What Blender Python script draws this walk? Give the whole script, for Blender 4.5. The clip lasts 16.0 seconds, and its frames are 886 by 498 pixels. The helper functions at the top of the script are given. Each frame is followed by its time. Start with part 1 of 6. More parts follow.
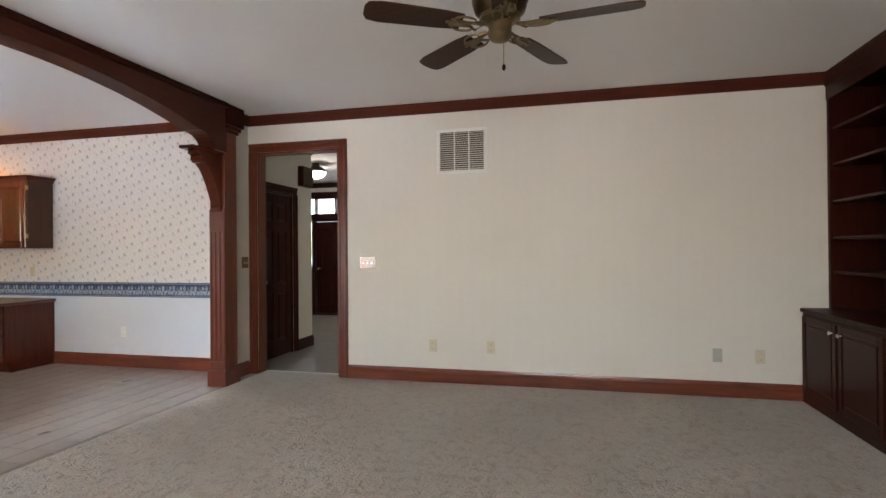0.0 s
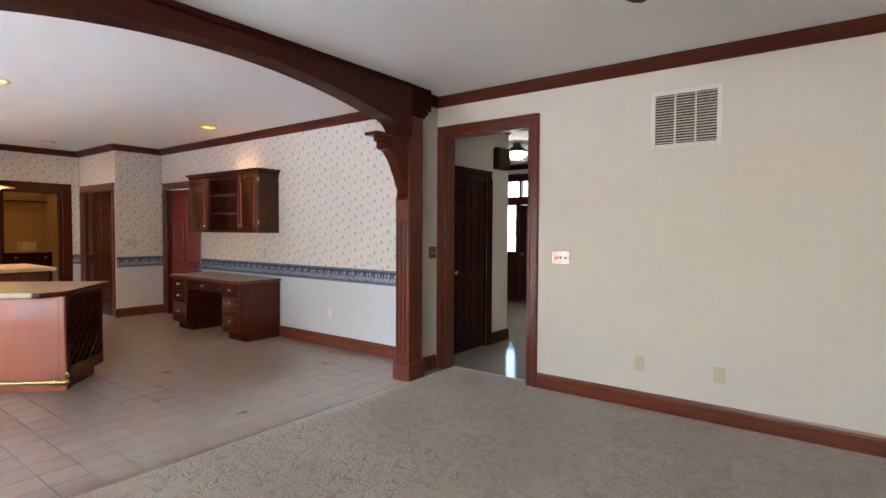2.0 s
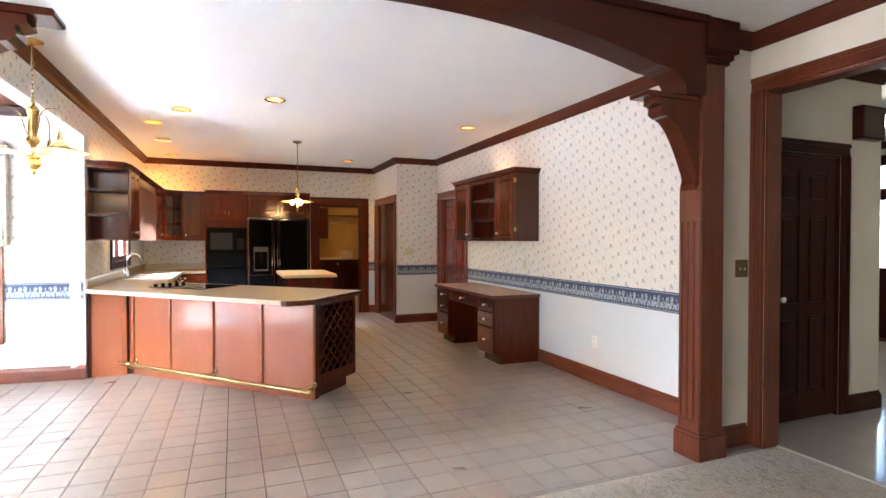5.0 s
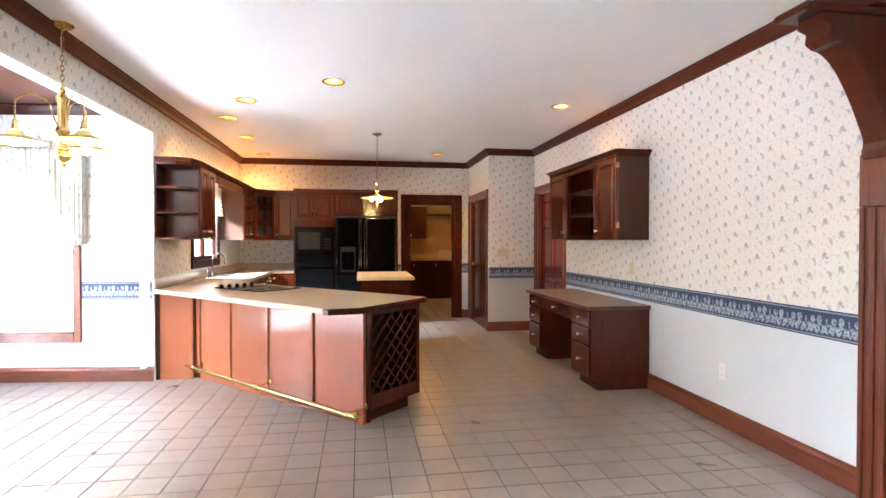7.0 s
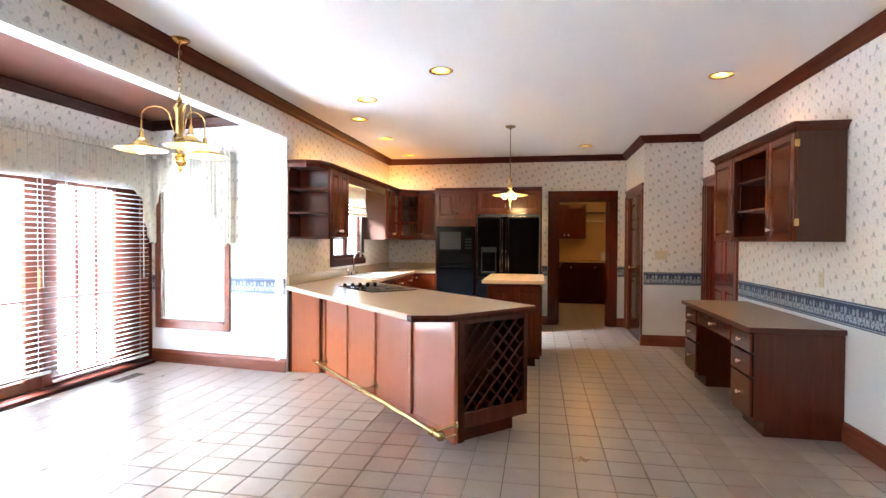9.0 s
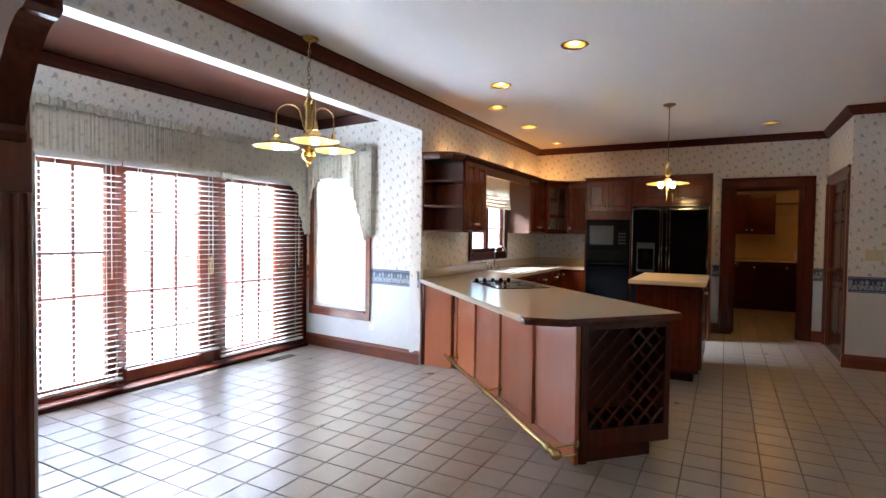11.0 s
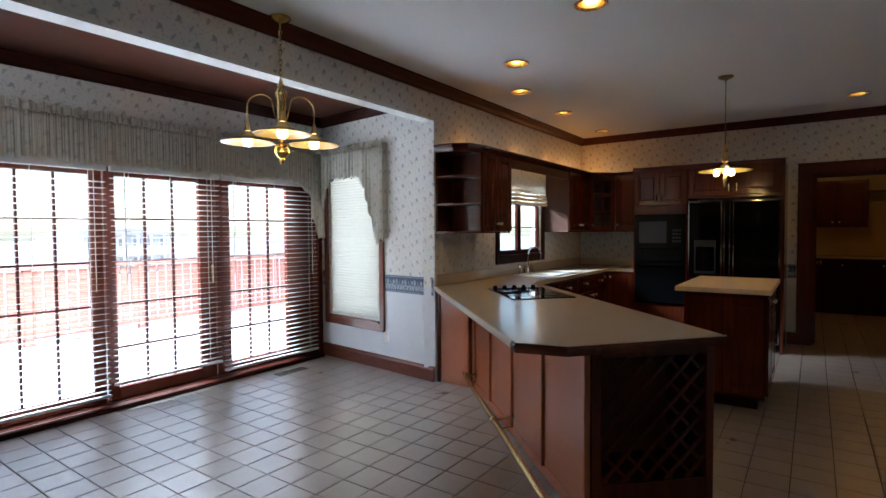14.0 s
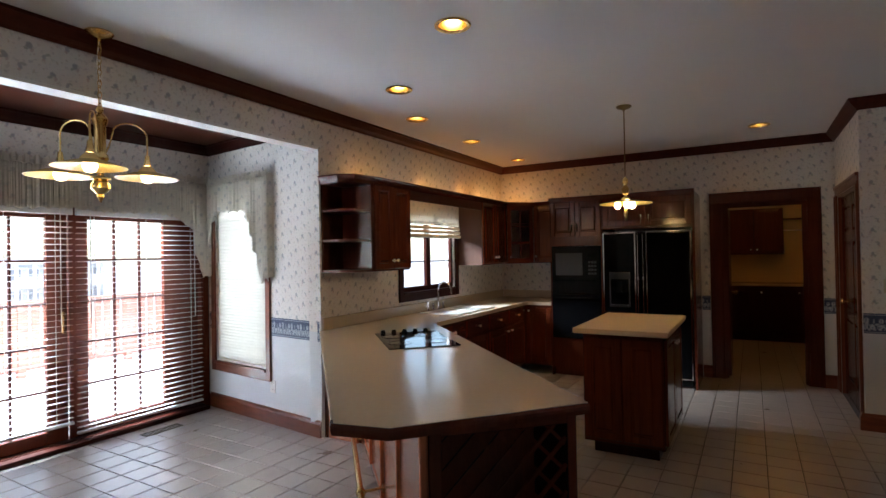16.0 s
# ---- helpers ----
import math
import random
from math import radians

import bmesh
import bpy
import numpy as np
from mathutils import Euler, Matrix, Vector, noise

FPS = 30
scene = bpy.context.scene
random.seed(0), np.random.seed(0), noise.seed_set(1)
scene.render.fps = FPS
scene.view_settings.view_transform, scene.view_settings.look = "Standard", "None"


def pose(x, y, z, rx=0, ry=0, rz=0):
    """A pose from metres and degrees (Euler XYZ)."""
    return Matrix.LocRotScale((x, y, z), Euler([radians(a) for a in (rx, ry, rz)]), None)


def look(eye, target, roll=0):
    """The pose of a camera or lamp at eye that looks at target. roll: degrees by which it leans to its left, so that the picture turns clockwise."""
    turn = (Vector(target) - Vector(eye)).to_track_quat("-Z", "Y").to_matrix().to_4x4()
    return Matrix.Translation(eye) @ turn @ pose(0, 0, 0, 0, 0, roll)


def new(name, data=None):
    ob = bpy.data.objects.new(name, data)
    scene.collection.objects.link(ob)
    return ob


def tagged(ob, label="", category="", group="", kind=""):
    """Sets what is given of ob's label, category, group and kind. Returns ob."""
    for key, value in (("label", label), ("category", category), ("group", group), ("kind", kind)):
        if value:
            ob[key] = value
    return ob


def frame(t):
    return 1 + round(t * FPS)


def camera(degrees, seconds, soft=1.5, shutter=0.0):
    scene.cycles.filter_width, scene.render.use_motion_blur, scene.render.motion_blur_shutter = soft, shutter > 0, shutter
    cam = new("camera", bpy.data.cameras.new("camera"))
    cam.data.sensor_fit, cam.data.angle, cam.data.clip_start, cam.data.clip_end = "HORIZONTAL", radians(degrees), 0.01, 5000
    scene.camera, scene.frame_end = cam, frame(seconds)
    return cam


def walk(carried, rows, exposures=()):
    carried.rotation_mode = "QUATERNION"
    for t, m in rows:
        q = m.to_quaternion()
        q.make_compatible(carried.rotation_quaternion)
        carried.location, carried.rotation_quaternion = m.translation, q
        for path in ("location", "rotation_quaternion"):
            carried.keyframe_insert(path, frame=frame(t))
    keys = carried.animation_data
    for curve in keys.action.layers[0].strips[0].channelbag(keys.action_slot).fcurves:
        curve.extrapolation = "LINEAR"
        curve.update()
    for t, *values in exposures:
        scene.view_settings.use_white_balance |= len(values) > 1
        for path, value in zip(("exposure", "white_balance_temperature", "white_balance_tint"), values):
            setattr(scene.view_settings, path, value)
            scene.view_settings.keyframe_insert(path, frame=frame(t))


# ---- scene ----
cam = camera(80.2, 16.0)
PATH = [
    (0, (0.26, 0.47, 1.29), (-0.21, 2.414, 1.299), -0.5),
    (0.5, (0.265, 0.70, 1.318), (-0.366, 2.598, 1.300), 0.1),
    (1, (0.275, 0.92, 1.356), (-0.521, 2.754, 1.317), 0.4),
    (1.5, (0.185, 1.048, 1.375), (-0.795, 2.791, 1.32), 0.5),
    (2, (0.185, 1.217, 1.409), (-1.016, 2.814, 1.34), 0.3),
    (2.5, (0.128, 1.331, 1.423), (-1.226, 2.802, 1.354), 0.1),
    (3, (-0.013, 1.491, 1.394), (-1.475, 2.855, 1.33), -0.0),
    (3.5, (-0.134, 1.661, 1.397), (-1.711, 2.89, 1.341), -0.0),
    (4, (-0.256, 1.85, 1.385), (-1.943, 2.923, 1.34), -0.1),
    (4.5, (-0.409, 2.066, 1.393), (-2.203, 2.95, 1.354), -0.1),
    (5, (-0.559, 2.235, 1.379), (-2.417, 2.976, 1.346), -0.0),
    (5.2, (-0.61, 2.335, 1.358), (-2.497, 2.998, 1.339), -0.0),
    (7.3, (-1.346, 2.941, 1.359), (-3.333, 3.171, 1.324), -0.0),
    (7.5, (-1.409, 3.019, 1.365), (-3.402, 3.18, 1.329), -0.0),
    (8, (-1.526, 3.134, 1.365), (-3.526, 3.163, 1.326), 0.0),
    (8.5, (-1.623, 3.293, 1.367), (-3.613, 3.098, 1.332), 0.1),
    (9, (-1.703, 3.413, 1.365), (-3.671, 3.054, 1.333), 0.3),
    (9.5, (-1.813, 3.458, 1.341), (-3.756, 2.986, 1.303), 0.5),
    (10, (-1.947, 3.498, 1.345), (-3.838, 2.85, 1.298), 0.7),
    (10.2, (-1.98, 3.512, 1.358), (-3.851, 2.806, 1.307), 0.8),
    (12.3, (-2.271, 3.769, 1.365), (-3.886, 2.591, 1.309), 0.2),
    (12.5, (-2.318, 3.766, 1.353), (-3.933, 2.586, 1.298), 0.2),
    (13, (-2.468, 3.745, 1.344), (-4.038, 2.508, 1.278), -0.1),
    (13.5, (-2.656, 3.716, 1.37), (-4.227, 2.481, 1.293), -0.2),
    (14, (-2.813, 3.721, 1.398), (-4.446, 2.569, 1.33), -0.4),
    (14.5, (-2.966, 3.772, 1.432), (-4.635, 2.67, 1.386), -0.7),
    (15, (-3.147, 3.859, 1.47), (-4.815, 2.756, 1.451), -1.0),
    (15.5, (-3.3, 3.939, 1.494), (-4.979, 2.851, 1.504), -1.0),
    (16, (-3.452, 3.981, 1.51), (-5.177, 2.969, 1.531), -1.0),
]
EXPOSURES = [(0.0, 4.9, 6350, 10), (1.5, 4.97, 6300, 10), (2.5, 5.12, 6250, 10), (3.5, 5.26, 6300, 10), (5.0, 5.5, 6400, 10), (7.5, 5.56, 6250, 10), (9.0, 5.48, 6200, 9), (10.2, 5.0, 6150, 9), (11.2, 4.25, 6100, 8), (12.3, 3.64, 6050, 7), (14.0, 3.06, 6100, 7), (16.0, 3.4, 6300, 9)]
walk(cam, [(t, look(eye, target, roll)) for t, eye, target, roll in PATH], EXPOSURES)

# ---- world and daylight ----
world = bpy.data.worlds.new("sky")
world.use_nodes = True
scene.world = world
sky = world.node_tree.nodes.new("ShaderNodeTexSky")
sky.sky_type, sky.sun_disc = "NISHITA", False
sky.sun_elevation, sky.sun_rotation = radians(43.5), radians(63.4)
sky.air_density, sky.dust_density = 1.0, 1.2
world.node_tree.links.new(sky.outputs[0], world.node_tree.nodes["Background"].inputs[0])
world.node_tree.nodes["Background"].inputs[1].default_value = 0.05
sun_data = bpy.data.lights.new("sun", "SUN")
sun_data.energy, sun_data.angle, sun_data.color = 0.6, radians(10), (1.0, 0.96, 0.90)
sun = new("sun", sun_data)
sun.matrix_world = look((0, 0, 20), (-8.0, -4.0, 11.5))


def lamp(name, kind, place, watts, colour, size=0.05, target=None, spot=100, blend=0.6):
    data = bpy.data.lights.new(name, kind)
    data.energy, data.color = watts, colour
    if kind == "SPOT":
        data.spot_size, data.spot_blend, data.shadow_soft_size = radians(spot), blend, size
    elif kind == "POINT":
        data.shadow_soft_size = size
    ob = new(name, data)
    ob.matrix_world = look(place, target or (place[0], place[1], place[2] - 1))
    return ob


def window_light(name, place, target, width, height, watts, colour=(0.86, 0.93, 1.0)):
    """Skylight that enters through a window's opening."""
    data = bpy.data.lights.new(name, "AREA")
    data.shape, data.size, data.size_y, data.energy, data.color = "RECTANGLE", width, height, watts, colour
    ob = new(name, data)
    ob.matrix_world = look(place, target)
    return ob


WARM = (1.0, 0.56, 0.20)
CEIL = 2.743
CANS = [(-5.915, 2.62), (-6.66, 1.745), (-7.445, 1.389), (-8.573, 1.361), (-9.95, 1.345), (-6.405, 4.88), (-9.553, 4.067)]
CAN_WATTS = [0.32, 0.5, 0.85, 1.1, 1.05, 0.3, 0.8]
for (x, y), w in zip(CANS, CAN_WATTS):
    lamp("can_lamp", "SPOT", (x, y, CEIL + 0.004), w, WARM, 0.03, spot=125, blend=0.7)
PENDANT = (-8.086, 3.067)
lamp("pendant_lamp", "POINT", (PENDANT[0], PENDANT[1], 1.87), 0.8, (1.0, 0.60, 0.20), 0.04)
CHAND = (-4.962, 0.965)
CHAND_ARMS = [53, 173, 293]
ARM = 0.24
for a in CHAND_ARMS:
    lamp("chandelier_lamp", "POINT", (CHAND[0] + ARM * math.cos(radians(a)), CHAND[1] + ARM * math.sin(radians(a)), 1.975), 0.55, (1.0, 0.62, 0.20), 0.035)
lamp("laundry_lamp", "POINT", (-12.3, 4.3, 2.45), 0.45, (1.0, 0.45, 0.12), 0.1)
lamp("foyer_lamp", "POINT", (-3.75, 8.3, 2.45), 0.75, (1.0, 0.9, 0.75), 0.1)
# lamps that stand on the cabinet tops, behind the cornice
for x, y, w in ((-7.2, 0.97, 0.04), (-8.3, 0.97, 0.08), (-9.2, 0.97, 0.12), (-9.7, 0.97, 0.12), (-10.2, 1.1, 0.12), (-6.55, 5.34, 0.055)):
    lamp("cabinet_top_lamp", "POINT", (x, y, 2.24), w, (1.0, 0.43, 0.11), 0.08)
window_light("patio_daylight", (-5.25, -3.4, 4.3), (-5.25, 0.4, 0.8), 4.5, 1.8, 600, (0.78, 0.89, 1.0))
window_light("den_daylight", (0.1, -2.55, 1.45), (0.0, 4, 1.3), 2.2, 1.7, 3.9, (1.0, 0.86, 0.70))
window_light("sink_daylight", (-8.5, 0.1, 2.35), (-8.5, 1.5, 0.9), 1.1, 0.7, 0.6, (0.85, 0.93, 1.0))

# ---- materials ----
def material(name, rough=0.5, metal=0.0, coat=0.0):
    m = bpy.data.materials.new(name)
    m.use_nodes = True
    b = m.node_tree.nodes["Principled BSDF"]
    b.inputs["Roughness"].default_value, b.inputs["Metallic"].default_value = rough, metal
    b.inputs["Coat Weight"].default_value, b.inputs["Coat Roughness"].default_value = coat, 0.12
    return m, m.node_tree.nodes, m.node_tree.links, b


def op(nodes, links, kind, *args, clamp=False):
    n = nodes.new("ShaderNodeMath")
    n.operation, n.use_clamp = kind, clamp
    for i, a in enumerate(args):
        if isinstance(a, (int, float)):
            n.inputs[i].default_value = a
        else:
            links.new(a, n.inputs[i])
    return n.outputs[0]


def mix(nodes, links, fac, a, b):
    n = nodes.new("ShaderNodeMix")
    n.data_type = "RGBA"
    for i, v in ((0, fac), (6, a), (7, b)):
        if isinstance(v, (int, float)):
            n.inputs[i].default_value = v
        elif isinstance(v, tuple):
            n.inputs[i].default_value = (*v, 1)
        else:
            links.new(v, n.inputs[i])
    return n.outputs[2]


def coords(nodes, links, scale=(1, 1, 1)):
    tc, mp = nodes.new("ShaderNodeTexCoord"), nodes.new("ShaderNodeMapping")
    mp.inputs["Scale"].default_value = scale
    links.new(tc.outputs["Object"], mp.inputs[0])
    return mp.outputs[0]


def noise_tex(nodes, links, vec, scale, detail=4, rough=0.5, distort=0.0):
    n = nodes.new("ShaderNodeTexNoise")
    n.inputs["Scale"].default_value, n.inputs["Detail"].default_value = scale, detail
    n.inputs["Roughness"].default_value, n.inputs["Distortion"].default_value = rough, distort
    links.new(vec, n.inputs["Vector"])
    return n.outputs["Fac"]


def ramp(nodes, links, fac, lo, hi):
    n = nodes.new("ShaderNodeMapRange")
    n.inputs[1].default_value, n.inputs[2].default_value = lo, hi
    links.new(fac, n.inputs[0])
    return n.outputs[0]


def bump(nodes, links, bsdf, height, strength, distance=0.01):
    n = nodes.new("ShaderNodeBump")
    n.inputs["Strength"].default_value, n.inputs["Distance"].default_value = strength, distance
    links.new(height, n.inputs["Height"])
    links.new(n.outputs[0], bsdf.inputs["Normal"])


def wood(name, light, dark, rough=0.30, coat=0.25, along="z", spec=0.4):
    m, n, l, b = material(name, rough, 0.0, coat)
    sc = {"z": (9, 9, 0.7), "x": (0.7, 9, 9), "y": (9, 0.7, 9)}[along]
    v = coords(n, l, sc)
    g = noise_tex(n, l, v, 4.0, 6, 0.6, 0.6)
    big = noise_tex(n, l, coords(n, l), 2.2, 3)
    f = ramp(n, l, g, 0.3, 0.72)
    c = mix(n, l, f, dark, light)
    mid = tuple((p + q) * 0.46 for p, q in zip(light, dark))
    c = mix(n, l, ramp(n, l, big, 0.45, 0.8), c, mid)
    l.new(c, b.inputs["Base Color"])
    b.inputs["Specular IOR Level"].default_value = spec
    bump(n, l, b, g, 0.05, 0.004)
    return m


CHERRY_L, CHERRY_D = (0.096, 0.021, 0.0095), (0.062, 0.0125, 0.0062)
WOOD = wood("cherry_wood", CHERRY_L, CHERRY_D, 0.24, 0.2, "z", 0.3)
END_PANEL = wood("matte_brown_end_panel", (0.080, 0.035, 0.022), (0.068, 0.029, 0.018), 0.5, 0.0, "z", 0.25)
DOOR_WOOD = wood("glossy_cherry", (0.140, 0.028, 0.010), (0.080, 0.015, 0.0065), 0.20, 0.5)
DRAWER_WOOD = wood("glossy_cherry_lengthwise", (0.140, 0.028, 0.010), (0.080, 0.015, 0.0065), 0.20, 0.5, "x")
WOOD_X = wood("cherry_wood_lengthwise", CHERRY_L, CHERRY_D, along="x")
WOOD_Y = wood("cherry_wood_crosswise", CHERRY_L, CHERRY_D, along="y")
TRIM_X = wood("stained_trim_lengthwise", (0.21, 0.052, 0.022), (0.10, 0.022, 0.010), along="x")
TRIM_Y = wood("stained_trim_crosswise", (0.21, 0.052, 0.022), (0.10, 0.022, 0.010), along="y")
TRIM = wood("stained_trim", (0.165, 0.040, 0.018), (0.088, 0.020, 0.010))
CROWN_WOOD = wood("stained_crown", (0.105, 0.024, 0.012), (0.064, 0.014, 0.008), 0.42, 0.0, "x", 0.2)
# cherry veneer, its base colour lightened to include glare from the windows
PANEL = wood("glare_lightened_veneer", (0.43, 0.135, 0.058), (0.395, 0.120, 0.051), 0.26, 0.4)
RED = wood("red_stained_door", (0.23, 0.024, 0.016), (0.14, 0.012, 0.010), 0.25, 0.5)
# dark stain, lowered further so that the colour also holds dim light
DARK = wood("dark_stained_wood_shaded", (0.044, 0.009, 0.005), (0.026, 0.005, 0.003), 0.35, 0.0, spec=0.12)
NOOK_WOOD = wood("stained_nook_ceiling", (0.105, 0.029, 0.014), (0.070, 0.018, 0.009), 0.4, 0.0, "x", 0.2)
FANWOOD = wood("walnut_fan_blade", (0.055, 0.022, 0.013), (0.028, 0.011, 0.007), 0.45, 0.0, "x", 0.2)


def paint(name, colour, rough=0.6, var=0.04, scale=3.0, grain=0.05):
    m, n, l, b = material(name, rough)
    v = coords(n, l)
    f = noise_tex(n, l, v, scale, 5)
    c = mix(n, l, f, tuple(k * (1 - var) for k in colour), tuple(min(1, k * (1 + var)) for k in colour))
    l.new(c, b.inputs["Base Color"])
    bump(n, l, b, noise_tex(n, l, v, 220, 2), grain, 0.002)
    return m


CEILING = paint("ceiling_paint", (0.78, 0.77, 0.77), 0.85, 0.02, 1.5, 0.2)
WHITE = paint("white_paint", (0.78, 0.77, 0.74), 0.45)
CREAM_PLASTIC = paint("ivory_plastic", (0.62, 0.56, 0.40), 0.35)
GREY_PLASTIC = paint("grey_plastic", (0.42, 0.41, 0.37), 0.4)
VENT_WHITE = paint("white_enamel", (0.80, 0.79, 0.76), 0.4)
BLACK = paint("black_appliance", (0.005, 0.005, 0.005), 0.16, 0.1, 4, 0.0)
DARK_PLASTIC = paint("charcoal_plastic", (0.012, 0.012, 0.013), 0.35, 0.05, 6, 0.0)
BLACK_GLASS = paint("black_glass", (0.003, 0.003, 0.0035), 0.04, 0.1, 4, 0.0)
GREYGLASS = paint("grey_screen_glass", (0.036, 0.036, 0.038), 0.12, 0.05, 6, 0.0)
COUNTER = paint("beige_laminate", (0.56, 0.465, 0.355), 0.2, 0.05, 60, 0.02)
DESK_TOP = paint("tan_laminate", (0.40, 0.30, 0.23), 0.26, 0.06, 60, 0.02)
SINK_WHITE = paint("white_porcelain", (0.75, 0.74, 0.71), 0.15, 0.02, 3, 0.0)
FABRIC = paint("shade_fabric", (0.78, 0.72, 0.62), 0.9, 0.05, 40, 0.3)
CORD = paint("white_cord", (0.7, 0.7, 0.68), 0.6)
BLIND = paint("blind_slat_enamel", (0.66, 0.66, 0.68), 0.35, 0.03, 5, 0.0)
# darker than the ground, to bounce less daylight onto the ceiling
PATIO = paint("dimmed_patio_concrete", (0.44, 0.43, 0.42), 0.9, 0.12, 2.0, 0.3)
GROUT = paint("grey_grout", (0.085, 0.072, 0.062), 0.9, 0.15, 30, 0.3)
OUT_GROUND = paint("pale_concrete", (0.62, 0.61, 0.60), 0.9, 0.1, 1.2, 0.3)
SIDING = paint("pale_siding", (0.60, 0.61, 0.63), 0.8)
# roof and window colours of the far houses, paled to paint in haze
ROOFING = paint("haze_paled_roofing", (0.42, 0.42, 0.44), 0.9, 0.15, 8)
HAZE_PALED_GLASS = paint("haze_paled_window_glass", (0.30, 0.32, 0.35), 0.3)
BRICK_RED = paint("redwood_stain", (0.27, 0.105, 0.075), 0.8, 0.2, 6)

for m in (BLACK, BLACK_GLASS):
    m.node_tree.nodes["Principled BSDF"].inputs["Specular IOR Level"].default_value = 0.1


def metal(name, colour, rough):
    m, n, l, b = material(name, rough, 1.0)
    f = noise_tex(n, l, coords(n, l), 30, 4)
    l.new(mix(n, l, f, tuple(k * 0.85 for k in colour), colour), b.inputs["Base Color"])
    return m


BRASS = metal("polished_brass", (0.66, 0.46, 0.18), 0.25)
OLD_BRASS = metal("aged_brass", (0.24, 0.18, 0.10), 0.35)
CHROME = metal("chrome", (0.8, 0.8, 0.82), 0.1)
PALE_BRASS = metal("pale_polished_brass", (0.74, 0.62, 0.40), 0.14)
# silver, with the colour darkened to dim the window light it reflects
PLATE_METAL = metal("darkened_silver_plate", (0.30, 0.28, 0.25), 0.18)
BRONZE = metal("dark_bronze", (0.10, 0.085, 0.06), 0.45)


def glow(name, colour, strength):
    m, n, l, b = material(name, 0.5)
    b.inputs["Base Color"].default_value = (*colour, 1)
    b.inputs["Emission Color"].default_value = (*colour, 1)
    b.inputs["Emission Strength"].default_value = strength
    return m


BULB = glow("lit_bulb", (1.0, 0.74, 0.36), 2.4)
CAN_BULB = glow("lit_reflector_bulb", (1.0, 0.74, 0.36), 2.6)
CAN_DISH = metal("gold_reflector", (0.85, 0.58, 0.20), 0.3)
GLOBE = glow("lit_globe", (1.0, 0.95, 0.85), 0.5)

# opaque lamp shade; the yellow base colour puts the bulbs' glow into it
m, n, l, b = material("glow_tinted_shade", 0.25)
b.inputs["Base Color"].default_value = (0.85, 0.74, 0.50, 1)
b.inputs["Transmission Weight"].default_value = 0.0
b.inputs["Subsurface Weight"].default_value = 0.0
l.new(mix(n, l, noise_tex(n, l, coords(n, l), 12), (0.84, 0.64, 0.24), (0.78, 0.57, 0.20)), b.inputs["Base Color"])
SHADE = m

m, n, l, b = material("window_glass", 0.02)
g = n.new("ShaderNodeBsdfTransparent")
gl = n.new("ShaderNodeBsdfGlossy")
gl.inputs["Roughness"].default_value = 0.02
lw = n.new("ShaderNodeLayerWeight")
lw.inputs[0].default_value = 0.5
ms = n.new("ShaderNodeMixShader")
l.new(op(n, l, "MULTIPLY_ADD", op(n, l, "POWER", lw.outputs["Facing"], 4.0), 0.7, 0.05), ms.inputs[0])
l.new(g.outputs[0], ms.inputs[1])
l.new(gl.outputs[0], ms.inputs[2])
l.new(ms.outputs[0], n["Material Output"].inputs[0])
GLASS = m


def translucent(name, colour, amount):
    m, n, l, b = material(name, 0.9)
    v = coords(n, l)
    f = noise_tex(n, l, v, 35, 4)
    c = mix(n, l, f, tuple(k * 0.9 for k in colour), colour)
    t, ms = n.new("ShaderNodeBsdfTranslucent"), n.new("ShaderNodeMixShader")
    l.new(c, b.inputs["Base Color"])
    l.new(c, t.inputs[0])
    ms.inputs[0].default_value = amount
    l.new(b.outputs[0], ms.inputs[1])
    l.new(t.outputs[0], ms.inputs[2])
    l.new(ms.outputs[0], n["Material Output"].inputs[0])
    return m


ROLLER = translucent("ivory_pleated_shade", (0.80, 0.74, 0.62), 0.58)


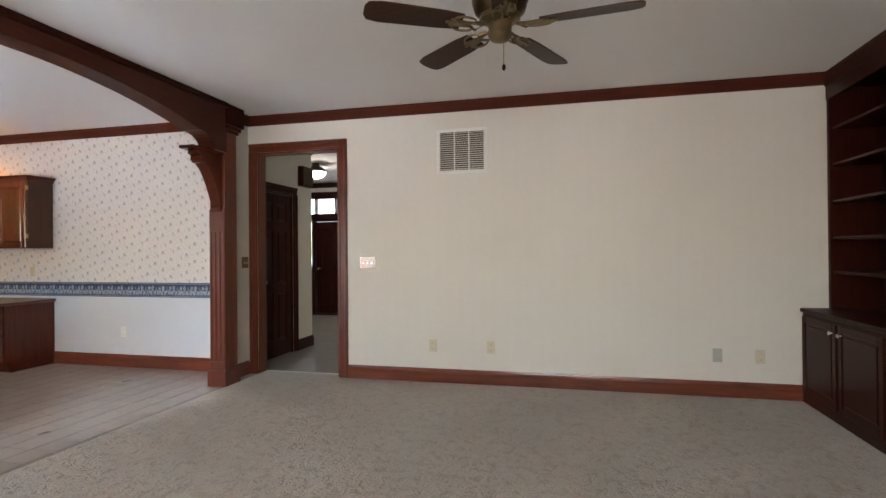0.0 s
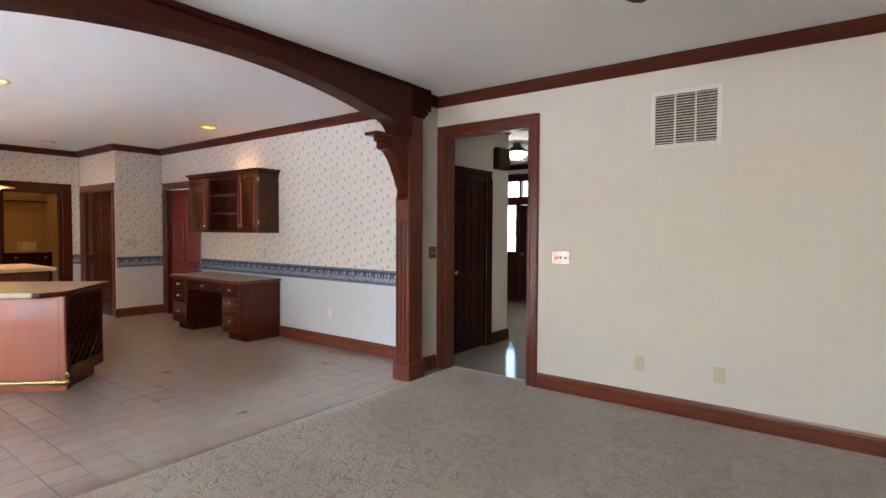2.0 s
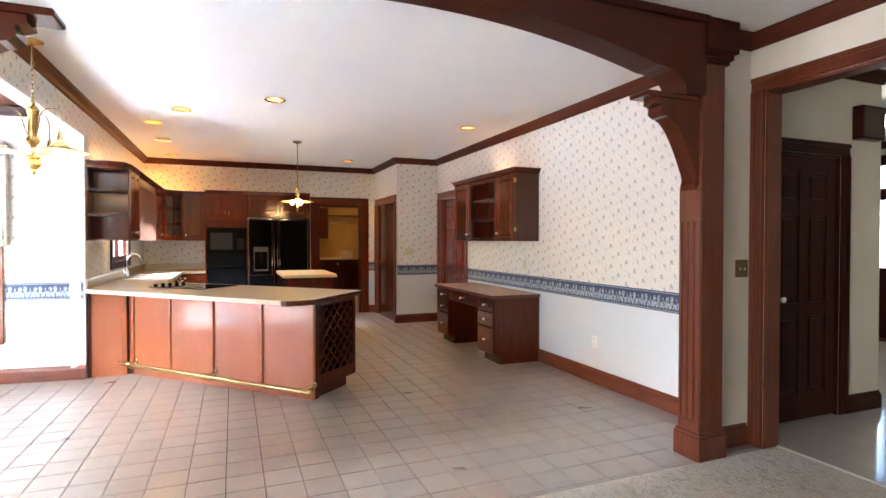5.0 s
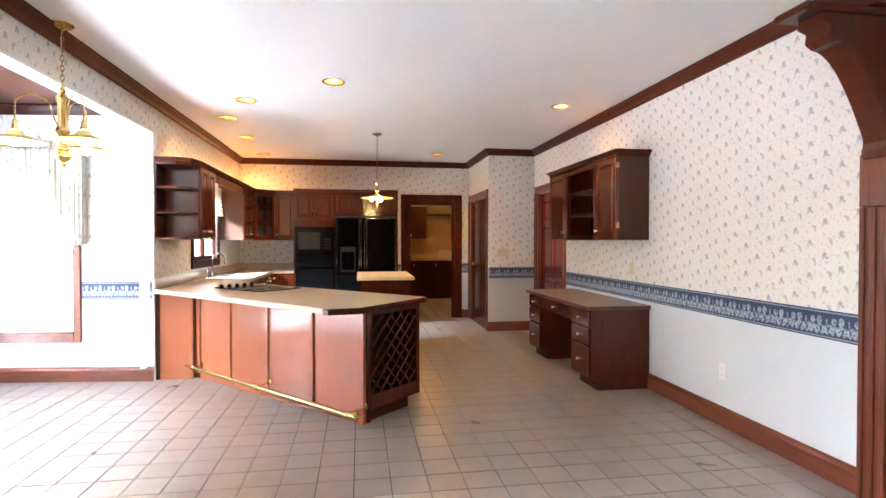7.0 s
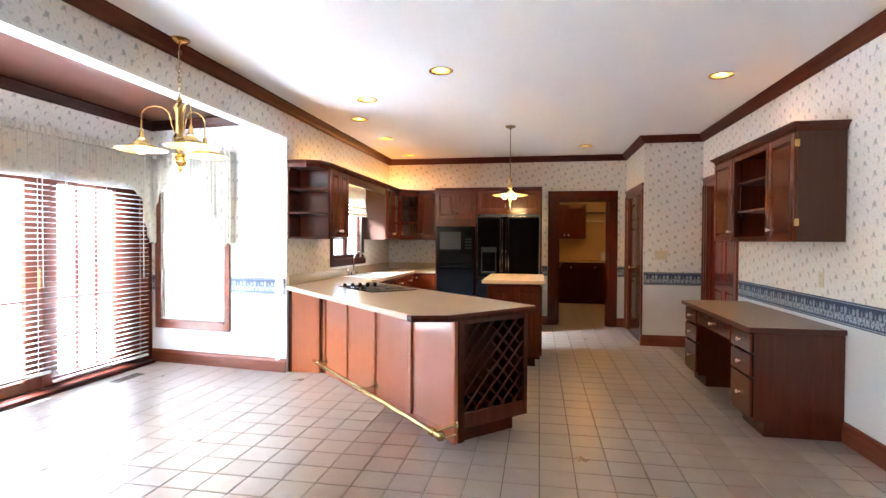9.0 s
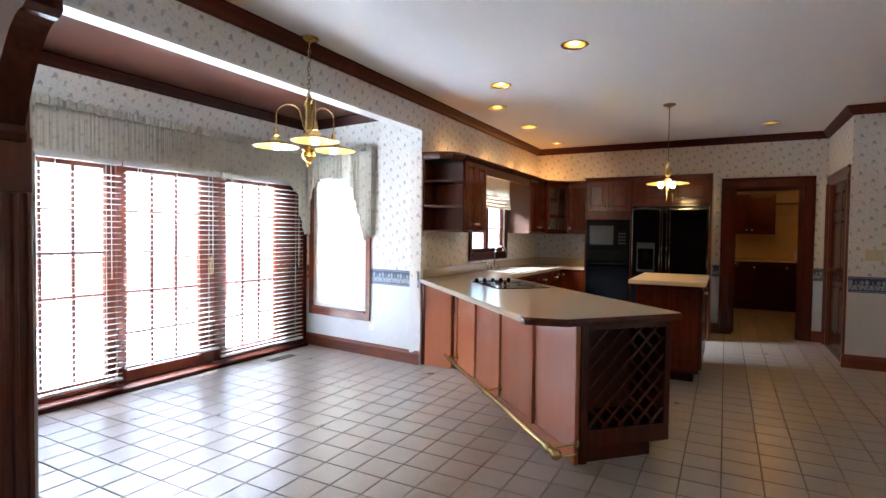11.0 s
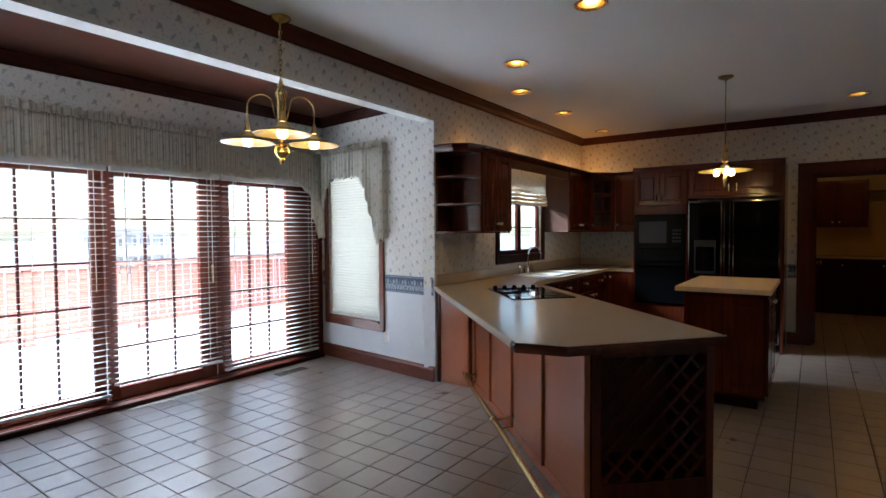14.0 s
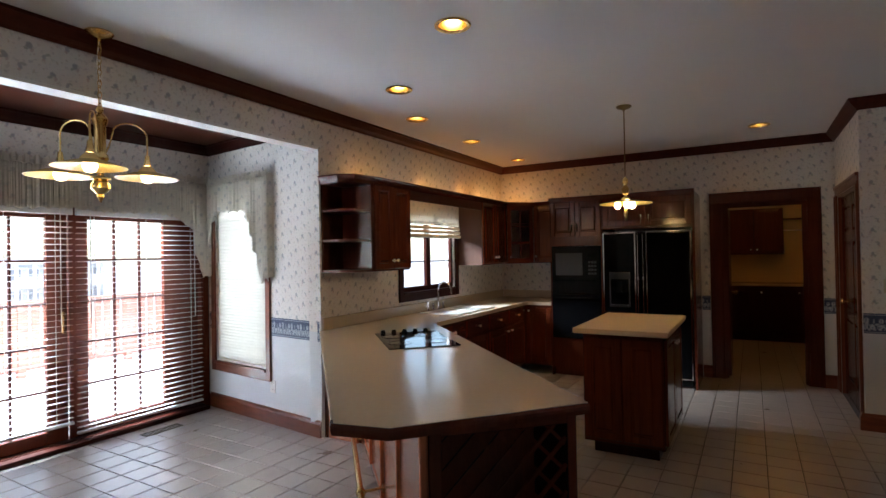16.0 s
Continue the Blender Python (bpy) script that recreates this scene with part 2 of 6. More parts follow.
def sprigs(n, l, ground, pale):
    """Half-drop repeat of small grey-blue and rose sprigs on a paper ground, fainter as pale rises, laid out on the wall's own length and height."""
    tc, sx = n.new("ShaderNodeTexCoord"), n.new("ShaderNodeSeparateXYZ")
    l.new(tc.outputs["Object"], sx.inputs[0])
    u = op(n, l, "ADD", sx.outputs[0], sx.outputs[1])
    z = sx.outputs[2]
    cb = n.new("ShaderNodeCombineXYZ")
    l.new(u, cb.inputs[0])
    l.new(z, cb.inputs[1])
    wob = n.new("ShaderNodeTexNoise")
    wob.inputs["Scale"].default_value, wob.inputs["Detail"].default_value = 42, 4
    l.new(cb.outputs[0], wob.inputs["Vector"])
    sc = n.new("ShaderNodeSeparateColor")
    l.new(wob.outputs["Color"], sc.inputs[0])
    wu = op(n, l, "ADD", u, op(n, l, "MULTIPLY_ADD", sc.outputs[0], 0.026, -0.013))
    wz = op(n, l, "ADD", z, op(n, l, "MULTIPLY_ADD", sc.outputs[1], 0.026, -0.013))
    PU, PZ = 0.104, 0.195
    col = op(n, l, "DIVIDE", wu, PU)
    fu = op(n, l, "MULTIPLY", op(n, l, "FRACT", col), PU)
    drop = op(n, l, "MULTIPLY", op(n, l, "FRACT", op(n, l, "MULTIPLY", op(n, l, "FLOOR", col), 0.38)), PZ)
    fz = op(n, l, "MULTIPLY", op(n, l, "FRACT", op(n, l, "DIVIDE", op(n, l, "ADD", wz, drop), PZ)), PZ)
    c = ground
    for cu, cz, ru, rz, tint, k in [(q[0] * 0.63, q[1] * 0.65, q[2] * 0.80, q[3] * 0.80, q[4], q[5]) for q in ((0.060, 0.080, 0.017, 0.020, (0.24, 0.27, 0.31), 0.75), (0.085, 0.056, 0.012, 0.010, (0.26, 0.31, 0.28), 0.65), (0.042, 0.050, 0.010, 0.013, (0.45, 0.33, 0.33), 0.55),
                                    (0.120, 0.205, 0.012, 0.017, (0.27, 0.30, 0.36), 0.65), (0.100, 0.225, 0.012, 0.008, (0.28, 0.32, 0.29), 0.6), (0.128, 0.180, 0.009, 0.010, (0.48, 0.33, 0.31), 0.55),
                                    (0.030, 0.185, 0.008, 0.011, (0.50, 0.42, 0.33), 0.5), (0.125, 0.110, 0.007, 0.008, (0.47, 0.40, 0.36), 0.45), (0.055, 0.255, 0.010, 0.008, (0.38, 0.36, 0.40), 0.45), (0.025, 0.020, 0.007, 0.007, (0.5, 0.38, 0.36), 0.45))]:
        a = op(n, l, "DIVIDE", op(n, l, "SUBTRACT", fu, cu), ru)
        bb = op(n, l, "DIVIDE", op(n, l, "SUBTRACT", fz, cz), rz)
        d = op(n, l, "ADD", op(n, l, "MULTIPLY", a, a), op(n, l, "MULTIPLY", bb, bb))
        c = mix(n, l, op(n, l, "MULTIPLY", op(n, l, "SUBTRACT", 1.0, ramp(n, l, d, 0.4, 1.5)), k * (0.95 - pale)), c, tint)
    fleck = noise_tex(n, l, cb.outputs[0], 48, 2)
    c = mix(n, l, op(n, l, "MULTIPLY", ramp(n, l, fleck, 0.56, 0.66), 0.36 - 0.4 * pale), c, (0.42, 0.40, 0.40))
    return c, u, z


m, n, l, b = material("sprigged_wallpaper", 0.6)
c, u, z = sprigs(n, l, (0.745, 0.722, 0.685), 0)
stripe = op(n, l, "GREATER_THAN", op(n, l, "FRACT", op(n, l, "MULTIPLY", z, 90.0)), 0.5)
low = mix(n, l, stripe, (0.70, 0.72, 0.74), (0.62, 0.65, 0.69))
c = mix(n, l, op(n, l, "GREATER_THAN", z, 0.88), low, c)
l.new(c, b.inputs["Base Color"])
bump(n, l, b, noise_tex(n, l, coords(n, l), 300, 2), 0.05, 0.002)
PAPER = m

m, n, l, b = material("blue_floral_border", 0.55)
tc, sx = n.new("ShaderNodeTexCoord"), n.new("ShaderNodeSeparateXYZ")
l.new(tc.outputs["Object"], sx.inputs[0])
u = op(n, l, "ADD", sx.outputs[0], sx.outputs[1])
v = op(n, l, "DIVIDE", op(n, l, "SUBTRACT", sx.outputs[2], 0.80), 0.165)


def motif(period, shift, cv, ru, rv):
    fu = op(n, l, "SUBTRACT", op(n, l, "FRACT", op(n, l, "ADD", op(n, l, "DIVIDE", u, period), shift)), 0.5)
    a = op(n, l, "DIVIDE", fu, ru)
    bb = op(n, l, "DIVIDE", op(n, l, "SUBTRACT", v, cv), rv)
    d = op(n, l, "ADD", op(n, l, "MULTIPLY", a, a), op(n, l, "MULTIPLY", bb, bb))
    return op(n, l, "SUBTRACT", 1.0, ramp(n, l, d, 0.7, 1.3))


wob = noise_tex(n, l, coords(n, l), 70, 3)
NAVY, PALE, MID = (0.022, 0.040, 0.095), (0.46, 0.52, 0.60), (0.10, 0.16, 0.28)
c = mix(n, l, ramp(n, l, wob, 0.4, 0.75), NAVY, (0.04, 0.07, 0.15))
for period, shift, cv, ru, rv, col, k in ((0.14, 0.30, 0.64, 0.125, 0.15, PALE, 0.8), (0.14, 0.62, 0.62, 0.115, 0.13, PALE, 0.75), (0.14, 0.30, 0.71, 0.03, 0.09, MID, 0.7), (0.14, 0.62, 0.68, 0.03, 0.08, MID, 0.7),
                                          (0.07, 0.10, 0.44, 0.26, 0.07, PALE, 0.65), (0.047, 0.45, 0.30, 0.40, 0.10, PALE, 0.8), (0.07, 0.60, 0.38, 0.24, 0.09, PALE, 0.75), (0.035, 0.2, 0.20, 0.36, 0.06, PALE, 0.6), (0.047, 0.45, 0.30, 0.13, 0.04, MID, 0.8), (0.14, 0.96, 0.60, 0.05, 0.12, PALE, 0.5)):
    mk = op(n, l, "MULTIPLY", motif(period, shift, cv, ru, rv), op(n, l, "MULTIPLY", ramp(n, l, wob, 0.30, 0.52), k))
    c = mix(n, l, mk, c, col)
for cv, k in ((0.925, 0.55), (0.065, 0.55)):
    line = op(n, l, "LESS_THAN", op(n, l, "ABSOLUTE", op(n, l, "SUBTRACT", v, cv)), 0.022)
    c = mix(n, l, op(n, l, "MULTIPLY", line, k), c, PALE)
l.new(c, b.inputs["Base Color"])
BORDER = m

m, n, l, b = material("striped_cream_wallpaper", 0.55)
tc, sx = n.new("ShaderNodeTexCoord"), n.new("ShaderNodeSeparateXYZ")
l.new(tc.outputs["Object"], sx.inputs[0])
u = op(n, l, "ADD", sx.outputs[0], sx.outputs[1])
s1 = op(n, l, "SINE", op(n, l, "MULTIPLY", u, 2 * math.pi / 0.11))
f = ramp(n, l, s1, -0.3, 0.3)
c = mix(n, l, f, (0.709, 0.677, 0.607), (0.714, 0.682, 0.612))
big = noise_tex(n, l, coords(n, l), 1.3, 4)
c = mix(n, l, op(n, l, "MULTIPLY", ramp(n, l, big, 0.45, 0.75), 0.35), c, (0.64, 0.60, 0.52))
l.new(c, b.inputs["Base Color"])
bump(n, l, b, noise_tex(n, l, coords(n, l), 250, 2), 0.08, 0.002)
STRIPE = m

m, n, l, b = material("beige_sculpted_carpet", 0.95)
v = coords(n, l)
warp = n.new("ShaderNodeTexNoise")
warp.inputs["Scale"].default_value = 7.0
l.new(v, warp.inputs["Vector"])
vm = n.new("ShaderNodeMixRGB")
vm.inputs[0].default_value = 0.22
l.new(v, vm.inputs[1])
l.new(warp.outputs["Color"], vm.inputs[2])
field = noise_tex(n, l, vm.outputs[0], 7.5, 1.0, 0.4, 0.8)
ridge = op(n, l, "ABSOLUTE", op(n, l, "SINE", op(n, l, "MULTIPLY", field, 40.0)))
patch = ramp(n, l, noise_tex(n, l, v, 14, 2), 0.30, 0.50)
rib = op(n, l, "MULTIPLY", ramp(n, l, ridge, 0.15, 0.75), patch)
fib = noise_tex(n, l, v, 240, 3)
tuft = noise_tex(n, l, v, 70, 3)
big = noise_tex(n, l, v, 1.6, 3)
# grooves darker, ridges paler: the pile's shade and highlights put into the colour
c = mix(n, l, rib, (0.52, 0.47, 0.40), (0.66, 0.605, 0.525))
c = mix(n, l, op(n, l, "MULTIPLY", fib, 0.4), c, (0.42, 0.375, 0.315))
c = mix(n, l, op(n, l, "MULTIPLY", ramp(n, l, tuft, 0.5, 0.7), 0.2), c, (0.38, 0.34, 0.29))
c = mix(n, l, op(n, l, "MULTIPLY", ramp(n, l, big, 0.42, 0.68), 0.3), c, (0.45, 0.40, 0.34))
l.new(c, b.inputs["Base Color"])
h = op(n, l, "ADD", rib, op(n, l, "ADD", op(n, l, "MULTIPLY", fib, 0.25), op(n, l, "MULTIPLY", tuft, 0.35)))
bump(n, l, b, h, 1.0, 0.017)
b.inputs["Sheen Weight"].default_value = 0.3
CARPET = m

m, n, l, b = material("brown_quarry_tile", 0.3)
oi = n.new("ShaderNodeObjectInfo")
v = coords(n, l)
mp = n.new("ShaderNodeVectorMath")
l.new(oi.outputs["Location"], mp.inputs[1])
l.new(v, mp.inputs[0])
f = noise_tex(n, l, mp.outputs[0], 5, 5)
f2 = noise_tex(n, l, mp.outputs[0], 60, 3)
geo = n.new("ShaderNodeNewGeometry")
rnd = op(n, l, "FRACT", op(n, l, "ADD", oi.outputs["Random"], geo.outputs["Random Per Island"]))
c = mix(n, l, rnd, (0.265, 0.218, 0.188), (0.310, 0.260, 0.226))
c = mix(n, l, ramp(n, l, f, 0.35, 0.75), c, (0.33, 0.28, 0.248))
c = mix(n, l, op(n, l, "MULTIPLY", ramp(n, l, f2, 0.5, 0.75), 0.35), c, (0.22, 0.176, 0.15))
l.new(c, b.inputs["Base Color"])
l.new(op(n, l, "MULTIPLY_ADD", f, 0.12, 0.24), b.inputs["Roughness"])
b.inputs["Specular IOR Level"].default_value = 1.0
b.inputs["Coat Weight"].default_value, b.inputs["Coat Roughness"].default_value = 0.15, 0.22
bump(n, l, b, op(n, l, "ADD", f, op(n, l, "MULTIPLY", f2, 0.3)), 0.05, 0.002)
TILE = m

m, n, l, b = material("polished_hall_floor", 0.1)
v = coords(n, l)
c = mix(n, l, noise_tex(n, l, v, 3, 5), (0.50, 0.47, 0.43), (0.41, 0.385, 0.35))
bt = n.new("ShaderNodeTexBrick")
bt.inputs["Scale"].default_value, bt.offset, bt.inputs["Mortar Size"].default_value = 3.3, 0.0, 0.012
bt.inputs["Brick Width"].default_value = bt.inputs["Row Height"].default_value = 1.0
l.new(v, bt.inputs["Vector"])
l.new(mix(n, l, bt.outputs["Fac"], c, (0.36, 0.36, 0.35)), b.inputs["Base Color"])
HALL_FLOOR = m

m, n, l, b = material("sprigged_curtain", 0.9)
c, u, z = sprigs(n, l, (0.70, 0.66, 0.58), 0.45)
tr, ms = n.new("ShaderNodeBsdfTranslucent"), n.new("ShaderNodeMixShader")
l.new(c, b.inputs["Base Color"])
l.new(c, tr.inputs[0])
ms.inputs[0].default_value = 0.38
l.new(b.outputs[0], ms.inputs[1])
l.new(tr.outputs[0], ms.inputs[2])
l.new(ms.outputs[0], n["Material Output"].inputs[0])
CURTAIN = m

# ---- building helpers ----
def mesh_object(name, bm, mat):
    bmesh.ops.recalc_face_normals(bm, faces=bm.faces)
    me = bpy.data.meshes.new(name)
    bm.to_mesh(me)
    bm.free()
    me.materials.append(mat)
    return new(name, me)


def smooth(ob, angle=35):
    ob.data.shade_smooth()
    ob.data.set_sharp_from_angle(angle=radians(angle))
    return ob


def structure(name, bm, mat, label="", category=""):
    return tagged(mesh_object(name, bm, mat), label, category, kind="structure")


def thing(name, base, label, category, group=""):
    ob = new(name)
    ob.empty_display_size = 0.1
    ob.location = base
    return tagged(ob, label, category, group)


def part(name, bm, mat, parent, label="", soft=False):
    """One mesh under a thing or a part; the mesh is drawn in the room's own coordinates."""
    ob = mesh_object(name, bm, mat)
    if soft:
        smooth(ob)
    shift = parent.location if parent.parent is None else Vector()
    ob.parent = parent
    ob.matrix_parent_inverse = Matrix.Translation(-shift)
    return tagged(ob, label)


def box(bm, a, b, m=None, bevel=0.0, seg=1):
    x0, x1 = sorted((a[0], b[0]))
    y0, y1 = sorted((a[1], b[1]))
    z0, z1 = sorted((a[2], b[2]))
    made = bmesh.ops.create_cube(bm, size=1.0, matrix=Matrix.Translation(((x0 + x1) / 2, (y0 + y1) / 2, (z0 + z1) / 2)) @ Matrix.Diagonal((x1 - x0, y1 - y0, z1 - z0, 1)))
    vs = made["verts"]
    if bevel:
        es = list({e for v in vs for e in v.link_edges})
        out = bmesh.ops.bevel(bm, geom=es, offset=bevel, segments=seg, affect="EDGES", profile=0.5)
        vs = list({v for f in out["faces"] for v in f.verts} | {v for v in vs if v.is_valid})
    if m is not None:
        bmesh.ops.transform(bm, matrix=m, verts=vs)
    return bm


def boxes(*pairs, m=None, bevel=0.0):
    bm = bmesh.new()
    for a, b in pairs:
        box(bm, a, b, m, bevel)
    return bm


def prism(pts, z0, z1, bm=None, m=None):
    """An upright solid over a flat outline."""
    bm = bm or bmesh.new()
    lo, hi = [bm.verts.new((x, y, z0)) for x, y in pts], [bm.verts.new((x, y, z1)) for x, y in pts]
    bm.faces.new(lo)
    bm.faces.new(hi)
    for i in range(len(pts)):
        j = (i + 1) % len(pts)
        bm.faces.new((lo[i], lo[j], hi[j], hi[i]))
    if m is not None:
        bmesh.ops.transform(bm, matrix=m, verts=lo + hi)
    return bm


def lathe(profile, place, steps=20, bm=None, m=None, caps=True):
    """A turned shape from (radius, height) pairs about an upright axis."""
    bm = bm or bmesh.new()
    rings = []
    for r, z in profile:
        rings.append([bm.verts.new((r * math.cos(2 * math.pi * k / steps), r * math.sin(2 * math.pi * k / steps), z)) for k in range(steps)])
    for p, q in zip(rings, rings[1:]):
        for k in range(steps):
            bm.faces.new((p[k], p[(k + 1) % steps], q[(k + 1) % steps], q[k]))
    for r in (rings[0], rings[-1]) if caps else ():
        bm.faces.new(r)
    vs = [v for r in rings for v in r]
    bmesh.ops.transform(bm, matrix=Matrix.Translation(place) @ (m or Matrix()), verts=vs)
    return bm


def tube(pts, r, steps=8, bm=None):
    bm = bm or bmesh.new()
    pts = [Vector(p) for p in pts]
    rings = []
    for i, p in enumerate(pts):
        d = (pts[min(i + 1, len(pts) - 1)] - pts[max(i - 1, 0)]).normalized()
        s = d.orthogonal().normalized() if abs(d.z) > 0.95 else d.cross(Vector((0, 0, 1))).normalized()
        t = d.cross(s)
        rings.append([bm.verts.new(p + r * (math.cos(2 * math.pi * k / steps) * s + math.sin(2 * math.pi * k / steps) * t)) for k in range(steps)])
    for a, b in zip(rings, rings[1:]):
        best = min(range(steps), key=lambda o: (b[o].co - a[0].co).length)
        for k in range(steps):
            bm.faces.new((a[k], a[(k + 1) % steps], b[(k + 1 + best) % steps], b[(k + best) % steps]))
    bm.faces.new(rings[0])
    bm.faces.new(rings[-1])
    return bm


def moulding(path, profile, bm=None):
    """Sweep (out, height) pairs along a line of wall corners, with the room on the left; corners are mitred."""
    bm = bm or bmesh.new()
    P = [Vector((x, y)) for x, y in path]
    rings = []
    for i, p in enumerate(P):
        ns = []
        if i > 0:
            d = (p - P[i - 1]).normalized()
            ns.append(Vector((-d.y, d.x)))
        if i < len(P) - 1:
            d = (P[i + 1] - p).normalized()
            ns.append(Vector((-d.y, d.x)))
        nrm = ns[0] if len(ns) == 1 else (ns[0] + ns[1]) / (1 + ns[0].dot(ns[1]))
        rings.append([bm.verts.new((p.x + nrm.x * o, p.y + nrm.y * o, h)) for o, h in profile])
    k = len(profile)
    for a, b in zip(rings, rings[1:]):
        for j in range(k):
            bm.faces.new((a[j], a[(j + 1) % k], b[(j + 1) % k], b[j]))
    bm.faces.new(rings[0])
    bm.faces.new(rings[-1])
    return bm


def face_frame(origin, right, out):
    """Local axes for a flat front: u to the right, v out of the face, w up."""
    m = Matrix.Identity(4)
    m.col[0][:3], m.col[1][:3], m.col[2][:3], m.col[3][:3] = (*right, 0), (*out, 0), (0, 0, 1), origin
    return m


# ---- plan ----
BACK = 5.48          # long wall shared by the den and the kitchen
FAR = -10.44         # kitchen's far wall
SINK_WALL = 0.87
CLOSET_X, CLOSET_Y = -8.96, 4.765
BAY_BACK = -0.85
BAY_R0, BAY_R1 = (-6.72, 0.86), (-6.92, -0.85)
BAY_L = -3.242
DEN_R, DEN_FRONT = 2.74, -2.45
T = 0.13

# floors
structure("floor_base", boxes(((-14.4, -1.1, -0.15), (2.9, 5.6, -0.012)), ((-0.2 - 3.2, -2.7, -0.15), (2.9, -1.1, -0.012)), ((-7.2, 5.6, -0.15), (0, 11, -0.012))), GROUT, "grey grout bed below the floor tiles", "floor")
bm = bmesh.new()
box(bm, (-2.975, DEN_FRONT, -0.012), (DEN_R, 5.60, 0.008), bevel=0.006)
structure("carpet", bm, CARPET, "beige sculpted wall-to-wall carpet with a rippled pile", "carpet")
structure("floor_hall", boxes(((-6.9, 5.605, -0.011), (-1.6, 10.5, 0.0))), HALL_FLOOR, "polished pale grey hall floor", "floor")
structure("threshold", boxes(((-2.99, 5.585, -0.01), (-2.05, 5.615, 0.011)), bevel=0.003), WHITE, "thin pale threshold strip in the doorway", "threshold")

# ceilings
def ceiling_strip(bm, x0, x1, y0, y1):
    bm.faces.new([bm.verts.new((x, y, CEIL)) for x, y in ((x0, y0), (x0, y1), (x1, y1), (x1, y0))])


def pierced_ceiling(x0, x1, y0, y1, holes, r=0.076, c=0.12, steps=24):
    """Plaster sheet with round holes for the recessed lamps, below a slab."""
    bm = boxes(((x0, y0, CEIL + 0.14), (x1, y1, CEIL + 0.26)), ((-3.3, -2.7, CEIL), (x1, y0, CEIL + 0.26)))
    at = x0
    for hx, hy in sorted(holes):
        ceiling_strip(bm, at, hx - c, y0, y1)
        ceiling_strip(bm, hx - c, hx + c, y0, hy - c)
        ceiling_strip(bm, hx - c, hx + c, hy + c, y1)
        inner, outer = [], []
        for k in range(steps):
            ca, sa = math.cos(2 * math.pi * k / steps), math.sin(2 * math.pi * k / steps)
            e = c / max(abs(ca), abs(sa))
            inner.append(bm.verts.new((hx + r * ca, hy + r * sa, CEIL)))
            outer.append(bm.verts.new((hx + e * ca, hy + e * sa, CEIL)))
        for k in range(steps):
            j = (k + 1) % steps
            bm.faces.new((inner[k], inner[j], outer[j], outer[k]))
        at = hx + c
    ceiling_strip(bm, at, x1, y0, y1)
    return bm


structure("ceiling", pierced_ceiling(-14.4, 2.95, 0.74, 11, CANS), CEILING, "plain off-white painted ceiling", "ceiling")
bm = boxes(((-7.2, -1.0, 2.66), (-3.45, 0.75, 2.78)))
structure("ceiling_nook", bm, NOOK_WOOD, "dark stained wood ceiling over the breakfast nook", "ceiling")

# walls of the den
DX0, DX1, DTOP = -2.99, -2.05, 2.36
structure("wall_back", boxes(((-3.10, BACK, 0), (DX0, BACK + T, CEIL)), ((DX1, BACK, 0), (DEN_R + T, BACK + T, CEIL)), ((DX0, BACK, DTOP), (DX1, BACK + T, CEIL))), STRIPE, "cream wallpaper with faint vertical stripes", "wall")
structure("wall_right", boxes(((DEN_R, DEN_FRONT, 0), (DEN_R + T, BACK, CEIL))), STRIPE, "cream striped wallpaper behind the bookcase", "wall")
WX0, WX1, WZ0, WZ1 = -1.1, 1.3, 0.5, 2.3
structure("wall_front", boxes(((-3.2, DEN_FRONT - T, 0), (WX0, DEN_FRONT, CEIL)), ((WX1, DEN_FRONT - T, 0), (DEN_R + T, DEN_FRONT, CEIL)), ((WX0, DEN_FRONT - T, 0), (WX1, DEN_FRONT, WZ0)), ((WX0, DEN_FRONT - T, WZ1), (WX1, DEN_FRONT, CEIL))), STRIPE, "cream striped wallpaper round a window", "wall")
structure("wall_left", boxes(((-3.24, DEN_FRONT, 0), (-3.10, 0.99, CEIL))), STRIPE, "cream striped wallpaper", "wall")
structure("wall_stub", boxes(((-3.20, 5.108, 0), (-3.101, BACK, CEIL))), STRIPE, "narrow cream papered wall return", "wall")

# walls of the kitchen
RX0, RX1, RTOP = -8.82, -7.80, 2.08
structure("wall_desk", boxes(((-3.101, BACK + 0.002, 0), (RX1, BACK + T, CEIL)), ((CLOSET_X - T, BACK + 0.002, 0), (RX0, BACK + T, CEIL)), ((RX0, BACK + 0.002, RTOP), (RX1, BACK + T, CEIL))), PAPER, "sprigged cream wallpaper above a pale blue striped dado", "wall")
CX0, CX1, CTOP = -10.28, -9.10, 2.05
structure("wall_closet", boxes(((CLOSET_X - T, CLOSET_Y, 0), (CLOSET_X, BACK, CEIL)), ((FAR, CLOSET_Y, 0), (CX0, CLOSET_Y + T, CEIL)), ((CX1, CLOSET_Y, 0), (CLOSET_X - T, CLOSET_Y + T, CEIL)), ((CX0, CLOSET_Y, CTOP), (CX1, CLOSET_Y + T, CEIL))), PAPER, "sprigged wallpaper on the closet walls", "wall")
LY0, LY1, LTOP = 3.685, 4.51, 2.045
structure("wall_far", boxes(((FAR - T, SINK_WALL, 0), (FAR, LY0, CEIL)), ((FAR - T, LY1, 0), (FAR, BACK, CEIL)), ((FAR - T, LY0, LTOP), (FAR, LY1, CEIL))), PAPER, "sprigged wallpaper on the far kitchen wall", "wall")
KX0, KX1, KZ0, KZ1 = -9.02, -7.92, 1.10, 2.02
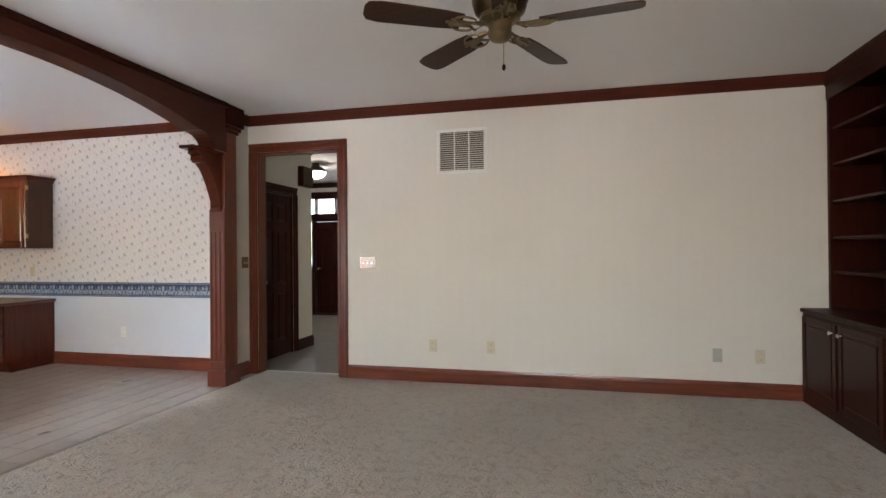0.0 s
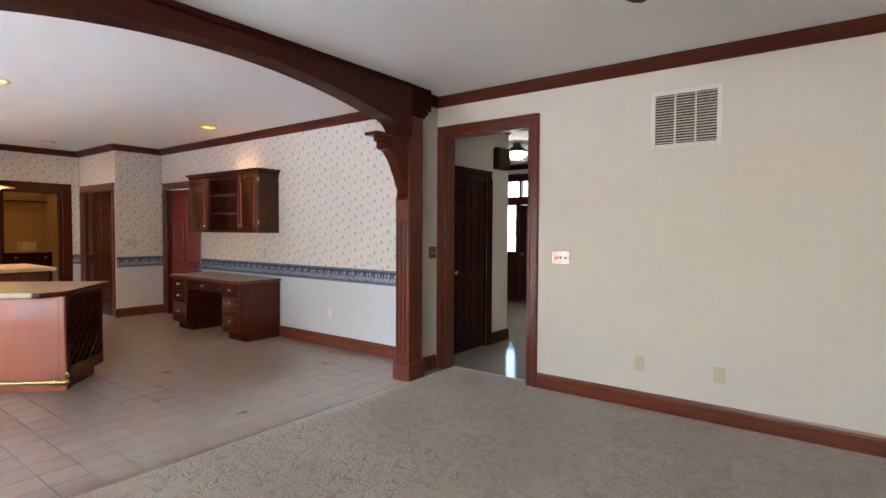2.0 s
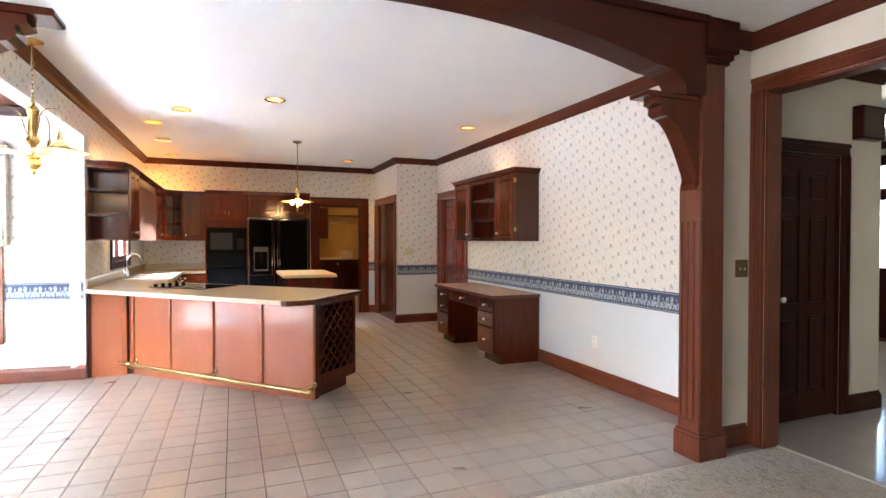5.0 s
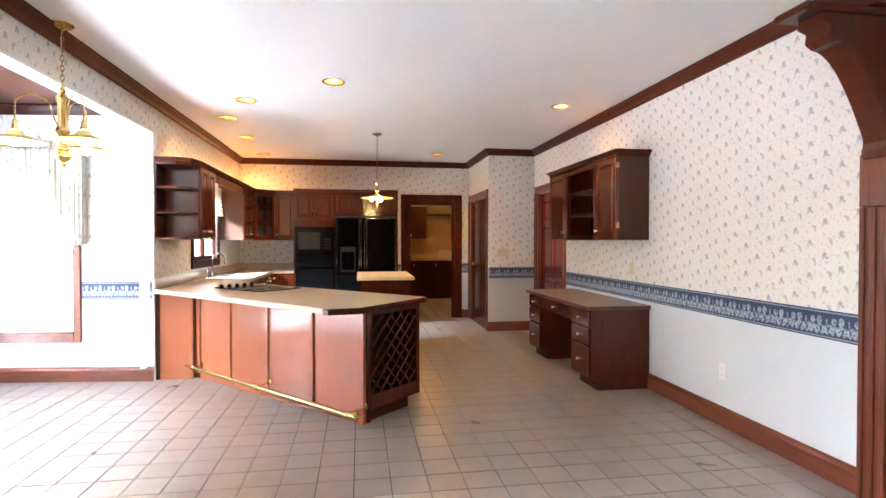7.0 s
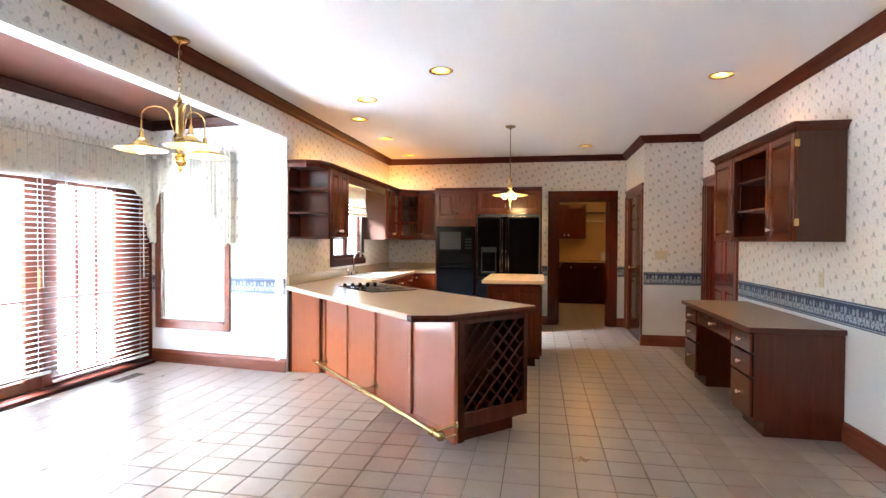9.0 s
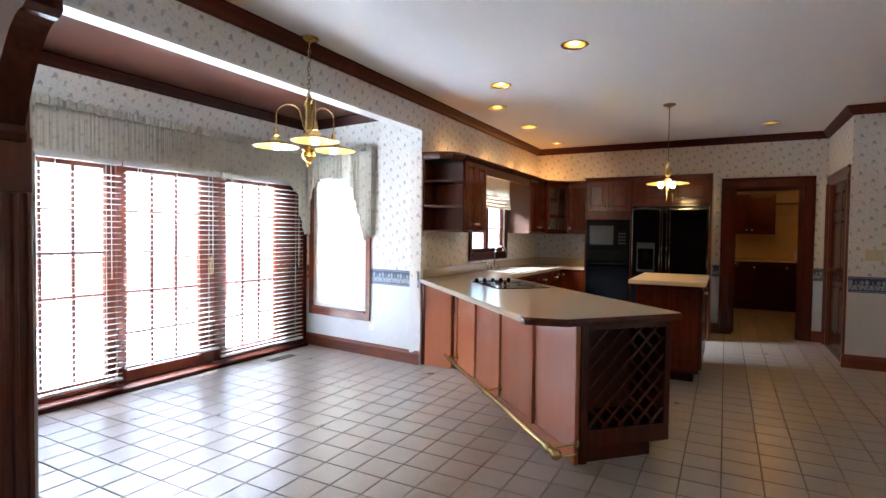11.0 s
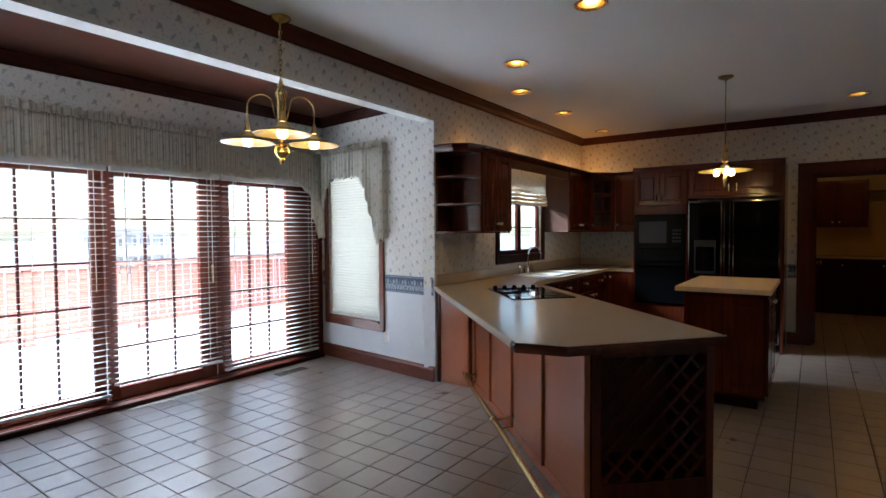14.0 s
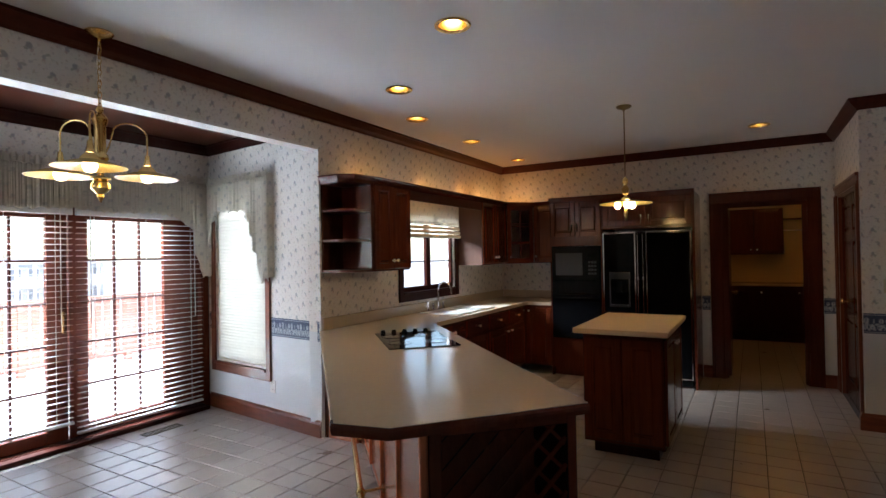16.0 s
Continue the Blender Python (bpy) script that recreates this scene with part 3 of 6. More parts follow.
structure("wall_sink", boxes(((FAR, SINK_WALL - T, 0), (KX0, SINK_WALL, CEIL)), ((KX1, SINK_WALL - T, 0), (BAY_R0[0] - 0.0, SINK_WALL, CEIL)), ((KX0, SINK_WALL - T, 0), (KX1, SINK_WALL, KZ0)), ((KX0, SINK_WALL - T, KZ1), (KX1, SINK_WALL, CEIL))), PAPER, "sprigged wallpaper behind the sink counter", "wall")
structure("wall_header", boxes(((BAY_R0[0], SINK_WALL - T, 2.425), (-3.24, SINK_WALL, CEIL))), PAPER, "sprigged wallpaper on the header over the nook", "wall")
structure("header_soffit", boxes(((BAY_R0[0], SINK_WALL - T, 2.405), (BAY_L, SINK_WALL + 0.003, 2.425))), WHITE, "white painted underside of the nook header", "trim")
structure("wall_east", boxes(((-3.25, SINK_WALL - T, 0), (-3.241, 0.99, CEIL))), PAPER, "sprigged wallpaper beside the arch", "wall")

# breakfast nook
side = Vector((BAY_R1[0] - BAY_R0[0], BAY_R1[1] - BAY_R0[1]))
SIDE_LEN = side.length
SD = side.normalized()
SOUT = Vector((-SD.y, SD.x))
if SOUT.x < 0:
    SOUT = -SOUT
SIDE = face_frame((*BAY_R0, 0), tuple(SD), tuple(SOUT))   # u runs from the kitchen into the nook, v into the room
SU0, SU1, SZ0, SZ1 = 0.74, 1.60, 0.47, 2.18
structure("wall_nook_side", boxes(((0, -T, 0), (SU0, 0, 2.7)), ((SU1, -T, 0), (SIDE_LEN + 0.1, 0, 2.7)), ((SU0, -T, 0), (SU1, 0, SZ0)), ((SU0, -T, SZ1), (SU1, 0, 2.7)), m=SIDE), PAPER, "sprigged nook wall above a pale blue striped dado", "wall")
PX0, PX1, PTOP = -6.84, -3.66, 2.0
structure("wall_nook_back", boxes(((-7.05, BAY_BACK - T, 0), (PX0, BAY_BACK, 2.7)), ((PX1, BAY_BACK - T, 0), (BAY_L, BAY_BACK, 2.7)), ((PX0, BAY_BACK - T, PTOP), (PX1, BAY_BACK, 2.7))), PAPER, "sprigged wallpaper over the patio doors", "wall")
structure("wall_nook_left", boxes(((BAY_L, BAY_BACK - T, 0), (BAY_L + T, SINK_WALL - T, 2.7))), PAPER, "sprigged wallpaper at the side of the nook", "wall")

# hall, foyer and laundry beyond the doorways
structure("wall_hall_left", boxes(((-3.38, BACK + T, 0), (-3.25, 5.90, CEIL)), ((-3.38, 6.67, 0), (-3.25, 7.18, CEIL)), ((-3.38, 5.90, 2.04), (-3.25, 6.67, CEIL)), ((-6.9, 7.06, 0), (-3.38, 7.18, CEIL)), ((-3.5, 5.8, 0), (-3.42, 6.8, 2.3))), STRIPE, "shaded cream hall wall", "wall")
structure("wall_hall_right", boxes(((-1.72, BACK + T, 0), (-1.6, 10.6, CEIL))), STRIPE, "shaded cream hall wall", "wall")
FX0, FX1, FZ = -5.34, -4.02, 2.44
structure("wall_foyer", boxes(((-6.9, 10.5, 0), (FX0, 10.62, CEIL)), ((FX1, 10.5, 0), (-1.6, 10.62, CEIL)), ((FX0, 10.5, FZ), (FX1, 10.62, CEIL)), ((-7.0, 7.06, 0), (-6.9, 10.62, CEIL))), STRIPE, "cream foyer wall round the front door", "wall")
structure("wall_laundry", boxes(((-14.27, 3.1, 0), (-14.15, 5.3, CEIL)), ((-14.27, 3.0, 0), (FAR - T, 3.12, CEIL)), ((-14.27, 5.28, 0), (FAR - T, 5.4, CEIL))), paint("ochre_wall", (0.55, 0.42, 0.24), 0.7), "ochre painted laundry wall", "wall")

# ---- mouldings ----
CROWN = [(0, 2.648), (0.010, 2.648), (0.018, 2.662), (0.038, 2.680), (0.058, 2.706), (0.068, 2.720), (0.074, 2.723), (0.074, CEIL - 0.002), (0, CEIL - 0.002)]
BASE = [(0, 0.0), (0.018, 0.0), (0.018, 0.108), (0.013, 0.120), (0.009, 0.124), (0.006, 0.142), (0, 0.142)]
CAS = 0.095
structure("crown_moulding", moulding([(2.355, BACK), (-3.10, BACK), (-3.10, 5.16)], CROWN), CROWN_WOOD, "dark red stained crown moulding", "crown moulding")
structure("crown_moulding", moulding([(-3.21, BACK), (CLOSET_X, BACK), (CLOSET_X, CLOSET_Y), (FAR, CLOSET_Y), (FAR, SINK_WALL), (-3.25, SINK_WALL)], CROWN), CROWN_WOOD, "dark red stained crown moulding", "crown moulding")
LOWCROWN = [(o, h - 0.083) for o, h in CROWN]
structure("crown_moulding", moulding([(BAY_L, BAY_BACK), (BAY_R1[0], BAY_R1[1]), (-6.735, 0.72)][::-1], LOWCROWN), DARK, "dark stained crown under the nook ceiling", "crown moulding")
# hall and foyer crown: the dim hall's shade is put into a darker wood
structure("crown_moulding", moulding([(-3.25, 5.62), (-3.25, 7.18), (-6.8, 7.18)][::-1], CROWN), DARK, "stained hall crown moulding, darkened for shade", "crown moulding")
structure("crown_moulding", moulding([(-1.73, 10.5), (-6.9, 10.5)], [(o, h - 0.02) for o, h in CROWN]), DARK, "stained foyer crown moulding, darkened for shade", "crown moulding")
for path in ([(2.15, BACK), (DX1 + CAS, BACK)], [(-3.10, BACK - 0.02), (-3.10, 5.13)], [(-3.21, BACK), (RX1 + CAS, BACK)], [(CLOSET_X, BACK), (CLOSET_X, CLOSET_Y - 0.02), (CLOSET_X - 0.03, CLOSET_Y - 0.02)],
             [(FAR, CLOSET_Y), (FAR, LY1 + 0.13)], [(FAR, LY0 - 0.13), (FAR, 3.46)], [(BAY_L + T, BAY_BACK), (BAY_L + T, SINK_WALL - T)][::-1]):
    structure("baseboard", moulding(path, BASE), TRIM_X if abs(path[0][0] - path[-1][0]) > 0.5 else TRIM_Y, "red-brown stained wooden baseboard", "baseboard")
bm = moulding([(0.0, 0.0), (SIDE_LEN, 0.0)], BASE)
bmesh.ops.transform(bm, matrix=SIDE, verts=bm.verts)
structure("baseboard", bm, TRIM_Y, "red-brown stained wooden baseboard", "baseboard")
structure("baseboard", moulding([(-3.25, 6.77), (-3.25, 7.18), (-6.5, 7.18)][::-1], BASE), DARK, "stained hall baseboard, darkened for shade", "baseboard")

# wallpaper border, a printed strip just proud of the paper
BZ0, BZ1 = 0.80, 0.965
border = [((-3.21, BACK), (RX1 + CAS + 0.005, BACK)), ((RX0 - CAS - 0.005, BACK), (CLOSET_X, BACK)), ((CLOSET_X, BACK), (CLOSET_X, CLOSET_Y)), ((FAR, CLOSET_Y), (FAR, LY1 + 0.135)), ((FAR, LY0 - 0.135), (FAR, 3.46))]
for a, b2 in border:
    structure("wallpaper_border", moulding([a, b2], [(0.0005, BZ0), (0.0035, BZ0), (0.0035, BZ1), (0.0005, BZ1)]), BORDER, "navy wallpaper border with pale flowers", "wallpaper border")
for u0, u1 in ((0.005, SU0 - 0.07), (SU1 + 0.075, SIDE_LEN)):
    bm = boxes(((u0, 0.0005, BZ0), (u1, 0.0035, BZ1)), m=SIDE)
    structure("wallpaper_border", bm, BORDER, "navy wallpaper border with pale flowers", "wallpaper border")
structure("wallpaper_border", boxes(((-6.90, BAY_BACK + 0.0005, BZ0), (PX0 - 0.06, BAY_BACK + 0.0035, BZ1))), BORDER, "navy wallpaper border with pale flowers", "wallpaper border")

# ---- the arch between den and kitchen ----
PIL_A, PIL_B, AX0, AX1 = 4.92, 1.18, -3.15, -2.965
MID = 3.11


def arch_half():
    pts = []
    for k in range(15):
        d = 1.44 * k / 14
        pts.append((d, 2.592 - 0.088 * d * d))
    z1 = pts[-1][1]
    for k in range(1, 7):
        a = math.pi / 2 * k / 6
        pts.append((1.44 + 0.22 * math.sin(a), z1 - 0.13 * (1 - math.cos(a))))
    pts.append((1.66, 2.265))
    pts.append((1.82, 2.265))
    return pts


half = arch_half()
low = [(MID - d - 0.12 * min(1.0, max(0.0, (d - 1.3) / 0.3)), z) for d, z in reversed(half)] + [(MID + d, z) for d, z in half[1:]]
outline = low + [(low[-1][0], CEIL - 0.002), (low[0][0], CEIL - 0.002)]
YZ = Matrix(((0, 0, 1, 0), (1, 0, 0, 0), (0, 1, 0, 0), (0, 0, 0, 1)))
arch = thing("archway", (-3.06, MID, 0), "dark stained wooden archway with fluted pilasters and scroll brackets", "archway")
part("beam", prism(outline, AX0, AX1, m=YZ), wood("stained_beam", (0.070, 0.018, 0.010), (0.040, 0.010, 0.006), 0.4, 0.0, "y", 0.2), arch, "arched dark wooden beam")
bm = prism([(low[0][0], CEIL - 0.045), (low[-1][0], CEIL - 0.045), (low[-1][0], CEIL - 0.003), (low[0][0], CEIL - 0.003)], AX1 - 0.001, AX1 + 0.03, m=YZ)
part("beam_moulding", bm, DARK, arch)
for face, sgn in ((PIL_A, 1), (PIL_B, -1)):
    def yb(d0, d1):
        return (face + sgn * d0, face + sgn * d1)
    y0, y1 = yb(0, 0.19)
    bm = bmesh.new()
    box(bm, (-3.15, y0, 0), (-2.985, y1, CEIL - 0.003), bevel=0.004)
    post = part("pilaster", bm, TRIM, arch)
    ys = yb(-0.012, 0)
    for k in range(4):
        x = -3.150 + k * 0.048
        part("fluting", box(bmesh.new(), (x, ys[0], 0.241), (x + 0.021, ys[1], 1.499), bevel=0.004), TRIM, post)
    bm = bmesh.new()
    box(bm, (-3.150, ys[0], 0.165), (-2.985, ys[1], 0.24), bevel=0.003)
    part("lower_block", bm, TRIM, post)
    part("upper_block", box(bmesh.new(), (-3.150, ys[0], 1.50), (-2.985, ys[1], 1.72), bevel=0.003), TRIM, post)
    bm = bmesh.new()
    ys = yb(-0.03, 0.205)
    box(bm, (-3.172, ys[0], 0), (-2.962, ys[1], 0.155), bevel=0.006)
    ys = yb(-0.022, 0.20)
    box(bm, (-3.165, ys[0], 0.155), (-2.970, ys[1], 0.175), bevel=0.005)
    part("plinth", bm, TRIM, post)
    bm = bmesh.new()
    for e, za, zb in ((0.015, 2.47, 2.50), (0.028, 2.50, 2.54), (0.045, 2.54, CEIL - 0.004)):
        ys = yb(-0.004, 0.19 + e * 1.6)
        box(bm, (-3.155, ys[0], za), (-2.985 + e, ys[1], zb), bevel=0.005)
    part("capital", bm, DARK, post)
    # scroll bracket
    prof = [(0.0, 2.235), (-0.33, 2.235), (-0.335, 2.205), (-0.295, 2.19), (-0.30, 2.15)]
    for k in range(13):
        a = math.pi / 2 * k / 12
        prof.append((-0.255 * (1 - math.sin(a)) ** 0.8 - 0.015, 1.76 + 0.37 * (1 - (1 - math.cos(a)) ** 1.0) ** 1.6))
    prof += [(-0.03, 1.73), (-0.022, 1.70), (0.0, 1.69)]
    bm = prism([(face + sgn * d, z) for d, z in prof], -3.125, -3.01, m=YZ)
    br = part("bracket", bm, WOOD, arch, "curved scroll bracket")
    ys = yb(-0.425, 0.0)
    part("bracket_cap", box(bmesh.new(), (-3.15, ys[0], 2.236), (-2.985, ys[1], 2.266), bevel=0.008), WOOD, br)


# ---- door casings and doors ----
def casing(name, m, u0, u1, top, depth, mat, label, cas=CAS):
    """Trim round an opening, with the jamb lining through the wall."""
    root = tagged(new(name), label, "door frame", kind="structure")
    def strip(a, b, n):
        bm = bmesh.new()
        box(bm, (a[0], 0.001, a[1]), (b[0], 0.014, b[1]), m, 0.002)
        w = 0.032
        if b[1] - a[1] > b[0] - a[0]:
            inner = a[0] if a[0] > (u0 + u1) / 2 else b[0]
            outer = b[0] if a[0] > (u0 + u1) / 2 else a[0]
            s = 1 if outer > inner else -1
            box(bm, (outer - s * w, 0.002, a[1]), (outer, 0.026, b[1]), m, 0.005)
            box(bm, (inner, 0.002, a[1]), (inner + s * 0.02, 0.019, b[1]), m, 0.004)
        else:
            box(bm, (a[0], 0.002, b[1] - w), (b[0], 0.026, b[1]), m, 0.005)
            box(bm, (a[0], 0.002, a[1]), (b[0], 0.019, a[1] + 0.02), m, 0.004)
        part(n, bm, mat, root)
    strip((u0 - cas, 0), (u0, top), "side_casing")
    strip((u1, 0), (u1 + cas, top), "side_casing")
    strip((u0 - cas, top), (u1 + cas, top + cas), "head_casing")
    part("jamb", boxes(((u0, -depth, 0), (u0 + 0.018, 0.0, top)), m=m), mat, root)
    part("jamb", boxes(((u1 - 0.018, -depth, 0), (u1, 0.0, top)), m=m), mat, root)
    part("jamb", boxes(((u0 + 0.018, -depth, top - 0.018), (u1 - 0.018, 0.0, top)), m=m), mat, root)
    return root


def panel_door(parent, name, m, w, h, mat, rows, cols=2, thick=0.04, stile=0.11):
    bm = box(bmesh.new(), (0, -thick, 0.006), (w, -0.012, h), m)
    for u in [0] + [stile + (w - stile) * (k + 1) / cols - stile for k in range(cols)]:
        box(bm, (u, -0.013, 0.006), (u + stile, 0, h), m, 0.003)
    zs = [0.006] + rows + [h]
    for k, z in enumerate(zs):
        a, b2 = (z, z + 0.2) if k == 0 else ((h - 0.12, h) if k == len(zs) - 1 else (z - 0.055, z + 0.055))
        for c in range(cols):
            ua = stile + (w - stile) * c / cols
            box(bm, (ua - 0.002, -0.013, a), (ua + (w - stile) / cols - stile + 0.002, -0.001, b2), m, 0.003)
    leaf = part(name, bm, mat, parent)
    for k in range(len(zs) - 1):
        a = zs[k] + (0.2 if k == 0 else 0.055)
        b2 = zs[k + 1] - (0.12 if k == len(zs) - 2 else 0.055)
        for c in range(cols):
            ua = stile + (w - stile) * c / cols
            ub = ua + (w - stile) / cols - stile
            part("raised_panel", box(bmesh.new(), (ua + 0.02, -0.014, a + 0.02), (ub - 0.02, -0.003, b2 - 0.02), m, 0.009), mat, leaf)
    return leaf


def knob(parent, m, u, w, mat=BRASS, r=0.028):
    mm = m @ pose(u, 0, w, -90)
    bm = bmesh.new()
    lathe([(r * 0.95, -0.002), (r * 0.95, 0.004), (r * 0.4, 0.006), (r * 0.35, 0.03), (r * 0.8, 0.036), (r, 0.048), (r * 0.85, 0.06), (r * 0.3, 0.065)], (0, 0, 0), 16, bm)
    bmesh.ops.transform(bm, matrix=mm, verts=bm.verts)
    return part("knob", bm, mat, parent, "brass door knob", True)


F_BACK = face_frame((0, BACK, 0), (1, 0), (0, -1))
casing("door_frame_hall", F_BACK, DX0, DX1, DTOP, T, TRIM, "red-brown stained casing round the hall doorway")
casing("door_frame_pantry", face_frame((0, BACK + 0.002, 0), (1, 0), (0, -1)), RX0, RX1, RTOP, T, TRIM, "stained casing beside the desk")
d = tagged(new("door_1"), "glossy red stained six-panel door beside the desk", "door", kind="structure")
M = face_frame((RX0 + 0.02, BACK + 0.05, 0), (1, 0), (0, -1))
panel_door(d, "leaf", M, RX1 - RX0 - 0.04, RTOP - 0.022, RED, [0.85, 1.62])
M = face_frame((0, CLOSET_Y, 0), (1, 0), (0, -1))
casing("door_frame_closet", M, CX0, CX1, CTOP, T, TRIM, "stained casing round the closet door")
d = tagged(new("door_2"), "stained wooden closet door, shut, with a brass knob", "door", kind="structure")
M = face_frame((CX0 + 0.02, CLOSET_Y + 0.03, 0), (1, 0), (0, -1))
lf = panel_door(d, "leaf", M, CX1 - CX0 - 0.04, CTOP - 0.022, WOOD, [0.85, 1.62])
knob(lf, M, 0.3, 0.98)
F_FAR = face_frame((FAR, 0, 0), (0, 1), (1, 0))
casing("door_frame_laundry", F_FAR, LY0, LY1, LTOP, T, WOOD, "dark stained casing round the laundry doorway", 0.13)
structure("door_stop", boxes(((FAR - T, LY0 + 0.018, 0), (FAR - 0.05, LY0 + 0.04, LTOP - 0.018)), ((FAR - T, LY1 - 0.04, 0), (FAR - 0.05, LY1 - 0.018, LTOP - 0.018)), ((FAR - T, LY0 + 0.04, LTOP - 0.045), (FAR - 0.05, LY1 - 0.04, LTOP - 0.018))), WOOD, "stained door stop inside the laundry frame", "door frame")
# hall side door and casing in the darker wood, which carries the hall's shade
M = face_frame((-3.25, 0, 0), (0, 1), (1, 0))
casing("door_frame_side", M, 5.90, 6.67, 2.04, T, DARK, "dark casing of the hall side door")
d = tagged(new("door_3"), "stained hall door darkened for shade, shut, with a bright knob", "door", kind="structure")
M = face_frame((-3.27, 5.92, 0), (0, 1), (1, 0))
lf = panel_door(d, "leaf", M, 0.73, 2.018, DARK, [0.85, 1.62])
knob(lf, M, 0.07, 0.94, CHROME)

# ---- kitchen cabinets ----
def cab_door(parent, m, u, w0, width, height, mat=DOOR_WOOD, glass=False, knob_at=None, name="door", bar=False):
    """A framed cabinet door with a raised panel, or panes behind glazing bars."""
    f = 0.055
    bm = bmesh.new()
    for a, b2 in (((u, 0.001, w0), (u + f, 0.021, w0 + height)), ((u + width - f, 0.001, w0), (u + width, 0.021, w0 + height)),
                  ((u + f, 0.001, w0), (u + width - f, 0.02, w0 + f)), ((u + f, 0.001, w0 + height - f), (u + width - f, 0.02, w0 + height))):
        box(bm, a, b2, m, 0.004)
    if not glass:
        box(bm, (u + f, 0.001, w0 + f), (u + width - f, 0.008, w0 + height - f), m)
    d = part(name, bm, mat, parent)
    if glass:
        bm = bmesh.new()
        cu = u + width / 2
        box(bm, (cu - 0.008, 0.006, w0 + f), (cu + 0.008, 0.017, w0 + height - f), m)
        for k in (1, 2):
            zz = w0 + f + (height - 2 * f) * k / 3
            box(bm, (u + f, 0.007, zz - 0.008), (u + width - f, 0.016, zz + 0.008), m)
        part("glazing_bar", bm, mat, d)
        part("pane", boxes(((u + f, 0.009, w0 + f), (u + width - f, 0.012, w0 + height - f)), m=m), GLASS, d).visible_shadow = False
    else:
        part("raised_panel", box(bmesh.new(), (u + f + 0.012, 0.006, w0 + f + 0.012), (u + width - f - 0.012, 0.019, w0 + height - f - 0.012), m, 0.010), mat, d)
    if knob_at:
        (bar_pull if bar else pull)(d, m, *knob_at)
    return d


def pull(parent, m, u, w):
    # white all over, so that the colour carries the metal's glint
    bm = lathe([(0.009, 0.019), (0.006, 0.022), (0.006, 0.034), (0.014, 0.038), (0.015, 0.046), (0.008, 0.050)], (0, 0, 0), 12, None, None)
    bmesh.ops.transform(bm, matrix=m @ pose(u, 0, w, -90), verts=bm.verts)
    return part("knob", bm, SINK_WHITE, parent, "small metal knob, its glint painted white", True)


def bar_pull(parent, m, u, w):
    bm = tube([m @ Vector((u, 0.045, w - 0.045)), m @ Vector((u, 0.048, w)), m @ Vector((u, 0.045, w + 0.045))], 0.006, 8)
    for dz in (-0.036, 0.036):
        tube([m @ Vector((u, 0.018, w + dz)), m @ Vector((u, 0.046, w + dz))], 0.005, 8, bm)
    return part("handle", bm, PALE_BRASS, parent, "upright pale brass pull", True)


def crown_strip(parent, path, z, drop=0.06, out=0.045, mat=WOOD):
    prof = [(0, z - drop), (0.012, z - drop), (0.02, z - drop * 0.6), (out * 0.8, z - drop * 0.25), (out, z - 0.008), (out, z), (0, z)]
    return part("cornice", moulding(path, prof), mat, parent)


UP0, UP1 = 1.375, 2.18
UPF = SINK_WALL + 0.335
# open end shelves and the two-door cabinet beside the nook
c = thing("wall_cabinet", (-7.15, 1.0, UP0), "cherry wall cabinet with open end shelves and two doors", "cabinet", "kitchen wall cabinets")
X0, X1, X2 = -6.74, -6.99, -7.56
part("shelf_back", boxes(((X1, SINK_WALL + 0.001, UP0), (X0, SINK_WALL + 0.02, UP1 - 0.05)), ((X1 - 0.02, SINK_WALL + 0.02, UP0), (X1, UPF, UP1 - 0.05))), WOOD, c)
def end_shelf(z, t=0.02):
    return prism([(X1, SINK_WALL + 0.02), (X0, SINK_WALL + 0.02), (X0, SINK_WALL + 0.20), (X0 - 0.06, UPF - 0.03), (X1, UPF)], z, z + t)
for z in (UP0, 1.63, 1.88, UP1 - 0.07):
    part("shelf", end_shelf(z), WOOD_X, c)
part("body", boxes(((X2, SINK_WALL + 0.001, UP0), (X1 - 0.021, UPF, UP1 - 0.02))), WOOD, c)
M = face_frame((X1 - 0.02, UPF, 0), (-1, 0), (0, 1))
cab_door(c, M, 0.01, UP0 + 0.015, 0.265, 0.735, knob_at=(0.25, UP0 + 0.09))
cab_door(c, M, 0.282, UP0 + 0.015, 0.265, 0.735, knob_at=(0.31, UP0 + 0.09))
crown_strip(c, [(X0, SINK_WALL + 0.01), (X0 + 0.0, SINK_WALL + 0.2), (X0 - 0.06, UPF - 0.03), (X1, UPF), (X2, UPF)][::-1], UP1)

# valance board that bridges the sink window
v = thing("valance_board", (-8.3, UPF, 2.1), "cherry valance board over the sink window", "valance")
part("board", boxes(((-9.10, UPF - 0.02, 2.03), (X2 - 0.002, UPF, UP1 - 0.02)), bevel=0.003), WOOD_X, v)
crown_strip(v, [(X2 - 0.001, UPF), (-9.10, UPF)][::-1], UP1)

K2 = -9.10
c = thing("wall_cabinet", (-9.45, 1.0, UP0), "cherry wall cabinet with raised-panel door", "cabinet", "kitchen wall cabinets")
part("body", boxes(((-9.828, SINK_WALL + 0.001, UP0), (K2, UPF, UP1 - 0.02))), END_PANEL, c)
M = face_frame((K2, UPF, 0), (-1, 0), (0, 1))
cab_door(c, M, 0.01, UP0 + 0.015, 0.35, 0.735, knob_at=(0.33, UP0 + 0.09))
cab_door(c, M, 0.367, UP0 + 0.015, 0.35, 0.735, knob_at=(0.40, UP0 + 0.09))
crown_strip(c, [(K2, UPF), (-9.828, UPF)][::-1], UP1)

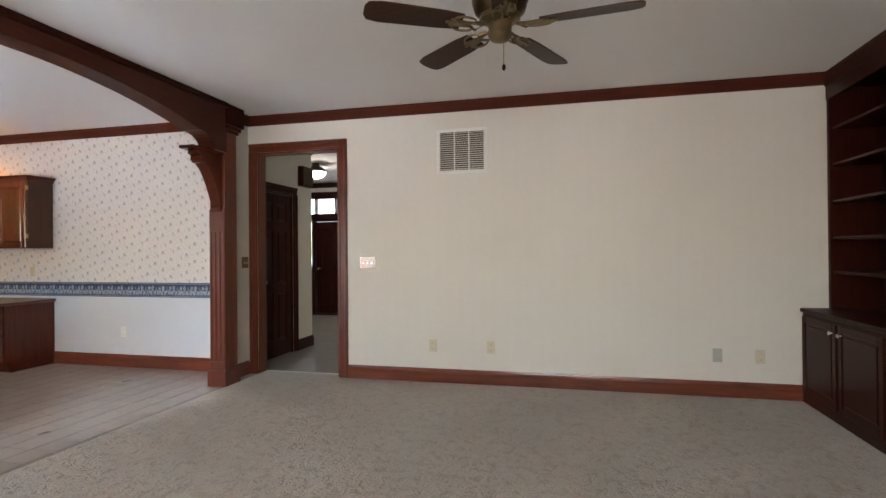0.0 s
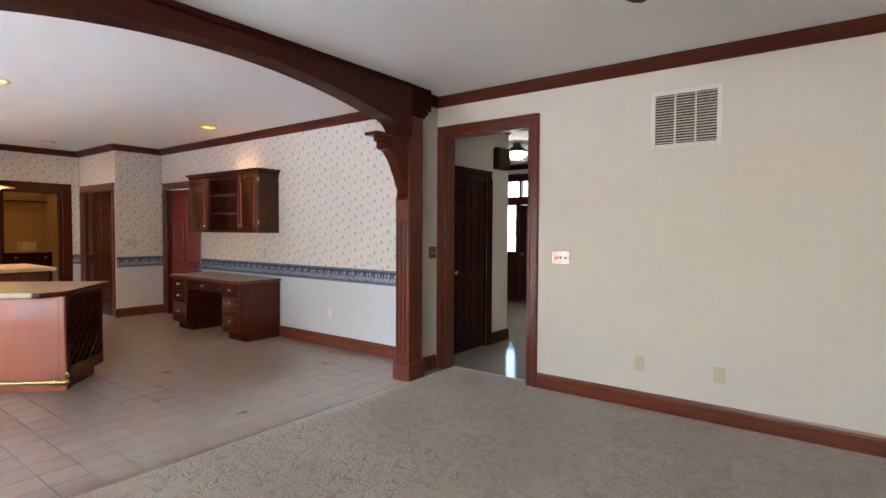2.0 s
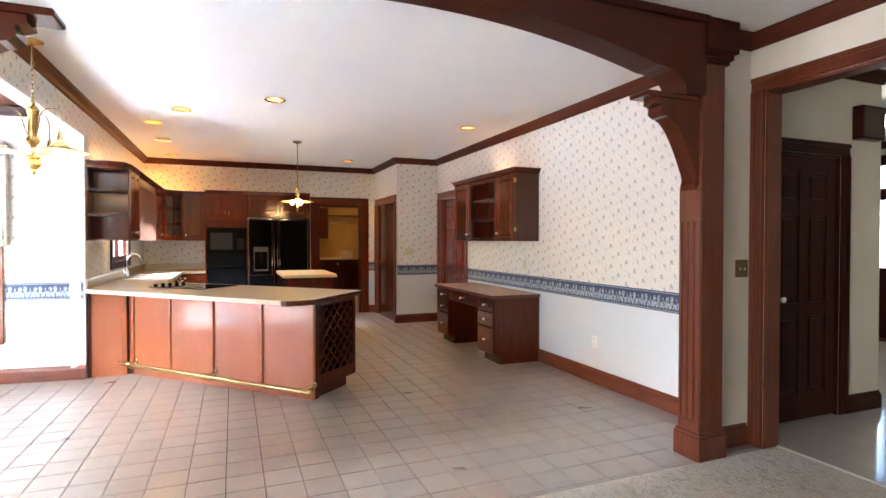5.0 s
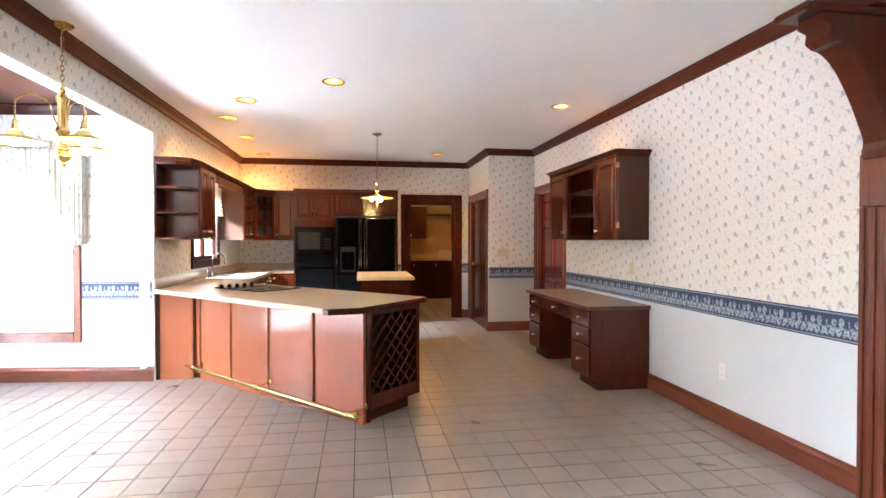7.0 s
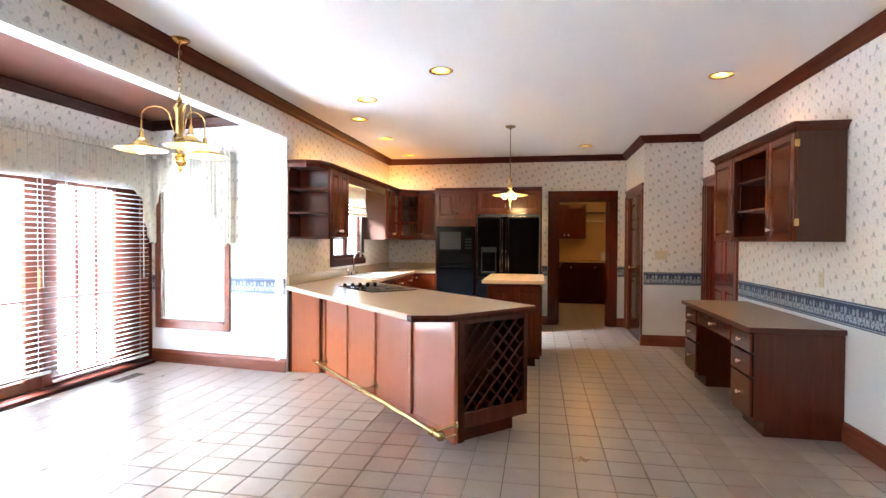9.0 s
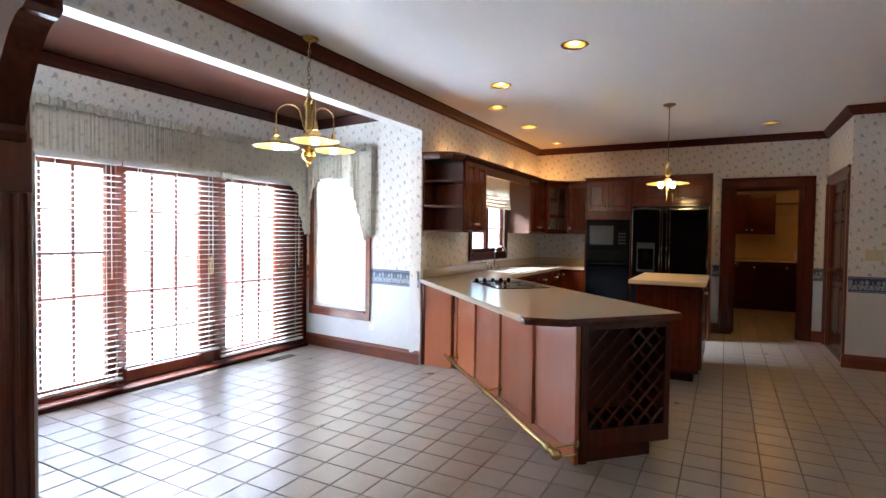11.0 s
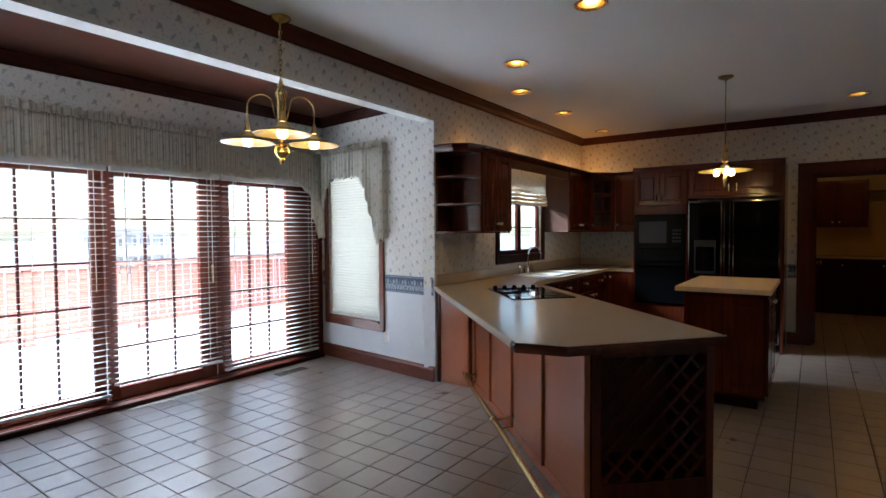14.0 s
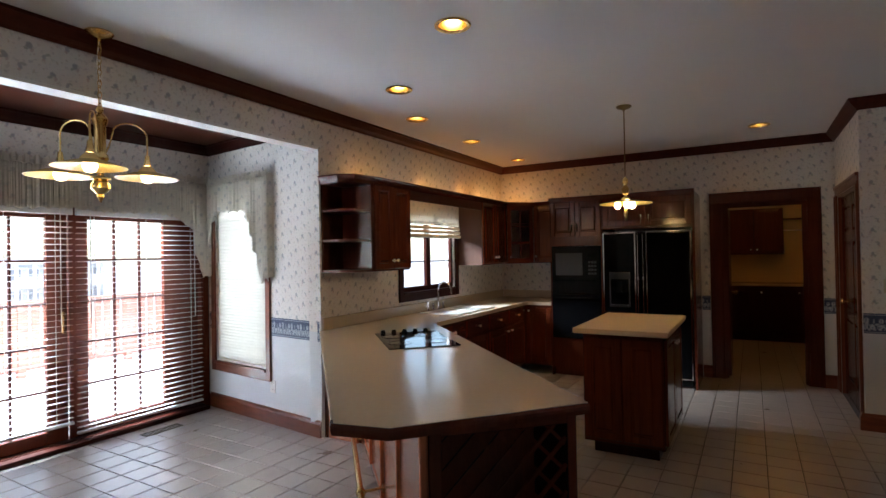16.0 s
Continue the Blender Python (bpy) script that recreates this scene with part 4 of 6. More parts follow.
c = thing("corner_cabinet", (-10.2, 1.1, UP0), "diagonal cherry corner cabinet with a glazed door", "cabinet", "kitchen wall cabinets")
o = [(-9.83, UPF), (-9.83, SINK_WALL + 0.001), (FAR + 0.001, SINK_WALL + 0.001), (FAR + 0.001, 1.48), (-10.105, 1.48)]
part("bottom", prism(o, UP0, UP0 + 0.02), WOOD, c)
part("top", prism(o, UP1 - 0.05, UP1 - 0.02), WOOD, c)
for z in (1.63, 1.89):
    part("shelf", prism([(x * 0.998 - 0.02, y * 0.99 + 0.02) for x, y in o], z, z + 0.015), WOOD, c)
dv = Vector((-10.105 + 9.83, 1.48 - UPF))
L = dv.length
dv.normalize()
M = face_frame((-9.83, UPF, 0), tuple(dv), (dv.y, -dv.x) if dv.y > 0 else (-dv.y, dv.x))
cab_door(c, M, 0.012, UP0 + 0.015, L - 0.024, 0.735, glass=True, knob_at=(0.05, UP0 + 0.09))
crown_strip(c, [(-10.105, 1.48), (-9.83, UPF)], UP1)

c = thing("wall_cabinet", (-10.25, 1.65, UP0), "narrow cherry wall cabinet beside the oven tower", "cabinet", "kitchen wall cabinets")
part("body", boxes(((FAR + 0.001, 1.482, UP0), (-10.105, 1.818, UP1 - 0.02))), WOOD, c)
M = face_frame((-10.105, 1.482, 0), (0, 1), (1, 0))
cab_door(c, M, 0.01, UP0 + 0.015, 0.315, 0.735, knob_at=(0.04, UP0 + 0.09))
crown_strip(c, [(-10.105, 1.818), (-10.105, 1.482)][::1], UP1)

# oven tower and the cabinets over the fridge
OX = -9.77
c = thing("oven_cabinet", (-10.1, 2.14, 0), "tall cherry cabinet that houses the black wall oven", "cabinet")
part("body", boxes(((FAR + 0.001, 1.82, 0.0), (OX, 1.84, UP1 - 0.02)), ((FAR + 0.001, 2.44, 0.0), (OX, 2.46, UP1 - 0.02)), ((FAR + 0.001, 1.84, 0.10), (OX - 0.02, 2.44, 0.46)), ((FAR + 0.001, 1.84, 1.585), (OX, 2.44, UP1 - 0.02)), ((FAR + 0.001, 1.84, 0.0), (OX - 0.07, 2.44, 0.10))), WOOD, c)
M = face_frame((OX, 1.82, 0), (0, 1), (1, 0))
cab_door(c, M, 0.012, 1.70, 0.305, 0.42, knob_at=(0.29, 1.80), bar=True)
cab_door(c, M, 0.322, 1.70, 0.305, 0.42, knob_at=(0.35, 1.80), bar=True)
crown_strip(c, [(OX, 2.46), (OX, 1.82)][::1], UP1)
ov = thing("wall_oven", (OX, 2.14, 0.46), "black built-in wall oven with microwave above", "oven")
M = face_frame((OX, 1.845, 0), (0, 1), (1, 0))
part("body", boxes(((0, -0.55, 0.465), (0.59, 0.0, 1.58)), m=M), BLACK, ov)
mw = part("microwave_front", box(bmesh.new(), (0.0, 0.001, 1.17), (0.59, 0.022, 1.575), M, 0.004), BLACK, ov)
part("microwave_window", box(bmesh.new(), (0.05, 0.0225, 1.23), (0.38, 0.026, 1.50), M), GREYGLASS, mw, "grey see-through window")
bm = bmesh.new()
for r in range(4):
    for q in range(3):
        box(bm, (0.45 + q * 0.035, 0.0225, 1.24 + r * 0.045), (0.475 + q * 0.035, 0.025, 1.265 + r * 0.045), M)
part("keypad", bm, GREYGLASS, mw)
part("microwave_display", box(bmesh.new(), (0.445, 0.0225, 1.45), (0.55, 0.025, 1.50), M), BLACK_GLASS, mw)
dr = part("oven_door", box(bmesh.new(), (0.0, 0.001, 0.48), (0.59, 0.03, 1.0), M, 0.005), BLACK_GLASS, ov)
part("handle", tube([M @ Vector((0.05, 0.065, 0.96)), M @ Vector((0.54, 0.065, 0.96))], 0.011), BLACK, dr)
for u in (0.06, 0.53):
    part("handle_post", box(bmesh.new(), (u - 0.01, 0.028, 0.95), (u + 0.01, 0.066, 0.97), M), BLACK, dr)
part("control_panel", box(bmesh.new(), (0.0, 0.001, 1.01), (0.59, 0.024, 1.16), M, 0.004), BLACK, ov)

c = thing("fridge_cabinet", (-10.1, 2.96, 1.76), "cherry cabinet with two doors over the refrigerator", "cabinet")
part("body", boxes(((FAR + 0.001, 2.462, 1.765), (OX, 3.43, UP1 - 0.02))), WOOD, c)
part("side_panel", boxes(((FAR + 0.001, 3.43, 0.0), (OX + 0.05, 3.455, UP1 - 0.02)), bevel=0.002), WOOD, c)
M = face_frame((OX, 2.465, 0), (0, 1), (1, 0))
cab_door(c, M, 0.01, 1.80, 0.47, 0.32, knob_at=(0.44, 1.88), bar=True)
cab_door(c, M, 0.487, 1.80, 0.47, 0.32, knob_at=(0.52, 1.88), bar=True)
crown_strip(c, [(OX, 3.455), (OX, 2.462)][::1], UP1)

fr = thing("refrigerator", (-10.0, 2.94, 0), "black side-by-side refrigerator with thin bright metal trim", "refrigerator")
part("body", box(bmesh.new(), (FAR + 0.05, 2.475, 0.02), (-9.80, 3.415, 1.74), None, 0.004), BLACK, fr)
M = face_frame((-9.80, 2.475, 0), (0, 1), (1, 0))
d1 = part("freezer_door", box(bmesh.new(), (0.0, 0.004, 0.10), (0.415, 0.075, 1.735), M, 0.010, 2), BLACK, fr)
d2 = part("fridge_door", box(bmesh.new(), (0.425, 0.004, 0.10), (0.94, 0.075, 1.735), M, 0.010, 2), BLACK, fr)
part("kick_grille", box(bmesh.new(), (0.01, 0.0, 0.02), (0.93, 0.05, 0.09), M), BLACK, fr)
for d, u0, u1, z0 in ((d1, 0.0, 0.365, 0.80), (d2, 0.475, 0.94, 0.10)):
    part("door_panel", box(bmesh.new(), (u0 + 0.02, 0.0755, z0 + 0.02), (u1 - 0.02, 0.080, 1.705), M, 0.002), BLACK_GLASS, d, "glossy black door panel")
    part("panel_trim", boxes(((u0 + 0.002, 0.0755, z0), (u0 + 0.012, 0.082, 1.733)), ((u1 - 0.012, 0.0755, z0), (u1, 0.082, 1.733)), ((u0 + 0.012, 0.0755, 1.717), (u1 - 0.012, 0.082, 1.733)), ((u0 + 0.012, 0.0755, z0), (u1 - 0.012, 0.082, z0 + 0.010)), m=M), CHROME, d, "thin bright metal panel trim")
part("lower_panel", box(bmesh.new(), (0.012, 0.0755, 0.11), (0.40, 0.081, 0.79), M, 0.003), BLACK_GLASS, d1)
dp = part("dispenser", boxes(((0.07, 0.0805, 0.87), (0.30, 0.086, 0.90)), ((0.07, 0.0805, 1.19), (0.30, 0.090, 1.27)), ((0.07, 0.0805, 0.90), (0.085, 0.086, 1.19)), ((0.285, 0.0805, 0.90), (0.30, 0.086, 1.19)), m=M, bevel=0.002), DARK_PLASTIC, d1, "charcoal water and ice dispenser surround")
part("lever", box(bmesh.new(), (0.15, 0.0805, 1.03), (0.215, 0.100, 1.17), M, 0.004), BLACK, dp)
part("drip_tray", box(bmesh.new(), (0.09, 0.0865, 0.885), (0.28, 0.105, 0.897), M, 0.003), DARK_PLASTIC, dp)
for d, u in ((d1, 0.392), (d2, 0.448)):
    part("handle", box(bmesh.new(), (u - 0.017, 0.0755, 0.12), (u + 0.017, 0.108, 1.725), M, 0.008, 2), BLACK, d, "full-height black grip")
    part("handle_trim", box(bmesh.new(), (u - 0.004, 0.1085, 0.14), (u + 0.004, 0.1115, 1.70), M, 0.001), CHROME, d, "bright metal strip on the grip")
    part("handle_latch", box(bmesh.new(), (u - 0.012, 0.1085, 1.18), (u + 0.012, 0.116, 1.215), M, 0.003), CHROME, d, "small bright latch")

# base cabinets along the sink wall, and the worktop
BH = 0.852
c = thing("base_cabinet", (-8.6, 1.15, 0), "cherry base cabinet below the sink counter", "cabinet", "kitchen base cabinets")
FY = 1.475
part("body", boxes(((-9.77, SINK_WALL + 0.001, 0.1), (-7.55, FY, BH))), WOOD, c)
part("plinth", boxes(((-9.77, SINK_WALL + 0.001, 0.0), (-7.5, FY - 0.07, 0.1))), DARK, c)
M = face_frame((-7.60, FY, 0), (-1, 0), (0, 1))
for k in range(4):
    cab_door(c, M, 0.01 + k * 0.535, 0.12, 0.515, 0.53, knob_at=(0.47 + k * 0.535 if k % 2 == 0 else 0.05 + k * 0.535, 0.60))
    d = part("drawer", box(bmesh.new(), (0.01 + k * 0.535, 0.001, 0.68), (0.525 + k * 0.535, 0.02, 0.835), M, 0.005), DRAWER_WOOD, c)
    pull(d, M, 0.2675 + k * 0.535, 0.757)
c = thing("base_cabinet", (-10.1, 1.6, 0), "cherry base cabinet in the far corner", "cabinet", "kitchen base cabinets")
part("body", boxes(((FAR + 0.001, SINK_WALL + 0.001, 0.1), (-9.79, 1.818, BH))), WOOD, c)
M = face_frame((-9.79, 1.478, 0), (0, 1), (1, 0))
cab_door(c, M, 0.01, 0.12, 0.32, 0.70, knob_at=(0.05, 0.78))

# peninsula: runs at 45 degrees from the nook corner into the room
UV = face_frame((0, 0, 0), (math.sqrt(0.5), math.sqrt(0.5)), (-math.sqrt(0.5), math.sqrt(0.5)))   # u along, v across
def uv(u, v):
    return ((u - v) * math.sqrt(0.5), (u + v) * math.sqrt(0.5))
V0, V1, UE = 5.685, 6.335, -1.615
U0 = -3.93
pen = thing("peninsula", uv(-2.8, 6.0) + (0,), "cherry kitchen peninsula with panelled front and wine rack end", "kitchen peninsula")
CORE = [uv(U0 + 0.13, V0 + 0.02), uv(UE - 0.36, V0 + 0.02), uv(UE - 0.36, V1 - 0.02), uv(-4.32, V1 - 0.02), (-7.55, 1.45), (-7.0, SINK_WALL + 0.03), (-6.775, SINK_WALL + 0.01), (-6.775, 1.24)]
part("body", prism(CORE, 0.0, BH), WOOD, pen)
MF = UV @ face_frame((0, V0, 0), (1, 0), (0, -1))
EDGES = [-3.90, -3.36, -2.79, -2.20, UE]
bm = bmesh.new()
box(bm, (U0 + 0.04, -0.02, 0.0), (UE - 0.02, 0.004, 0.062), MF, 0.002)
part("toe_board", bm, PANEL, pen)
for a, b2 in zip(EDGES, EDGES[1:]):
    part("front_panel", box(bmesh.new(), (a + 0.012, -0.018, 0.06), (b2 - 0.012, 0.0, BH), MF, 0.002), PANEL, pen)
for a in EDGES[1:-1]:
    bm = bmesh.new()
    box(bm, (a - 0.026, -0.012, 0.05), (a + 0.026, 0.020, BH), MF, 0.008, 2)
    part("batten", bm, PANEL, pen)
part("batten", box(bmesh.new(), (EDGES[0] - 0.02, -0.012, 0.05), (EDGES[0] + 0.035, 0.020, BH), MF, 0.008, 2), PANEL, pen)
part("batten", box(bmesh.new(), (UE - 0.052, -0.012, 0.0), (UE + 0.004, 0.020, BH), MF, 0.008, 2), PANEL, pen)
for a, b2 in zip(EDGES, EDGES[1:]):
    part("top_rail", box(bmesh.new(), (a + 0.036, -0.012, BH - 0.045), (b2 - 0.053, 0.014, BH - 0.001), MF, 0.006), PANEL, pen)
MS = face_frame((-6.765, SINK_WALL + 0.002, 0), (0, 1), (1, 0))
part("side_panel", box(bmesh.new(), (0.0, -0.015, 0.0), (0.345, 0.008, BH), MS, 0.002), PANEL, pen)
part("batten", box(bmesh.new(), (0.0, 0.004, 0.0), (0.035, 0.02, BH), MS, 0.004), WOOD, pen)
part("batten", box(bmesh.new(), (0.305, 0.004, 0.0), (0.345, 0.02, BH), MS, 0.004), PANEL, pen)
# wine rack end
ME = UV @ face_frame((UE, 0, 0), (0, 1), (1, 0))
fr_w = V1 - V0
bm = bmesh.new()
box(bm, (V0 + 0.020, -0.36, 0.0), (V0 + 0.07, 0.0, BH), ME, 0.003)
box(bm, (V1 - 0.04, -0.36, 0.09), (V1, 0.0, BH), ME, 0.003)
box(bm, (V0 + 0.07, -0.36, 0.09), (V1 - 0.04, 0.0, 0.20), ME, 0.003)
box(bm, (V0 + 0.07, -0.36, 0.80), (V1 - 0.04, 0.0, BH), ME, 0.003)
box(bm, (V0 + 0.07, -0.08, 0.0), (V1 - 0.12, -0.03, 0.09), ME)
box(bm, (V0 + 0.07, -0.36, 0.2), (V1 - 0.04, -0.345, 0.8), ME)
rack = part("wine_rack_frame", bm, WOOD, pen)
ra, rb, za, zb = V0 + 0.07, V1 - 0.04, 0.20, 0.80
step = 0.112
for sgn in (1, -1):
    k = -7
    while k < 12:
        # diagonal lath clipped to the frame
        c0 = ra + k * step
        pts = []
        for z in (za, zb):
            pts.append((c0 + sgn * (z - za) if sgn > 0 else c0 + (zb - z) - (zb - za) * 0 , z))
        (u1, z1), (u2, z2) = pts
        def clip(u1, z1, u2, z2):
            if u1 == u2:
                return None
            t0, t1 = 0.0, 1.0
            for lim, s in ((ra, 1), (rb, -1)):
                du = u2 - u1
                t = (lim - u1) / du
                if s * du > 0:
                    t0 = max(t0, t)
                else:
                    t1 = min(t1, t)
            return (t0, t1) if t1 - t0 > 0.06 else None
        cl = clip(u1, z1, u2, z2)
        if cl:
            p = [(u1 + (u2 - u1) * t, z1 + (z2 - z1) * t) for t in cl]
            L = math.hypot(p[1][0] - p[0][0], p[1][1] - p[0][1])
            ang = math.degrees(math.atan2(p[1][1] - p[0][1], p[1][0] - p[0][0]))
            depth = -0.012 if sgn > 0 else -0.024
            bm = box(bmesh.new(), (0, depth - 0.012, -0.0075), (L, depth, 0.0075), ME @ pose(p[0][0], 0, p[0][1], 0, -ang, 0))
            part("lath", bm, WOOD, rack)
        k += 1
# back doors of the peninsula
MB = UV @ face_frame((-2.02, V1 - 0.02, 0), (-1, 0), (0, 1))
for k in range(3):
    cab_door(pen, MB, 0.02 + k * 0.5, 0.12, 0.48, 0.70, knob_at=(0.06 + k * 0.5, 0.76))
# brass foot rail
RV, RZ = V0 - 0.19, 0.125
rail = thing("foot_rail", uv(-2.7, RV) + (0,), "polished brass foot rail along the peninsula", "foot rail")
a, b2 = uv(-3.97, RV + 0.10), uv(UE + 0.07, RV)
part("rail", tube([(a[0], a[1], RZ), (b2[0], b2[1], RZ)], 0.019, 12), BRASS, rail, "", True)
for u in (-3.84, -2.75, UE + 0.0):
    vv = RV + 0.10 * (UE - u) / (UE + 3.86)
    p, q = uv(u, vv), uv(u, V0 - 0.004)
    bk = part("bracket", tube([(p[0], p[1], RZ), (q[0], q[1], RZ + 0.012)], 0.009, 8), BRASS, rail, "", True)
    mid_p = ((p[0] + q[0]) / 2, (p[1] + q[1]) / 2)
    part("scroll", tube([(p[0], p[1], RZ - 0.018), (p[0] * 0.75 + q[0] * 0.25, p[1] * 0.75 + q[1] * 0.25, RZ - 0.05), (*mid_p, RZ - 0.06), (q[0], q[1], RZ - 0.055)], 0.006, 6), BRASS, bk, "", True)
    part("collar", lathe([(0.024, -0.022), (0.028, -0.015), (0.028, 0.015), (0.024, 0.022)], (0, 0, 0), 14, None, Matrix.Translation((p[0], p[1], RZ)) @ pose(0, 0, 0, 90, 0, -45)), BRASS, bk, "", True)
    part("wall_plate", lathe([(0.03, 0.0), (0.03, 0.006), (0.012, 0.012)], (0, 0, 0), 14, None, Matrix.Translation((q[0], q[1], RZ + 0.012)) @ pose(0, 0, 0, 90, 0, 45)), BRASS, bk, "", True)
e = uv(UE + 0.075, RV)
part("end_cap", lathe([(0.021, 0.0), (0.03, 0.004), (0.033, 0.02), (0.026, 0.036), (0.012, 0.045)], (0, 0, 0), 16, None, Matrix.Translation((e[0], e[1], RZ)) @ pose(0, 0, 0, 90, 0, 135)), BRASS, rail, "", True)

# one continuous worktop
CV0, CV1, CUE = 5.345, 6.368, -1.505
top = [(FAR + 0.002, SINK_WALL + 0.002), (-6.715, SINK_WALL + 0.002), uv(-4.14, CV0 + 0.02), uv(CUE - 0.12, CV0), uv(CUE, CV0 + 0.19), uv(CUE - 0.07, CV1), (-7.505, 1.50), (-9.765, 1.50), (-9.765, 1.817), (FAR + 0.002, 1.817)]
ct = thing("worktop", (-7.5, 1.5, BH), "beige laminate kitchen worktop with dark wooden edge", "worktop")
bm = prism(top, BH + 0.014, 0.893)
part("surface", bm, COUNTER, ct)
bm = prism([(x, y) for x, y in top], BH + 0.001, BH + 0.014)
part("underlay", bm, COUNTER, ct)
part("edge_strip", moulding([uv(CUE - 0.17, CV0 - 0.001), uv(CUE - 0.12, CV0 - 0.001), uv(CUE + 0.001, CV0 + 0.19), uv(CUE - 0.069, CV1 + 0.001)][::-1], [(0, BH - 0.004), (0.006, BH - 0.004), (0.012, 0.868), (0.012, 0.880), (0.006, 0.8915), (0, 0.8915)]), WOOD, ct, "dark wooden nosing")
part("edge_strip", moulding([uv(-4.12, CV0 + 0.018), uv(CUE - 0.17, CV0 - 0.001)][::-1], [(0, BH + 0.002), (0.005, BH + 0.002), (0.007, 0.87), (0.005, 0.8915), (0, 0.8915)]), COUNTER, ct)
part("splashback", boxes(((FAR + 0.022, SINK_WALL + 0.002, 0.893), (-6.73, SINK_WALL + 0.02, 0.993)), ((FAR + 0.002, SINK_WALL + 0.02, 0.893), (FAR + 0.02, 1.817, 0.993)), bevel=0.003), COUNTER, ct)

ck = thing("cooktop", uv(-3.4, 6.0) + (0.893,), "black glass electric cooktop with knobs let into the worktop", "cooktop")
part("glass", box(bmesh.new(), (-3.76, 5.77, 0.8935), (-3.04, 6.26, 0.901), UV, 0.003), BLACK_GLASS, ck)
for u, v in ((-3.55, 5.88), (-3.25, 5.88), (-3.55, 6.13), (-3.25, 6.13)):
    p = uv(u, v)
    part("burner", lathe([(0.085, 0.0), (0.085, 0.002), (0.078, 0.0025), (0.078, 0.001)], (p[0], p[1], 0.9012), 24), GREYGLASS, ck)
for k in range(5):
    p = uv(-3.735, 5.83 + k * 0.085)
    part("knob", lathe([(0.018, 0), (0.020, 0.004), (0.016, 0.022), (0.010, 0.025)], (p[0], p[1], 0.9012), 14), BLACK, ck, "", True)

sk = thing("sink", (-8.5, 1.15, 0.893), "white double-bowl kitchen sink let into the worktop", "sink")
bm = bmesh.new()
for a, b2 in (((-8.95, 0.96, 0.8935), (-8.10, 1.0, 0.905)), ((-8.95, 1.39, 0.8935), (-8.10, 1.43, 0.905)), ((-8.95, 1.0, 0.8935), (-8.91, 1.39, 0.905)), ((-8.14, 1.0, 0.8935), (-8.10, 1.39, 0.905)), ((-8.54, 1.0, 0.8935), (-8.50, 1.39, 0.905))):
    box(bm, a, b2, None, 0.005)
part("rim", bm, SINK_WHITE, sk)
for xa, xb in ((-8.91, -8.54), (-8.50, -8.14)):
    part("bowl", boxes(((xa, 1.0, 0.8932), (xb, 1.39, 0.8945))), SINK_WHITE, sk)
fc = thing("faucet", (-8.52, 0.955, 0.893), "chrome gooseneck kitchen faucet with two levers", "faucet")
pts = [(-8.52, 0.93, 0.893), (-8.52, 0.93, 1.10)] + [(-8.52, 0.93 + 0.085 * (1 - math.cos(math.pi * k / 10)), 1.10 + 0.10 * math.sin(math.pi * k / 10)) for k in range(1, 11)] + [(-8.52, 1.10, 1.06)]
part("spout", tube(pts, 0.013, 10), CHROME, fc, "", True)
part("base", boxes(((-8.66, 0.905, 0.8935), (-8.38, 0.955, 0.905)), bevel=0.004), CHROME, fc)
for x in (-8.63, -8.41):
    part("lever", lathe([(0.02, 0), (0.016, 0.03), (0.012, 0.05), (0.018, 0.06), (0.006, 0.07)], (x, 0.93, 0.905), 12), CHROME, fc, "", True)
part("sprayer", lathe([(0.018, 0), (0.015, 0.02), (0.012, 0.07), (0.016, 0.10), (0.008, 0.11)], (-8.30, 0.93, 0.8935), 12), CHROME, fc, "", True)

# island
isl = thing("kitchen_island", (-7.9, 3.15, 0), "small cherry island with a pale butcher-block top", "kitchen island")
part("body", box(bmesh.new(), (-8.36, 2.86, 0.09), (-7.44, 3.43, 0.905), None, 0.004), WOOD, isl)
part("plinth", boxes(((-8.32, 2.92, 0.0), (-7.50, 3.38, 0.09))), DARK, isl)
part("tabletop", box(bmesh.new(), (-8.46, 2.81, 0.906), (-7.34, 3.475, 0.945), None, 0.005), paint("pale_laminate", (0.60, 0.46, 0.30), 0.35, 0.08, 25, 0.02), isl, "pale tan top")
M = face_frame((-7.44, 2.86, 0), (0, 1), (1, 0))
for k in range(2):
    cab_door(isl, M, 0.01 + k * 0.28, 0.12, 0.27, 0.75, knob_at=None)
M = face_frame((-8.36, 3.43, 0), (1, 0), (0, 1))
for k in range(2):
    cab_door(isl, M, 0.02 + k * 0.445, 0.12, 0.435, 0.75, knob_at=(0.40 if k == 0 else 0.50, 0.8))

# ---- desk alcove ----
DK0, DK1, DY = -7.42, -5.72, 4.885
dk = thing("desk", (-6.57, 5.2, 0), "built-in cherry desk with drawers and a tan laminate top", "desk")
part("desktop", box(bmesh.new(), (DK0 - 0.03, DY - 0.02, 0.735), (DK1 + 0.02, BACK - 0.004, 0.772), None, 0.004), DESK_TOP, dk, "tan laminate top")
part("edge_strip", boxes(((DK0 - 0.033, DY - 0.028, 0.733), (DK1 + 0.023, DY - 0.021, 0.770)), ((DK1 + 0.021, DY - 0.02, 0.733), (DK1 + 0.028, BACK - 0.005, 0.770)), bevel=0.002), WOOD_X, dk)
RP = -6.13
LP = -7.02
MD = face_frame((0, DY + 0.02, 0), (1, 0), (0, -1))
